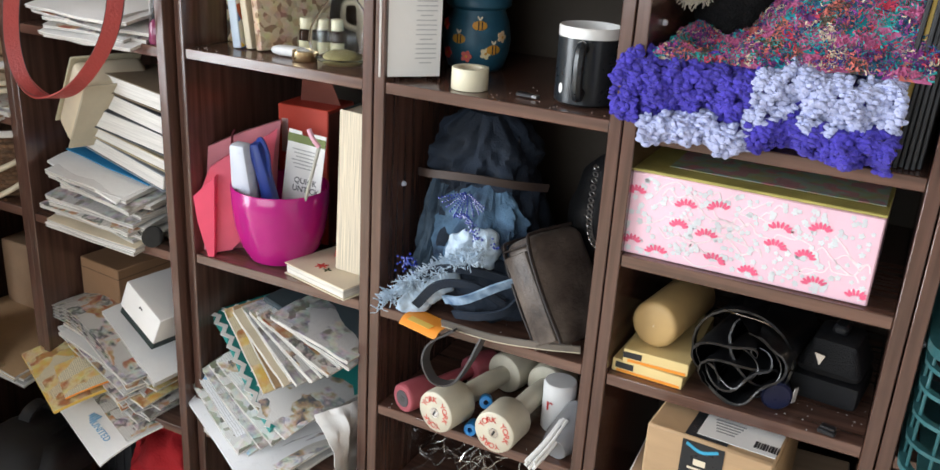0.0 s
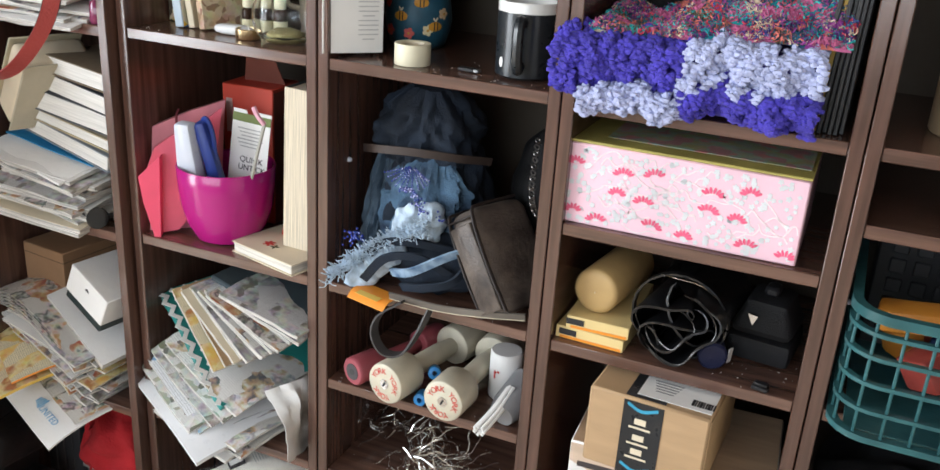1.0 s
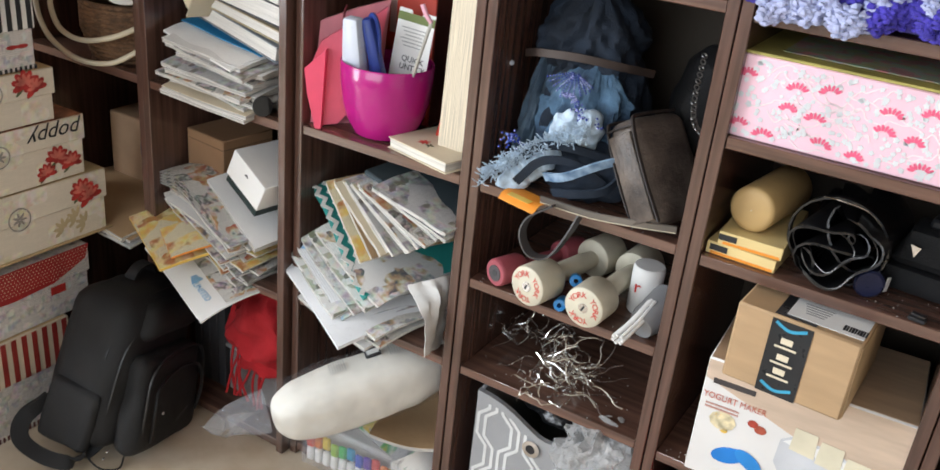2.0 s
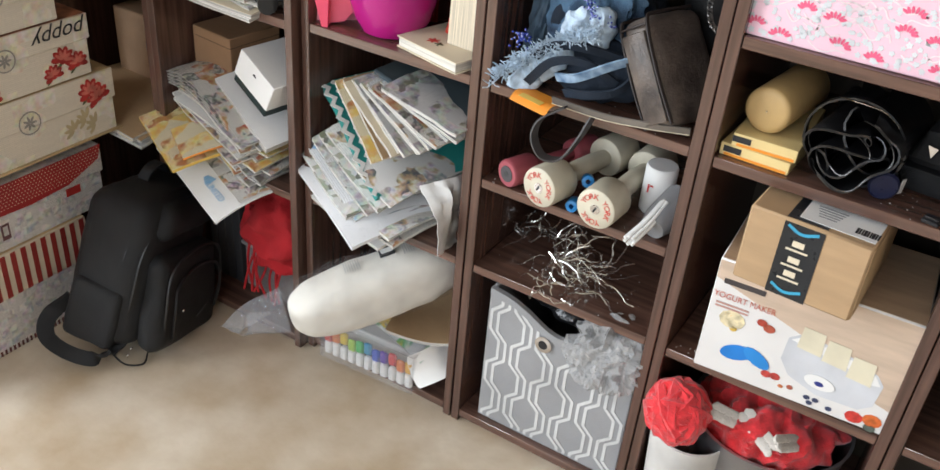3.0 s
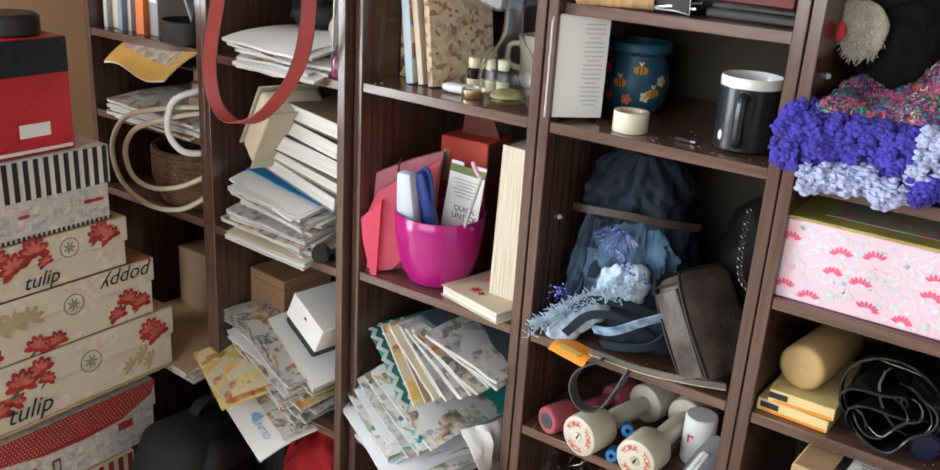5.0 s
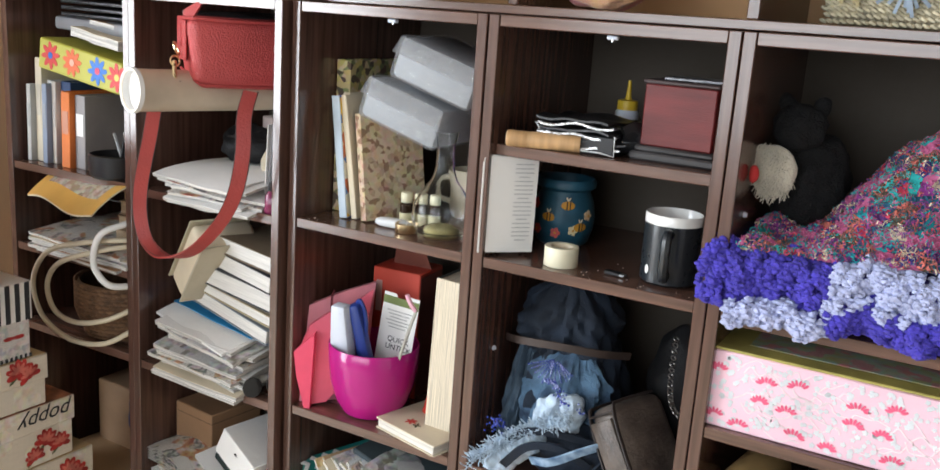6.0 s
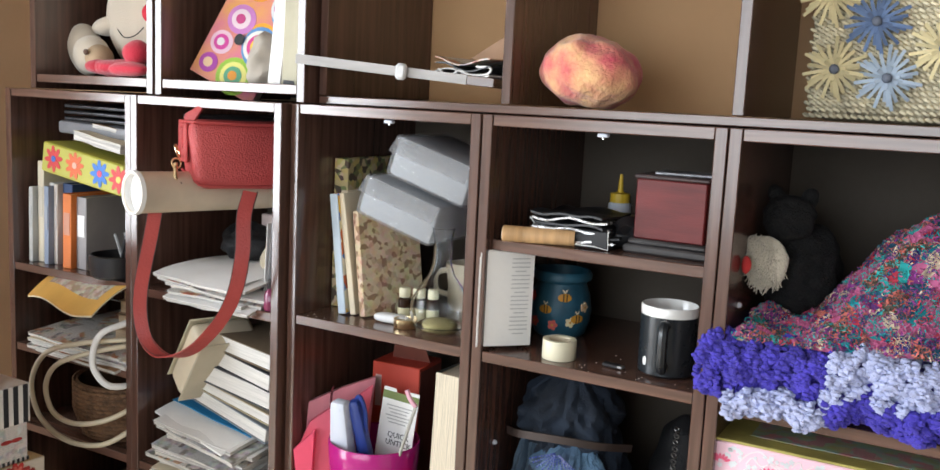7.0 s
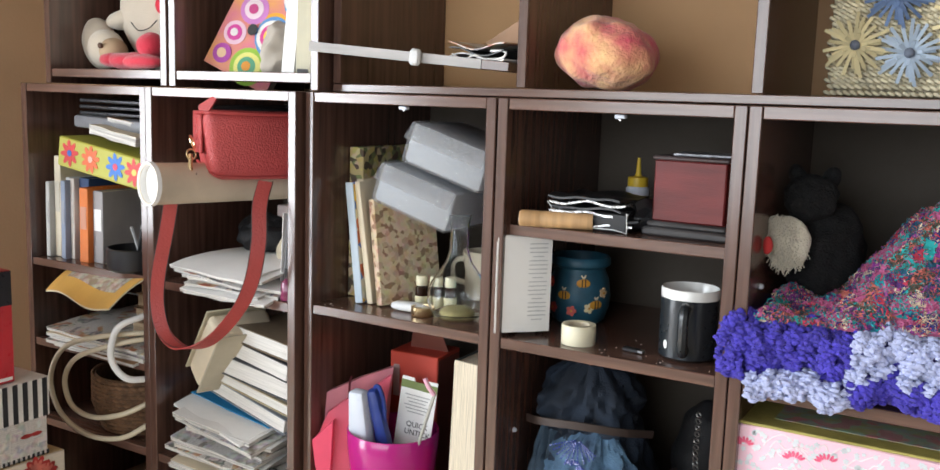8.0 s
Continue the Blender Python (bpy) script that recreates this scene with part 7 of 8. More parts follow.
part("clasp", tube([(-0.018, 0.03, 0.045), (-0.02, 0.02, 0.028), (-0.02, 0.015, 0.012)], 0.0038, 8), BRASS, _hb, "pale gold swivel clasp")
_edge = M("dark_strap_edge", (0.05, 0.03, 0.03), 0.5)
_turn = pose(-0.575, -0.05, 1.283, 0, 0, 57).inverted()
_line = [_turn @ p for p in smooth([(-0.6, -0.06, 1.295), (-0.627, -0.07, 1.27), (-0.65, -0.07, 1.19), (-0.672, -0.072, 1.1), (-0.674, -0.072, 1.04), (-0.655, -0.072, 0.995), (-0.61, -0.072, 0.978), (-0.545, -0.072, 1.0), (-0.48, -0.072, 1.06), (-0.445, -0.07, 1.12), (-0.432, -0.066, 1.19), (-0.44, -0.055, 1.25), (-0.45, -0.03, 1.29)], 8)]
_sd = _turn.to_3x3() @ Vector((0.75, 0.66, 0))
part("strap", tube(_line, 0.0115, flat=0.0016, side=_sd), M("red_brown_strap_leather", (0.36, 0.05, 0.045), 0.42, var=0.15, bump=0.3, bscale=220), _hb, "long red leather strap hanging in a loop")
_off = _sd * 0.0117
part("strap_edge", tube([p - _off for p in _line], 0.0017, 5), _edge, _hb)
part("strap_edge", tube([p + _off for p in _line], 0.0017, 5), _edge, _hb)
_rl = thing("paper_tube", (-0.64, -0.118, 1.277), "white cardboard tube poking out of a shelf", "tube", (-91, 0, -14))
part("tube_wall", lathe([(0.0335, 0.0), (0.0385, -0.001), (0.039, 0.004), (0.037, 0.008), (0.036, 0.28), (0.033, 0.28), (0.0335, 0.0)], 36), M("cream_tube_card", (0.68, 0.58, 0.45), 0.6), _rl)
part("end_cap", lathe([(0, 0.012), (0.0325, 0.011), (0.0335, 0.001), (0.0385, -0.002), (0.0392, 0.006)], 36), WHITE, _rl, "white plastic end cap")
# B: shelf of magazines behind the strap
rnd = random.Random(77)
z = 1.0805
for _k3 in range(9):
    magazine((-0.56 + rnd.uniform(-0.02, 0.02), 0.1 + rnd.uniform(-0.02, 0.02), z), 0.21, 0.25, 0.0045, WHITE if _k3 % 3 else PR[0], (0, 0.5, rnd.uniform(-9, 9)), "white magazine in a low pile on a shelf", 0.015, 0.0, "low magazine pile", 100 + _k3)
    z += 0.0056
solo("wooden_box", box(0.12, 0.12, 0.085, (0, 0, 0.0425), 0.003), M("dusty_pink_card", (0.5, 0.4, 0.38), 0.6), "pale pink carton at the back of a shelf", "box", (-0.55, 0.235, 1.135))
_c = thing("ceramic_cup", (-0.502, 0.09, 1.133), "beige ceramic cup lying on magazines", "cup", (-70, 20, 30))
part("cup", lathe([(0, 0), (0.022, 0.002), (0.032, 0.02), (0.034, 0.06), (0.031, 0.061), (0.029, 0.02), (0, 0.008)], 28, (0, 0, 0)), M("beige_glaze", (0.6, 0.52, 0.38), 0.3), _c)
solo("dark_cloth", blob(0.05, 0.04, 0.03, (0, 0, 0.03), 0.4, 25, 4, 3, 0.0, 1), BLACKCLOTH, "dark crumpled cloth on magazines", "cloth", (-0.62, 0.15, 1.132))
for _k3 in range(5):
    _f = solo("plastic_sleeve", box(0.003, 0.2, 0.15, (0, 0, 0.075), 0.001), film_plastic("frosted_sleeve", clear=0.25) if _k3 % 2 else WHITE, "white plastic document sleeve standing upright", "sleeve", (-0.452 + 0.008 * _k3, 0.12, 1.0805), (0, 3 + _k3, -6), "document sleeves")
_p = thing("perfume_bottle", (-0.425, 0.0, 1.0805), "small dark magenta glass bottle on a shelf", "bottle")
part("bottle", lathe([(0, 0), (0.012, 0), (0.014, 0.004), (0.012, 0.03), (0.005, 0.04), (0, 0.041)], 16), M("magenta_glass", (0.2, 0.02, 0.08), 0.15, coat=0.5), _p)
part("cap", lathe([(0.006, 0.038), (0.007, 0.04), (0.006, 0.055), (0, 0.056)], 14), BLACK, _p)
# B: the book pile
z = 0.7305
rnd = random.Random(31)
for _k3 in range(12):
    magazine((-0.565 + rnd.uniform(-0.012, 0.012), 0.11 + rnd.uniform(-0.02, 0.02), z), 0.225 + rnd.uniform(-0.015, 0.02), 0.27, 0.0068, PR[(5, 6, 3, 5, 0, 5, 3, 0, 4, 5, 3, 5)[_k3]], (0, 1.5, rnd.uniform(-7, 7) - 4), "magazine with pale page edges in a tall pile", 0.012, 0.0, "book and magazine pile", 200 + _k3)
    z += 0.0085
_b = thing("paper_pack", (-0.58, 0.095, z + 0.004), "white and blue printed paper pack sliding off a pile", "paper", (3, 4, -14), "book and magazine pile")
part("paper", sheet(0.24, 0.24, 0.004, lambda u, v: -0.12 * max(0, 0.35 - v) ** 2, 10, 10), WHITE, _b)
part("blue_wrap", sheet(0.24, 0.075, 0.0016, lambda u, v: 0.0046 + 0.001 * math.sin(9 * u), 12, 4, (0, -0.035, 0), (0, 0, 6)), M("cyan_wrapper", (0.04, 0.3, 0.6), 0.35, var=0.2), _b)
part("wrap_label", box(0.1, 0.03, 0.0006, (0.05, -0.033, 0.0082), 0), WHITE, _b)
z += 0.014
for _k3, (_t0, _c) in enumerate(((0.03, (0.25, 0.28, 0.32)), (0.022, (0.5, 0.42, 0.28)), (0.038, (0.1, 0.1, 0.11)), (0.034, (0.04, 0.04, 0.05)), (0.032, (0.2, 0.15, 0.1)))):
    book((-0.535 + 0.014 * _k3, 0.115 - 0.004 * _k3, z), 0.235 - 0.02 * _k3, 0.2, _t0, M("book_cloth", _c, 0.6), "thick book lying on a pile, page edges outwards", (0, 9 - 0.8 * _k3, -8 + 3 * (_k3 % 3)), edge_pages("white_page_edges", (0.82, 0.8, 0.76), 0.7), "book and magazine pile")
    z += _t0 + 0.0012
_o = thing("book", (-0.662, 0.03, 0.9), "open pale hardback leaning against a book pile", "book", (0, 38, -20))
part("page_block", box(0.06, 0.12, 0.155, (0.012, 0.03, 0.08), 0.012, seg=3), CREAM, _o)
part("cover", box(0.004, 0.125, 0.165, (-0.02, 0.03, 0.08), 0.002), M("pale_yellow_cloth", (0.55, 0.5, 0.36), 0.7), _o)
part("cover", box(0.004, 0.125, 0.165, (0.044, 0.03, 0.08), 0.002), M("pale_yellow_cloth", (0.5, 0.45, 0.34), 0.7), _o)
_g = thing("sunglasses", (-0.435, 0.0, 0.7305), "dark sunglasses standing at the shelf edge", "sunglasses", (0, 0, 60))
for _s in (-1, 1):
    part("lens", lathe([(0, -0.001), (0.018, -0.001), (0.019, 0.0), (0.018, 0.001), (0, 0.001)], 20, (0.022 * _s, 0, 0.02), (80, 0, 0)), M("dark_lens", (0.02, 0.02, 0.02), 0.08), _g)
    part("temple", tube(smooth([(0.042 * _s, 0, 0.028), (0.044 * _s, 0.05, 0.028), (0.042 * _s, 0.09, 0.014)]), 0.0015, 6), BLACK, _g)
part("bridge", tube([(-0.006, 0, 0.024), (0.006, 0, 0.024)], 0.0015, 6), BLACK, _g)
# B: bottom
solo("red_cloth", blob(0.085, 0.07, 0.1, (0, 0, 0.1), 0.3, 16, 5, 9, 0.001, 0.9), M("red_cloth_wool", (0.42, 0.012, 0.018), 0.9, var=0.3, bump=0.5, bscale=250), "red cloth bundle stuffed in a bottom shelf", "cloth", (-0.49, 0.06, 0.13))
for _k3 in range(10):
    solo("red_yarn_strand", tube(smooth([(0.0, 0, 0.12), (rnd.uniform(-0.02, 0.01), -0.02, 0.07), (rnd.uniform(-0.03, 0.02), -0.03, 0.01)]), 0.0028, 6), M("red_strand_wool", (0.45, 0.015, 0.02), 0.9), "loose red wool strand hanging from a bundle", "yarn", (-0.575 + 0.012 * _k3, 0.03, 0.06), (0, 0, rnd.uniform(-30, 30)), "red wool strands")
_t = thing("plastic_box", (-0.52, 0.16, 0.0305), "clear grey plastic box in a bottom shelf", "storage box")
part("walls", box(0.19, 0.22, 0.11, (0, 0, 0.055), 0.006), M("grey_clear_plastic", (0.3, 0.28, 0.28), 0.25, coat=0.3), _t)
part("lid", box(0.2, 0.23, 0.012, (0, 0, 0.117), 0.004), M("grey_lid_plastic", (0.35, 0.34, 0.34), 0.3), _t)
for _k3 in range(4):
    upright((-0.715 + 0.024 * _k3, 0.05, 0.0305), 0.021, 0.2, 0.27, M("dark_binder", (0.05, 0.05, 0.055), 0.5), "dark grey binder standing in a bottom shelf", (0, 0, 0), None, "dark binders")

# ---- bookcase A ----
ZA = 1.0805
x = -1.108
for _k3, (_t0, _h, _c) in enumerate(((0.012, 0.16, (0.5, 0.5, 0.48)), (0.02, 0.215, (0.62, 0.55, 0.42)), (0.014, 0.17, (0.6, 0.6, 0.6)), (0.014, 0.165, (0.25, 0.3, 0.4)), (0.012, 0.17, (0.55, 0.5, 0.45)), (0.03, 0.172, (0.02, 0.05, 0.14)), (0.026, 0.155, (0.65, 0.17, 0.03)), (0.03, 0.15, (0.3, 0.28, 0.28)))):
    _u0 = upright((x, 0.01 + 0.012 * (_k3 % 3), ZA), _t0, 0.17, _h, M("book_spine_cloth", _c, 0.55), "upright paperback in a row on a shelf", (0, 1, 0), None, "row of upright books")
    part("spine_label", box(_t0 * 0.7, 0.0008, _h * 0.3, (_t0 / 2, -0.0015, _h * 0.6), 0), WHITE if _k3 in (5, 7) else M("spine_print", tuple(min(0.8, 0.15 + q * 0.6) for q in _c), 0.6), _u0)
    x += _t0 + 0.0012
_lm = thing("flower_box", (-0.93, 0.075, 1.262), "lime green box painted with red, orange and blue flowers", "box", (0, 8, 0))
part("body", box(0.245, 0.15, 0.062, (0, 0, 0.031), 0.003), M("lime_card", (0.42, 0.4, 0.06), 0.5, var=0.1), _lm)
for _x, _c, _c2, _n in ((-0.085, (0.55, 0.03, 0.03), (0.02, 0.1, 0.4), 8), (-0.02, (0.65, 0.12, 0.03), (0.7, 0.4, 0.3), 9), (0.055, (0.03, 0.15, 0.5), (0.6, 0.05, 0.1), 8), (0.11, (0.55, 0.03, 0.03), (0.7, 0.5, 0.1), 8)):
    part("painted_flower", flower(_x, 0.032, 0.027, _n, 360, 10, 0.42, axis="y", at=-0.0757), M("petal_paint", _c, 0.5), _lm)
    part("flower_eye", slab(ellipse(_x, 0.032, 0.007, 0.007), 0.0006, None, "y", -0.0763), M("eye_paint", _c2, 0.5), _lm)
magazine((-0.88, 0.09, 1.338), 0.16, 0.17, 0.018, CREAM, (0, 7, -6), "cream paperback on a painted box", 0, 0, "", 301)
magazine((-0.87, 0.12, 1.362), 0.15, 0.16, 0.008, DKRAFT, (0, 9, 8), "brown card folder on a painted box", 0, 0, "", 302)
# Grey case and chrome lips coloured darker for the shade inside this bookcase.
solo("grey_case", box(0.24, 0.2, 0.026, (0, 0, 0), 0.006, seg=2), M("shaded_grey_case", (0.2, 0.2, 0.215), 0.45), "grey flat case under a stack of black trays", "case", (-0.93, 0.14, 1.366), (0, 2, 0))
for _k3 in range(3):
    _t = thing("document_tray", (-0.93, 0.17, 1.381 + 0.013 * _k3), "black document tray with a shiny front lip", "tray", (0, 0.6, 0), "document trays")
    part("tray", box(0.25, 0.22, 0.007, (0, 0, 0.005), 0.001), BLACK, _t)
    part("lip", tube([(-0.12, -0.11, 0.006), (0.12, -0.11, 0.006)], 0.0018, 6), M("shaded_chrome", (0.12, 0.12, 0.13), 0.3, 0.9), _t)
_pc = thing("pen_pot", (-0.845, 0.02, ZA), "black round pen tray with pencils", "pen pot")
part("pot", lathe([(0, 0), (0.045, 0), (0.052, 0.006), (0.054, 0.045), (0.05, 0.047), (0.047, 0.008), (0, 0.008)], 28), BLACK, _pc)
for _k3 in range(4):
    part("pencil", tube([(0.01, 0.01 * _k3, 0.02), (0.03 - 0.045 * (_k3 % 2), -0.005 + 0.012 * _k3, 0.085)], 0.0035, 6), (BLACK, M("grey_pencil", (0.3, 0.3, 0.3), 0.5))[_k3 % 2], _pc)
_mg = thing("magazine", (-0.9, 0.035, ZA), "yellow illustrated magazine drooping over the shelf edge", "magazine", (0, 0, -10))
part("page_block", sheet(0.255, 0.2, 0.003, lambda u, v: -0.16 * max(0, 0.62 - v) ** 2 + 0.012 * math.sin(u * 7) * max(0, 0.6 - v), 14, 14), CREAM, _mg)
_yc = part("cover", sheet(0.256, 0.201, 0.0006, lambda u, v: 0.0034 - 0.16 * max(0, 0.62 - v) ** 2 + 0.012 * math.sin(u * 7) * max(0, 0.6 - v), 14, 14), M("yellow_glossy_cover", (0.7, 0.4, 0.1), 0.35, var=0.15), _mg)
part("picture_panel", sheet(0.19, 0.1, 0.0005, lambda u, v: 0.0044 - 0.16 * max(0, 0.62 - (v * 0.5 + 0.15)) ** 2 + 0.012 * math.sin((u * 0.75 + 0.12) * 7) * max(0, 0.6 - (v * 0.5 + 0.15)), 14, 10, (0, -0.02, 0)), printed("illustration", (0.6, 0.55, 0.42), [(0.55, 0.5, 0.4), (0.2, 0.12, 0.08), (0.6, 0.55, 0.45), (0.35, 0.25, 0.18)], 45, 0.9), _mg)
z = 0.9055
# Some covers picked darker for the same dim interior.
for _k3 in range(5):
    magazine((-0.93 + rnd.uniform(-0.01, 0.01), 0.1, z), 0.29, 0.24, 0.006, (DKRAFT, PR[0], PR[3], PR[6], PR[0])[_k3], (0, 0, rnd.uniform(-5, 5)), "magazine lying flat in a short pile, some covers darkened for shade", 0.01, 0, "short magazine pile", 320 + _k3)
    z += 0.0075
for _k3 in range(4):
    book((-0.815 + 0.004 * _k3, 0.1, 0.944 + 0.03 * _k3), 0.1 - 0.008 * _k3, 0.15, 0.028, M("tan_book_cloth", (0.3, 0.2, 0.12), 0.65), "tan book in a small stack beside a shelf wall", (0, 0, 4 * (_k3 % 2)), edge_pages("tan_page_edges", (0.5, 0.38, 0.25), 0.7), "small tan books")
solo("wire_bracket", tube(smooth([(-0.12, 0, 0), (-0.12, 0, 0.05), (-0.1, 0, 0.062), (0.08, 0, 0.066), (0.09, 0, 0.05)]), 0.0018, 6), BLACK, "thin black bent wire bracket on papers", "bracket", (-0.95, 0.08, 0.944))
WIC = M("brown_wicker", (0.17, 0.09, 0.045), 0.75, var=0.4, scale=60, bump=0.4, isl=0.3)
_bs = thing("wicker_basket", (-0.9, 0.09, 0.7305), "round brown wicker basket on a shelf", "basket")
part("basket_wall", lathe([(0, 0), (0.085, 0), (0.105, 0.05), (0.108, 0.1), (0.1, 0.12), (0.097, 0.118), (0.102, 0.1), (0.1, 0.05), (0.08, 0.008), (0, 0.008)], 36), WIC, _bs)
_wk = Heap()
for _r0 in range(13):
    _z, _rd = 0.006 + 0.0092 * _r0, 0.089 + 0.018 * min(1, _r0 / 6)
    for _i in range(44):
        _a = 2 * math.pi * (_i + 0.5 * (_r0 % 2)) / 44
        blob(0.009, 0.004, 0.0045, (_rd * math.cos(_a), _rd * math.sin(_a), _z), 0, 1, 1, 0, None, 0, (0, 0, math.degrees(_a) + 90), bm=_wk)
tagged(part("wicker_weave", _wk, WIC, _bs), kind="stuff")
CABLE = M("cream_cable", (0.62, 0.54, 0.4), 0.45, var=0.1)
_cb = thing("cable_coil", (0, 0, 0), "cream cable hanging in loose loops over shelves", "cable")
for _pts, _rr in (([(-0.785, 0.05, 0.955), (-0.79, -0.01, 0.965), (-0.86, -0.05, 0.955), (-0.96, -0.06, 0.92), (-1.01, -0.06, 0.85), (-0.985, -0.06, 0.78), (-0.91, -0.055, 0.745), (-0.83, -0.04, 0.748), (-0.785, -0.01, 0.775), (-0.785, 0.05, 0.8)], 0.0052), ([(-0.785, 0.05, 0.94), (-0.79, -0.01, 0.952), (-0.85, -0.055, 0.935), (-0.93, -0.06, 0.9), (-0.965, -0.06, 0.85), (-0.945, -0.06, 0.8), (-0.89, -0.055, 0.785), (-0.82, -0.045, 0.8), (-0.785, -0.01, 0.82), (-0.785, 0.05, 0.84)], 0.0052), ([(-0.785, 0.05, 1.01), (-0.785, -0.01, 1.0), (-0.805, -0.05, 0.985), (-0.825, -0.055, 0.95), (-0.825, -0.055, 0.91), (-0.8, -0.045, 0.88), (-0.785, -0.01, 0.872), (-0.785, 0.05, 0.87)], 0.0065)):
    part("loop", tube(smooth(_pts), _rr, 10), WHITE if _rr > 0.006 else CABLE, _cb)
solo("blue_cloth", blob(0.035, 0.05, 0.13, (0, 0, 0.13), 0.2, 16, 4, 2, 0.001, 0.8), M("blue_nylon", (0.012, 0.02, 0.12), 0.6), "dark blue nylon bag standing in a shelf", "bag", (-0.87, 0.12, 0.4))
solo("cardboard_box", box(0.14, 0.14, 0.16, (0, 0, 0.08), 0.003), M("shaded_cardboard", (0.3, 0.18, 0.1), 0.75), "brown cardboard box deep in a shelf", "box", (-0.99, 0.2, 0.4))
z = 0.3805
for _k3 in range(4):
    magazine((-0.93, 0.1, z), 0.3, 0.3, 0.006, (PR[0], KRAFT, PR[6], KRAFT)[_k3], (0, 1, rnd.uniform(-4, 4) - 3), "old newspaper lying flat in a shelf", 0.015, 0, "old newspapers", 340 + _k3)
    z += 0.0075

# ---- stack of printed boxes ----
SKETCH = printed("sketch_print", (0.66, 0.62, 0.58), [(0.5, 0.48, 0.47), (0.68, 0.64, 0.6), (0.4, 0.38, 0.38), (0.7, 0.66, 0.62)], 70, 0.55, lines=0.35, upright=True)
SCRIPT = printed("script_print", (0.72, 0.64, 0.52), [(0.68, 0.6, 0.48), (0.74, 0.67, 0.56), (0.62, 0.54, 0.42), (0.75, 0.68, 0.57)], 20, 0.3, rough=0.5, lines=0.14, upright=True)
RIM = M("tan_box_rim", (0.5, 0.36, 0.19), 0.6)
TULIP, TULIP2, LEAF, SCROLL = M("tulip_red", (0.42, 0.03, 0.025), 0.5, var=0.5, scale=40), M("tulip_pink", (0.6, 0.16, 0.12), 0.5, var=0.4, scale=40), M("leaf_print", (0.1, 0.12, 0.06), 0.5), M("scroll_print", (0.48, 0.38, 0.22), 0.5)
FX = -0.85


def gift_box(zb, zt, y0, y1, lid, label, body, lidmat, xo=0.0, depth=0.24, over=0.004):
    """A lidded gift box whose printed long face looks along +x; lid is the lid's height."""
    k = thing("gift_box", (FX + xo, (y0 + y1) / 2, zb), label, "gift box", group="stack of gift boxes")
    w, h = y1 - y0, zt - zb
    part("body", box(depth, w - 2 * over, h - 0.002, (-depth / 2 - over, 0, (h - 0.002) / 2), 0.0015), body, k)
    part("lid", box(depth + over, w, lid, (-(depth + over) / 2, 0, h - lid / 2), 0.0015), lidmat, k)
    return k, w, h


def tulip(k, y, z, r, x=0.0006, mat=None):
    a, r = 60 + 900 * y % 60, r * 0.85
    p = part("printed_tulip", slab(ellipse(y, z, r * 0.5, r * 0.42, a, 14), 0.0005, None, "x", x), mat or TULIP, k)
    for n, spread, size, thin, tint in ((7, 215, 1.25, 0.5, mat or TULIP), (5, 150, 0.95, 0.36, TULIP2)):
        for m in range(n):
            b = a - spread / 2 + spread * m / (n - 1)
            e = r * size
            part("petal", slab(ellipse(y + 0.55 * e * math.cos(radians(b)), z + 0.55 * e * math.sin(radians(b)), 0.5 * e, 0.5 * e * thin, b, 9), 0.0005, None, "x", x + (0.0004 if n == 7 else 0.001) + 0.00006 * m), tint, p)
    part("printed_leaf", slab(ellipse(y - r * 0.5, z - r * 0.6, r * 0.6, r * 0.15, 40, 10), 0.0004, None, "x", x), LEAF, k)
    return p


def crest(k, y, z, r, x=0.0006):
    p = part("printed_crest", lathe([(r * 0.88, 0), (r, 0), (r, 0.0004), (r * 0.88, 0.0004), (r * 0.88, 0)], 28, (x, y, z), (0, 90, 0)), M("crest_ink", (0.3, 0.27, 0.24), 0.6), k)
    part("crest_mark", flower(y, z, r * 0.6, 7, 360, 0, 0.35, axis="x", at=x), M("crest_mark_ink", (0.3, 0.27, 0.24), 0.6), p)


def stripes(k, w, z0, z1, n, mat, x, slant=0.0):
    for i in range(n):
        y = -w / 2 + w * (i + 0.5) / n
        part("stripe", slab([(y - w / n / 4, z0), (y + w / n / 4, z0), (y + w / n / 4 + slant, z1), (y - w / n / 4 + slant, z1)], 0.0005, None, "x", x), mat, k)


CURSIVE = 0.35
# 1: striped lid at the bottom
_k, _w, _h = gift_box(0.0, 0.228, -0.56, -0.17, 0.1, "large box with red and cream striped lid, on the floor", SKETCH, M("cream_lid_card", (0.68, 0.58, 0.44), 0.5), 0, 0.3)
stripes(_k, _w, _h - 0.1, _h - 0.002, 17, M("brick_red_print", (0.3, 0.03, 0.025), 0.5), 0.0002)
stripes(_k, _w, 0.0, 0.012, 40, M("dark_trim_print", (0.12, 0.03, 0.025), 0.5), -0.0036)
part("lid_top", box(0.29, _w - 0.01, 0.0008, (-0.15, 0, _h + 0.0006), 0), RIM, _k)
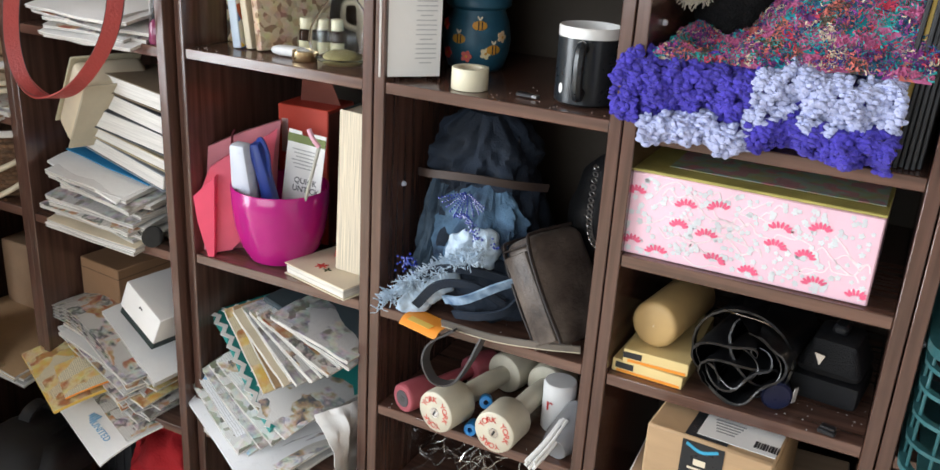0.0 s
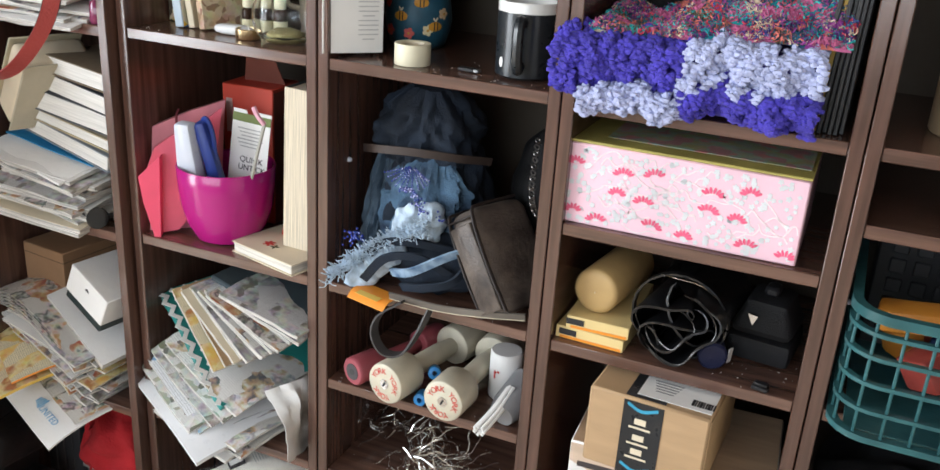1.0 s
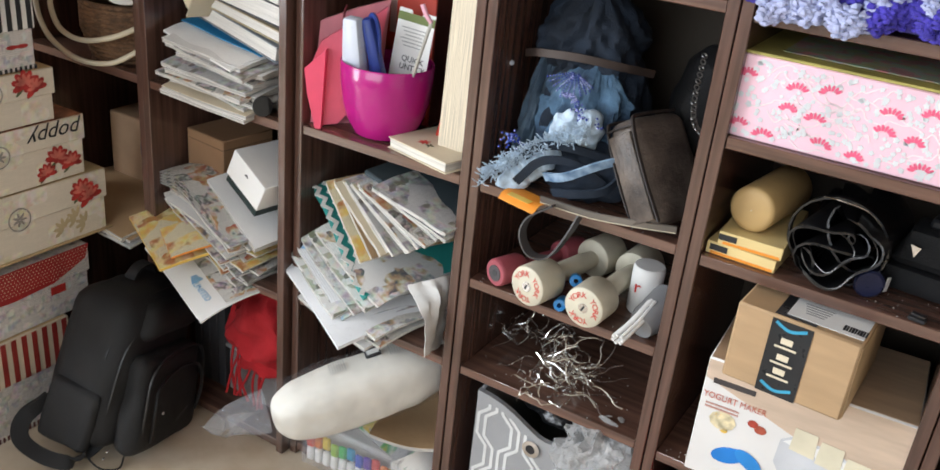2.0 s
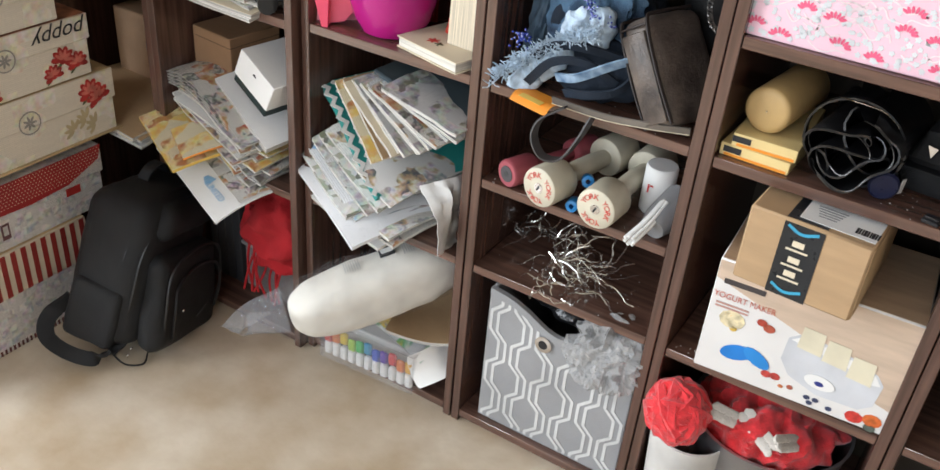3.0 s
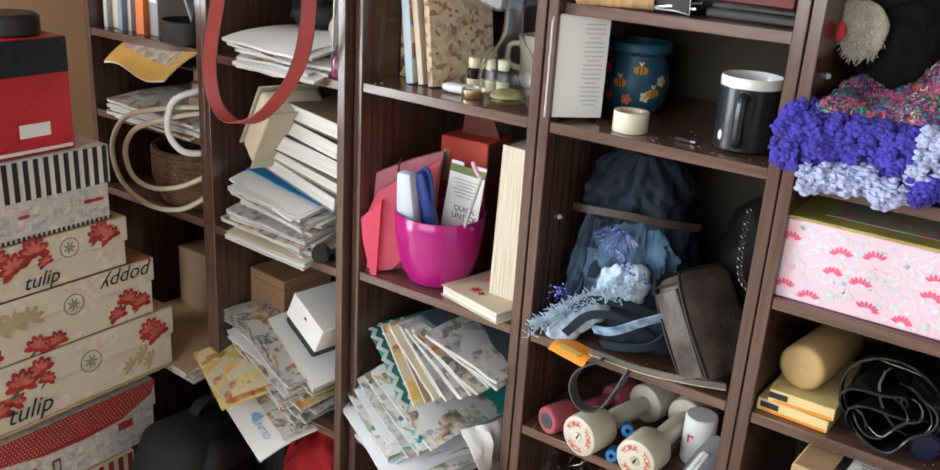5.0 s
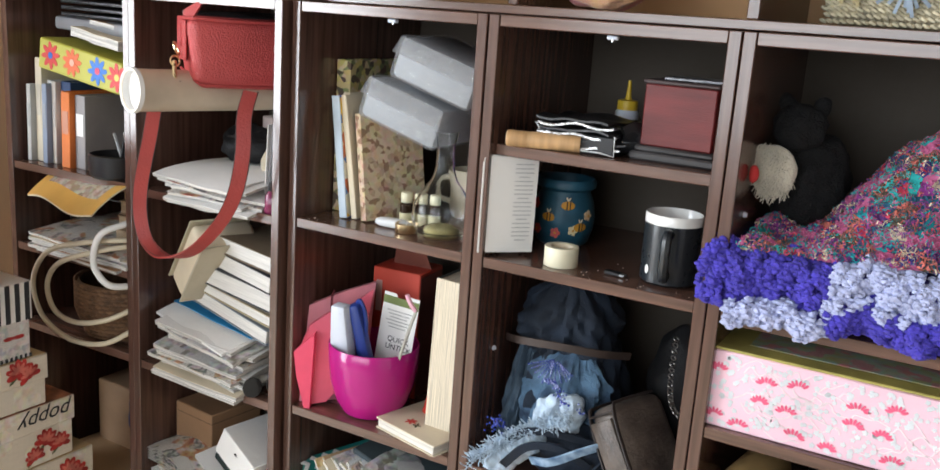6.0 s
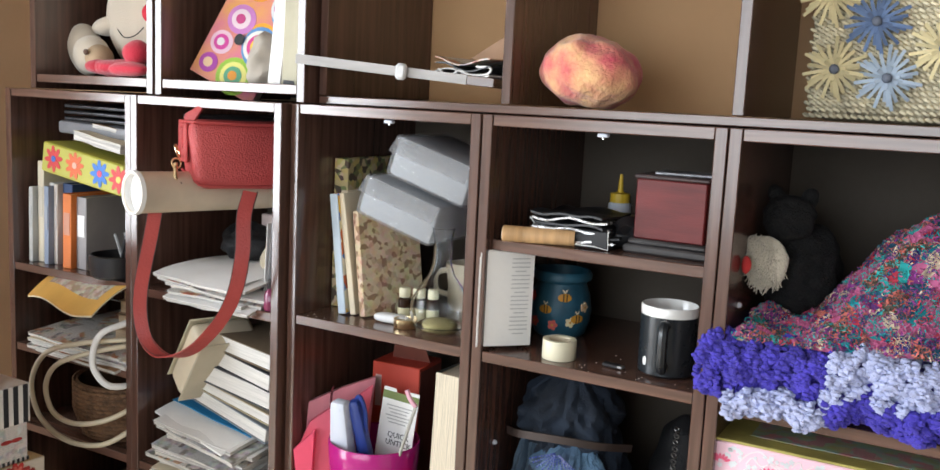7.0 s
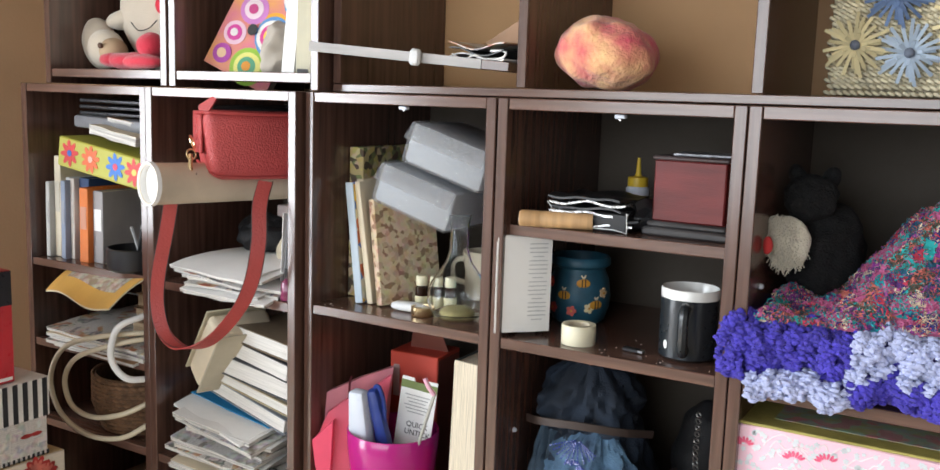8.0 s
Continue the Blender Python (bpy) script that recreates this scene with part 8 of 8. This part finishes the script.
# 2: red dotted lid
_k, _w, _h = gift_box(0.2295, 0.372, -0.455, -0.105, 0.062, "box with a dotted red flap lid and street sketches", SKETCH, SKETCH, -0.005)
part("flap", slab([(-_w / 2, _h - 0.045), (-_w / 4, _h - 0.062), (0, _h - 0.066), (_w / 4, _h - 0.06), (_w / 2 - 0.01, _h - 0.03), (_w / 2, _h), (-_w / 2, _h)], 0.002, None, "x", 0.0), M("red_dotted_paper", (0.33, 0.02, 0.02), 0.5), _k, "red paper flap with pale dots")
_dt = Heap()
for _i in range(46):
    for _j in range(8):
        _y, _z = -_w / 2 + _w * (_i + 0.5 * (_j % 2) + 0.3) / 46.5, _h - 0.004 - 0.0068 * _j
        if _z > _h - 0.064 + 0.05 * max(0, abs(_y) / _w * 2 - 0.55):
            slab(ellipse(_y, _z, 0.0011, 0.0011, 0, 6), 0.0004, _dt, "x", 0.0022)
tagged(part("dots", _dt, CREAM, _k), kind="stuff")
part("printed_bus", box(0.0006, 0.034, 0.018, (-0.0034, 0.1, 0.062), 0), TULIP, _k)
part("printed_booth", box(0.0006, 0.018, 0.035, (-0.0034, -0.06, 0.04), 0), M("booth_ink", (0.12, 0.05, 0.05), 0.5), _k)
part("booth_window", box(0.0006, 0.01, 0.02, (-0.003, -0.06, 0.042), 0), SKETCH, _k)
part("printed_umbrella", slab([(-0.135, 0.045), (-0.105, 0.06), (-0.1, 0.055), (-0.105, 0.05)], 0.0005, None, "x", -0.0036), TULIP, _k)
# 3: large tulip box
_k, _w, _h = gift_box(0.393, 0.527, -0.52, -0.052, 0.062, "cream gift box printed with red tulips and script", SCRIPT, SCRIPT, 0)
part("bottom_rim", box(0.256, _w + 0.012, 0.004, (-0.125, 0, 0.0), 0.001), RIM, _k)
part("lid_top", box(0.235, _w - 0.006, 0.0008, (-0.12, 0, _h + 0.0006), 0), RIM, _k)
for _y, _z, _r in ((-0.16, 0.045, 0.03), (-0.11, 0.09, 0.03), (-0.13, 0.06, 0.026), (-0.07, 0.105, 0.026), (-0.06, 0.08, 0.017), (0.175, 0.1, 0.026), (0.192, 0.085, 0.026), (-0.2, 0.02, 0.028)):
    tulip(_k, _y, _z, _r, 0.0006 if _z > 0.06 else -0.0034)
crest(_k, 0.035, 0.082, 0.024)
for _y, _z in ((0.13, 0.03), (0.16, 0.045), (0.18, 0.028)):
    part("scrollwork", flower(_y, _z, 0.024, 5, 150, 10 + 400 * _y, 0.35, axis="x", at=-0.0036), SCROLL, _k)
txt("tulip", 0.052, INK, _k, (-0.0005, -0.1, 0.03), (90, 0, 90), shear=CURSIVE)
# 4: poppy box, upside down print
_k, _w, _h = gift_box(0.5295, 0.652, -0.5, -0.092, 0.05, "cream gift box with poppies and script upside down", SCRIPT, SCRIPT, 0.0)
part("lid_top", box(0.235, _w - 0.006, 0.0008, (-0.12, 0, _h + 0.0006), 0), M("dark_floral_top", (0.3, 0.12, 0.06), 0.5, var=0.7, scale=25), _k)
txt("poppy", 0.045, INK, _k, (0.001, 0.14, _h - 0.024), (90, 180, 90), shear=CURSIVE)
for _y, _z, _r in ((0.14, 0.045, 0.024), (0.115, 0.02, 0.02), (0.17, 0.03, 0.022), (-0.02, 0.012, 0.022), (-0.06, 0.015, 0.024), (-0.15, 0.02, 0.024)):
    tulip(_k, _y, _z, _r, -0.0034, TULIP)
crest(_k, 0.02, 0.078, 0.022)
for _y in (-0.13, -0.1, -0.07):
    part("scrollwork", flower(_y, 0.075, 0.03, 5, 150, 10 + 400 * _y, 0.35, axis="x", at=0.0006), SCROLL, _k)
# 5: smaller tulip box
_k, _w, _h = gift_box(0.6545, 0.756, -0.48, -0.148, 0.05, "smaller cream tulip gift box with scroll pattern", SCRIPT, SCRIPT, 0.0)
part("lid_top", box(0.235, _w - 0.006, 0.0008, (-0.12, 0, _h + 0.0006), 0), RIM, _k)
for _y, _z, _r in ((0.105, 0.08, 0.025), (0.125, 0.07, 0.022), (-0.03, 0.08, 0.028), (-0.07, 0.06, 0.028), (-0.1, 0.08, 0.024), (-0.01, 0.055, 0.015)):
    tulip(_k, _y, _z, _r, 0.0006)
crest(_k, 0.04, 0.07, 0.02)
txt("tulip", 0.04, INK, _k, (-0.002, -0.02, 0.022), (90, 0, 90), shear=CURSIVE)
# 6: black and white striped lid
_k, _w, _h = gift_box(0.7585, 0.908, -0.47, -0.176, 0.075, "box with a black and white striped lid", SKETCH, M("white_lid_card", (0.75, 0.72, 0.68), 0.5), 0.0)
stripes(_k, _w, _h - 0.074, _h - 0.001, 15, INK, 0.0004)
stripes(_k, _w, 0.0, 0.008, 30, INK, -0.0036)
for _y in (-0.03, 0.1, 0.12):
    part("printed_lips", slab(ellipse(_y, 0.045, 0.012, 0.004, 0, 10), 0.0005, None, "x", -0.0036), TULIP, _k)
# 7: red and black carton
_z7 = thing("appliance_carton", (FX - 0.012, -0.37, 0.9095), "red and black printed appliance carton", "box")
part("carton", box(0.24, 0.27, 0.205, (-0.12, 0, 0.1025), 0.002), M("glossy_red_card", (0.52, 0.02, 0.03), 0.3), _z7)
part("black_zone", box(0.0006, 0.268, 0.062, (0.0004, 0, 0.173), 0), M("glossy_black_card", (0.012, 0.014, 0.02), 0.3), _z7)
part("white_line", box(0.0006, 0.26, 0.006, (0.0004, 0, 0.008), 0), WHITE, _z7)
part("printed_bar", box(0.0006, 0.058, 0.024, (0.0008, 0.06, 0.045), 0), WHITE, _z7)
part("printed_bar", box(0.0006, 0.076, 0.031, (0.0012, -0.06, 0.175), 0), WHITE, _z7)
solo("round_tin", lathe([(0, 0), (0.05, 0), (0.052, 0.002), (0.052, 0.03), (0.045, 0.036), (0, 0.036)], 28), BLACK, "round black lid lying on a carton", "tin", (FX - 0.08, -0.3, 1.1155))

# ---- backpack on the floor ----


def pad(sx, sy, sz, r, c=(0, 0, 0), taper=0.0, amp=0.006, freq=9.0, seed=0.0, rot=(0, 0, 0)):
    """A padded cloth box: rounded edges, slack faces, narrower at the top by taper."""
    t = bmesh.new()
    bmesh.ops.create_cube(t, size=1.0, matrix=Matrix.Diagonal((sx, sy, sz, 1)))
    bmesh.ops.bevel(t, geom=t.edges[:], offset=r, segments=5, profile=0.5, affect="EDGES")
    bmesh.ops.subdivide_edges(t, edges=[e for e in t.edges if e.calc_length() > 0.03], cuts=7, use_grid_fill=True)
    o = Vector((seed, seed * 1.7, 3.1))
    for v in t.verts:
        k = 1 - taper * max(0.0, v.co.z / sz + 0.1)
        v.co.x, v.co.y = v.co.x * k, v.co.y * k
        n = noise.noise(v.co * freq + o) + 0.6 * (1 - 2 * abs(noise.noise(v.co * freq * 1.8 + o)))
        v.co += v.co.normalized() * amp * n
    t.transform(pose(*c, *rot))
    return t


_bp = thing("backpack", (-0.742, -0.188, 0.015), "black nylon backpack slumped on the floor against boxes", "backpack", (-6, 11, 12))
_bp.scale = (1.05, 0.98, 0.88)
NYLON = M("black_pack_nylon", (0.006, 0.006, 0.007), 0.55, var=0.5, bump=0.6, bscale=700)
PIPE = M("black_piping", (0.011, 0.011, 0.012), 0.4)
part("main_body", pad(0.16, 0.27, 0.36, 0.055, (0.0, 0.03, 0.183), 0.22, 0.008, 8, 1.0, (-9, -4, 0)), NYLON, _bp)
part("front_pocket", pad(0.06, 0.22, 0.23, 0.028, (0.098, 0.02, 0.135), 0.2, 0.006, 11, 4.0, (-9, -10, 0)), NYLON, _bp)
part("side_pocket", pad(0.11, 0.035, 0.15, 0.016, (0.0, -0.115, 0.1), 0.1, 0.006, 12, 7.0, (-9, 0, 0)), NYLON, _bp)
part("top_pocket", pad(0.1, 0.2, 0.08, 0.03, (0.035, 0.065, 0.31), 0.3, 0.006, 12, 9.0, (-9, 8, 0)), NYLON, _bp)
for _x, _s2 in ((0.132, 1.0), (0.142, 0.82)):
    part("pocket_piping", tube(smooth([(_x, 0.02 - 0.095 * _s2, 0.07), (_x - 0.004, 0.025 - 0.098 * _s2, 0.15), (_x - 0.018, 0.03 - 0.075 * _s2, 0.215 * _s2 + 0.02), (_x - 0.024, 0.04, 0.245 * _s2 + 0.01), (_x - 0.018, 0.045 + 0.075 * _s2, 0.215 * _s2 + 0.01), (_x - 0.002, 0.03 + 0.098 * _s2, 0.13), (_x, 0.02 + 0.095 * _s2, 0.07)]), 0.0032, 6), PIPE, _bp)
part("zip", tube(smooth([(0.06, -0.105, 0.05), (0.066, -0.1, 0.16), (0.06, -0.07, 0.27), (0.055, 0.0, 0.335), (0.055, 0.1, 0.345), (0.06, 0.16, 0.28)]), 0.0035, 6), PIPE, _bp)
part("zip", tube(smooth([(0.03, -0.112, 0.05), (0.035, -0.106, 0.16), (0.03, -0.075, 0.28), (0.03, 0.0, 0.35), (0.03, 0.1, 0.36), (0.035, 0.165, 0.29)]), 0.0035, 6), PIPE, _bp)
part("top_handle", tube(smooth([(-0.03, 0.04, 0.355), (-0.03, 0.06, 0.388), (-0.03, 0.1, 0.39), (-0.03, 0.125, 0.355)]), 0.011, flat=0.003, side=(1, 0, 0)), NYLON, _bp)
part("shoulder_strap", tube(smooth([(-0.06, -0.1, 0.1), (-0.085, -0.135, 0.05), (-0.07, -0.16, 0.016), (-0.02, -0.168, 0.008), (0.03, -0.155, 0.008), (0.05, -0.125, 0.02)]), 0.016, flat=0.004, side=(0.5, 0.6, 0.5)), NYLON, _bp, "wide padded shoulder strap lying on the floor")
part("strap_end", tube(smooth([(0.05, -0.125, 0.02), (0.06, -0.1, 0.05), (0.05, -0.09, 0.09)]), 0.012, flat=0.002, side=(1, 0, 0.2)), NYLON, _bp)
part("strap_cord", tube(smooth([(0.05, -0.125, 0.02), (0.085, -0.125, 0.006), (0.11, -0.1, 0.004), (0.1, -0.07, 0.01)]), 0.002, 6), BLACK, _bp)
part("fabric_badge", box(0.001, 0.045, 0.006, (0.148, 0.035, 0.1), 0.0003, (20, -10, 0)), M("faded_grey_print", (0.05, 0.05, 0.05), 0.6), _bp)
for _c in ((0.14, -0.03, 0.135), (0.085, -0.108, 0.04), (0.083, -0.114, 0.022)):
    part("zip_puller", box(0.003, 0.007, 0.009, _c, 0.001, (20, 10, 0)), STEEL, _bp)
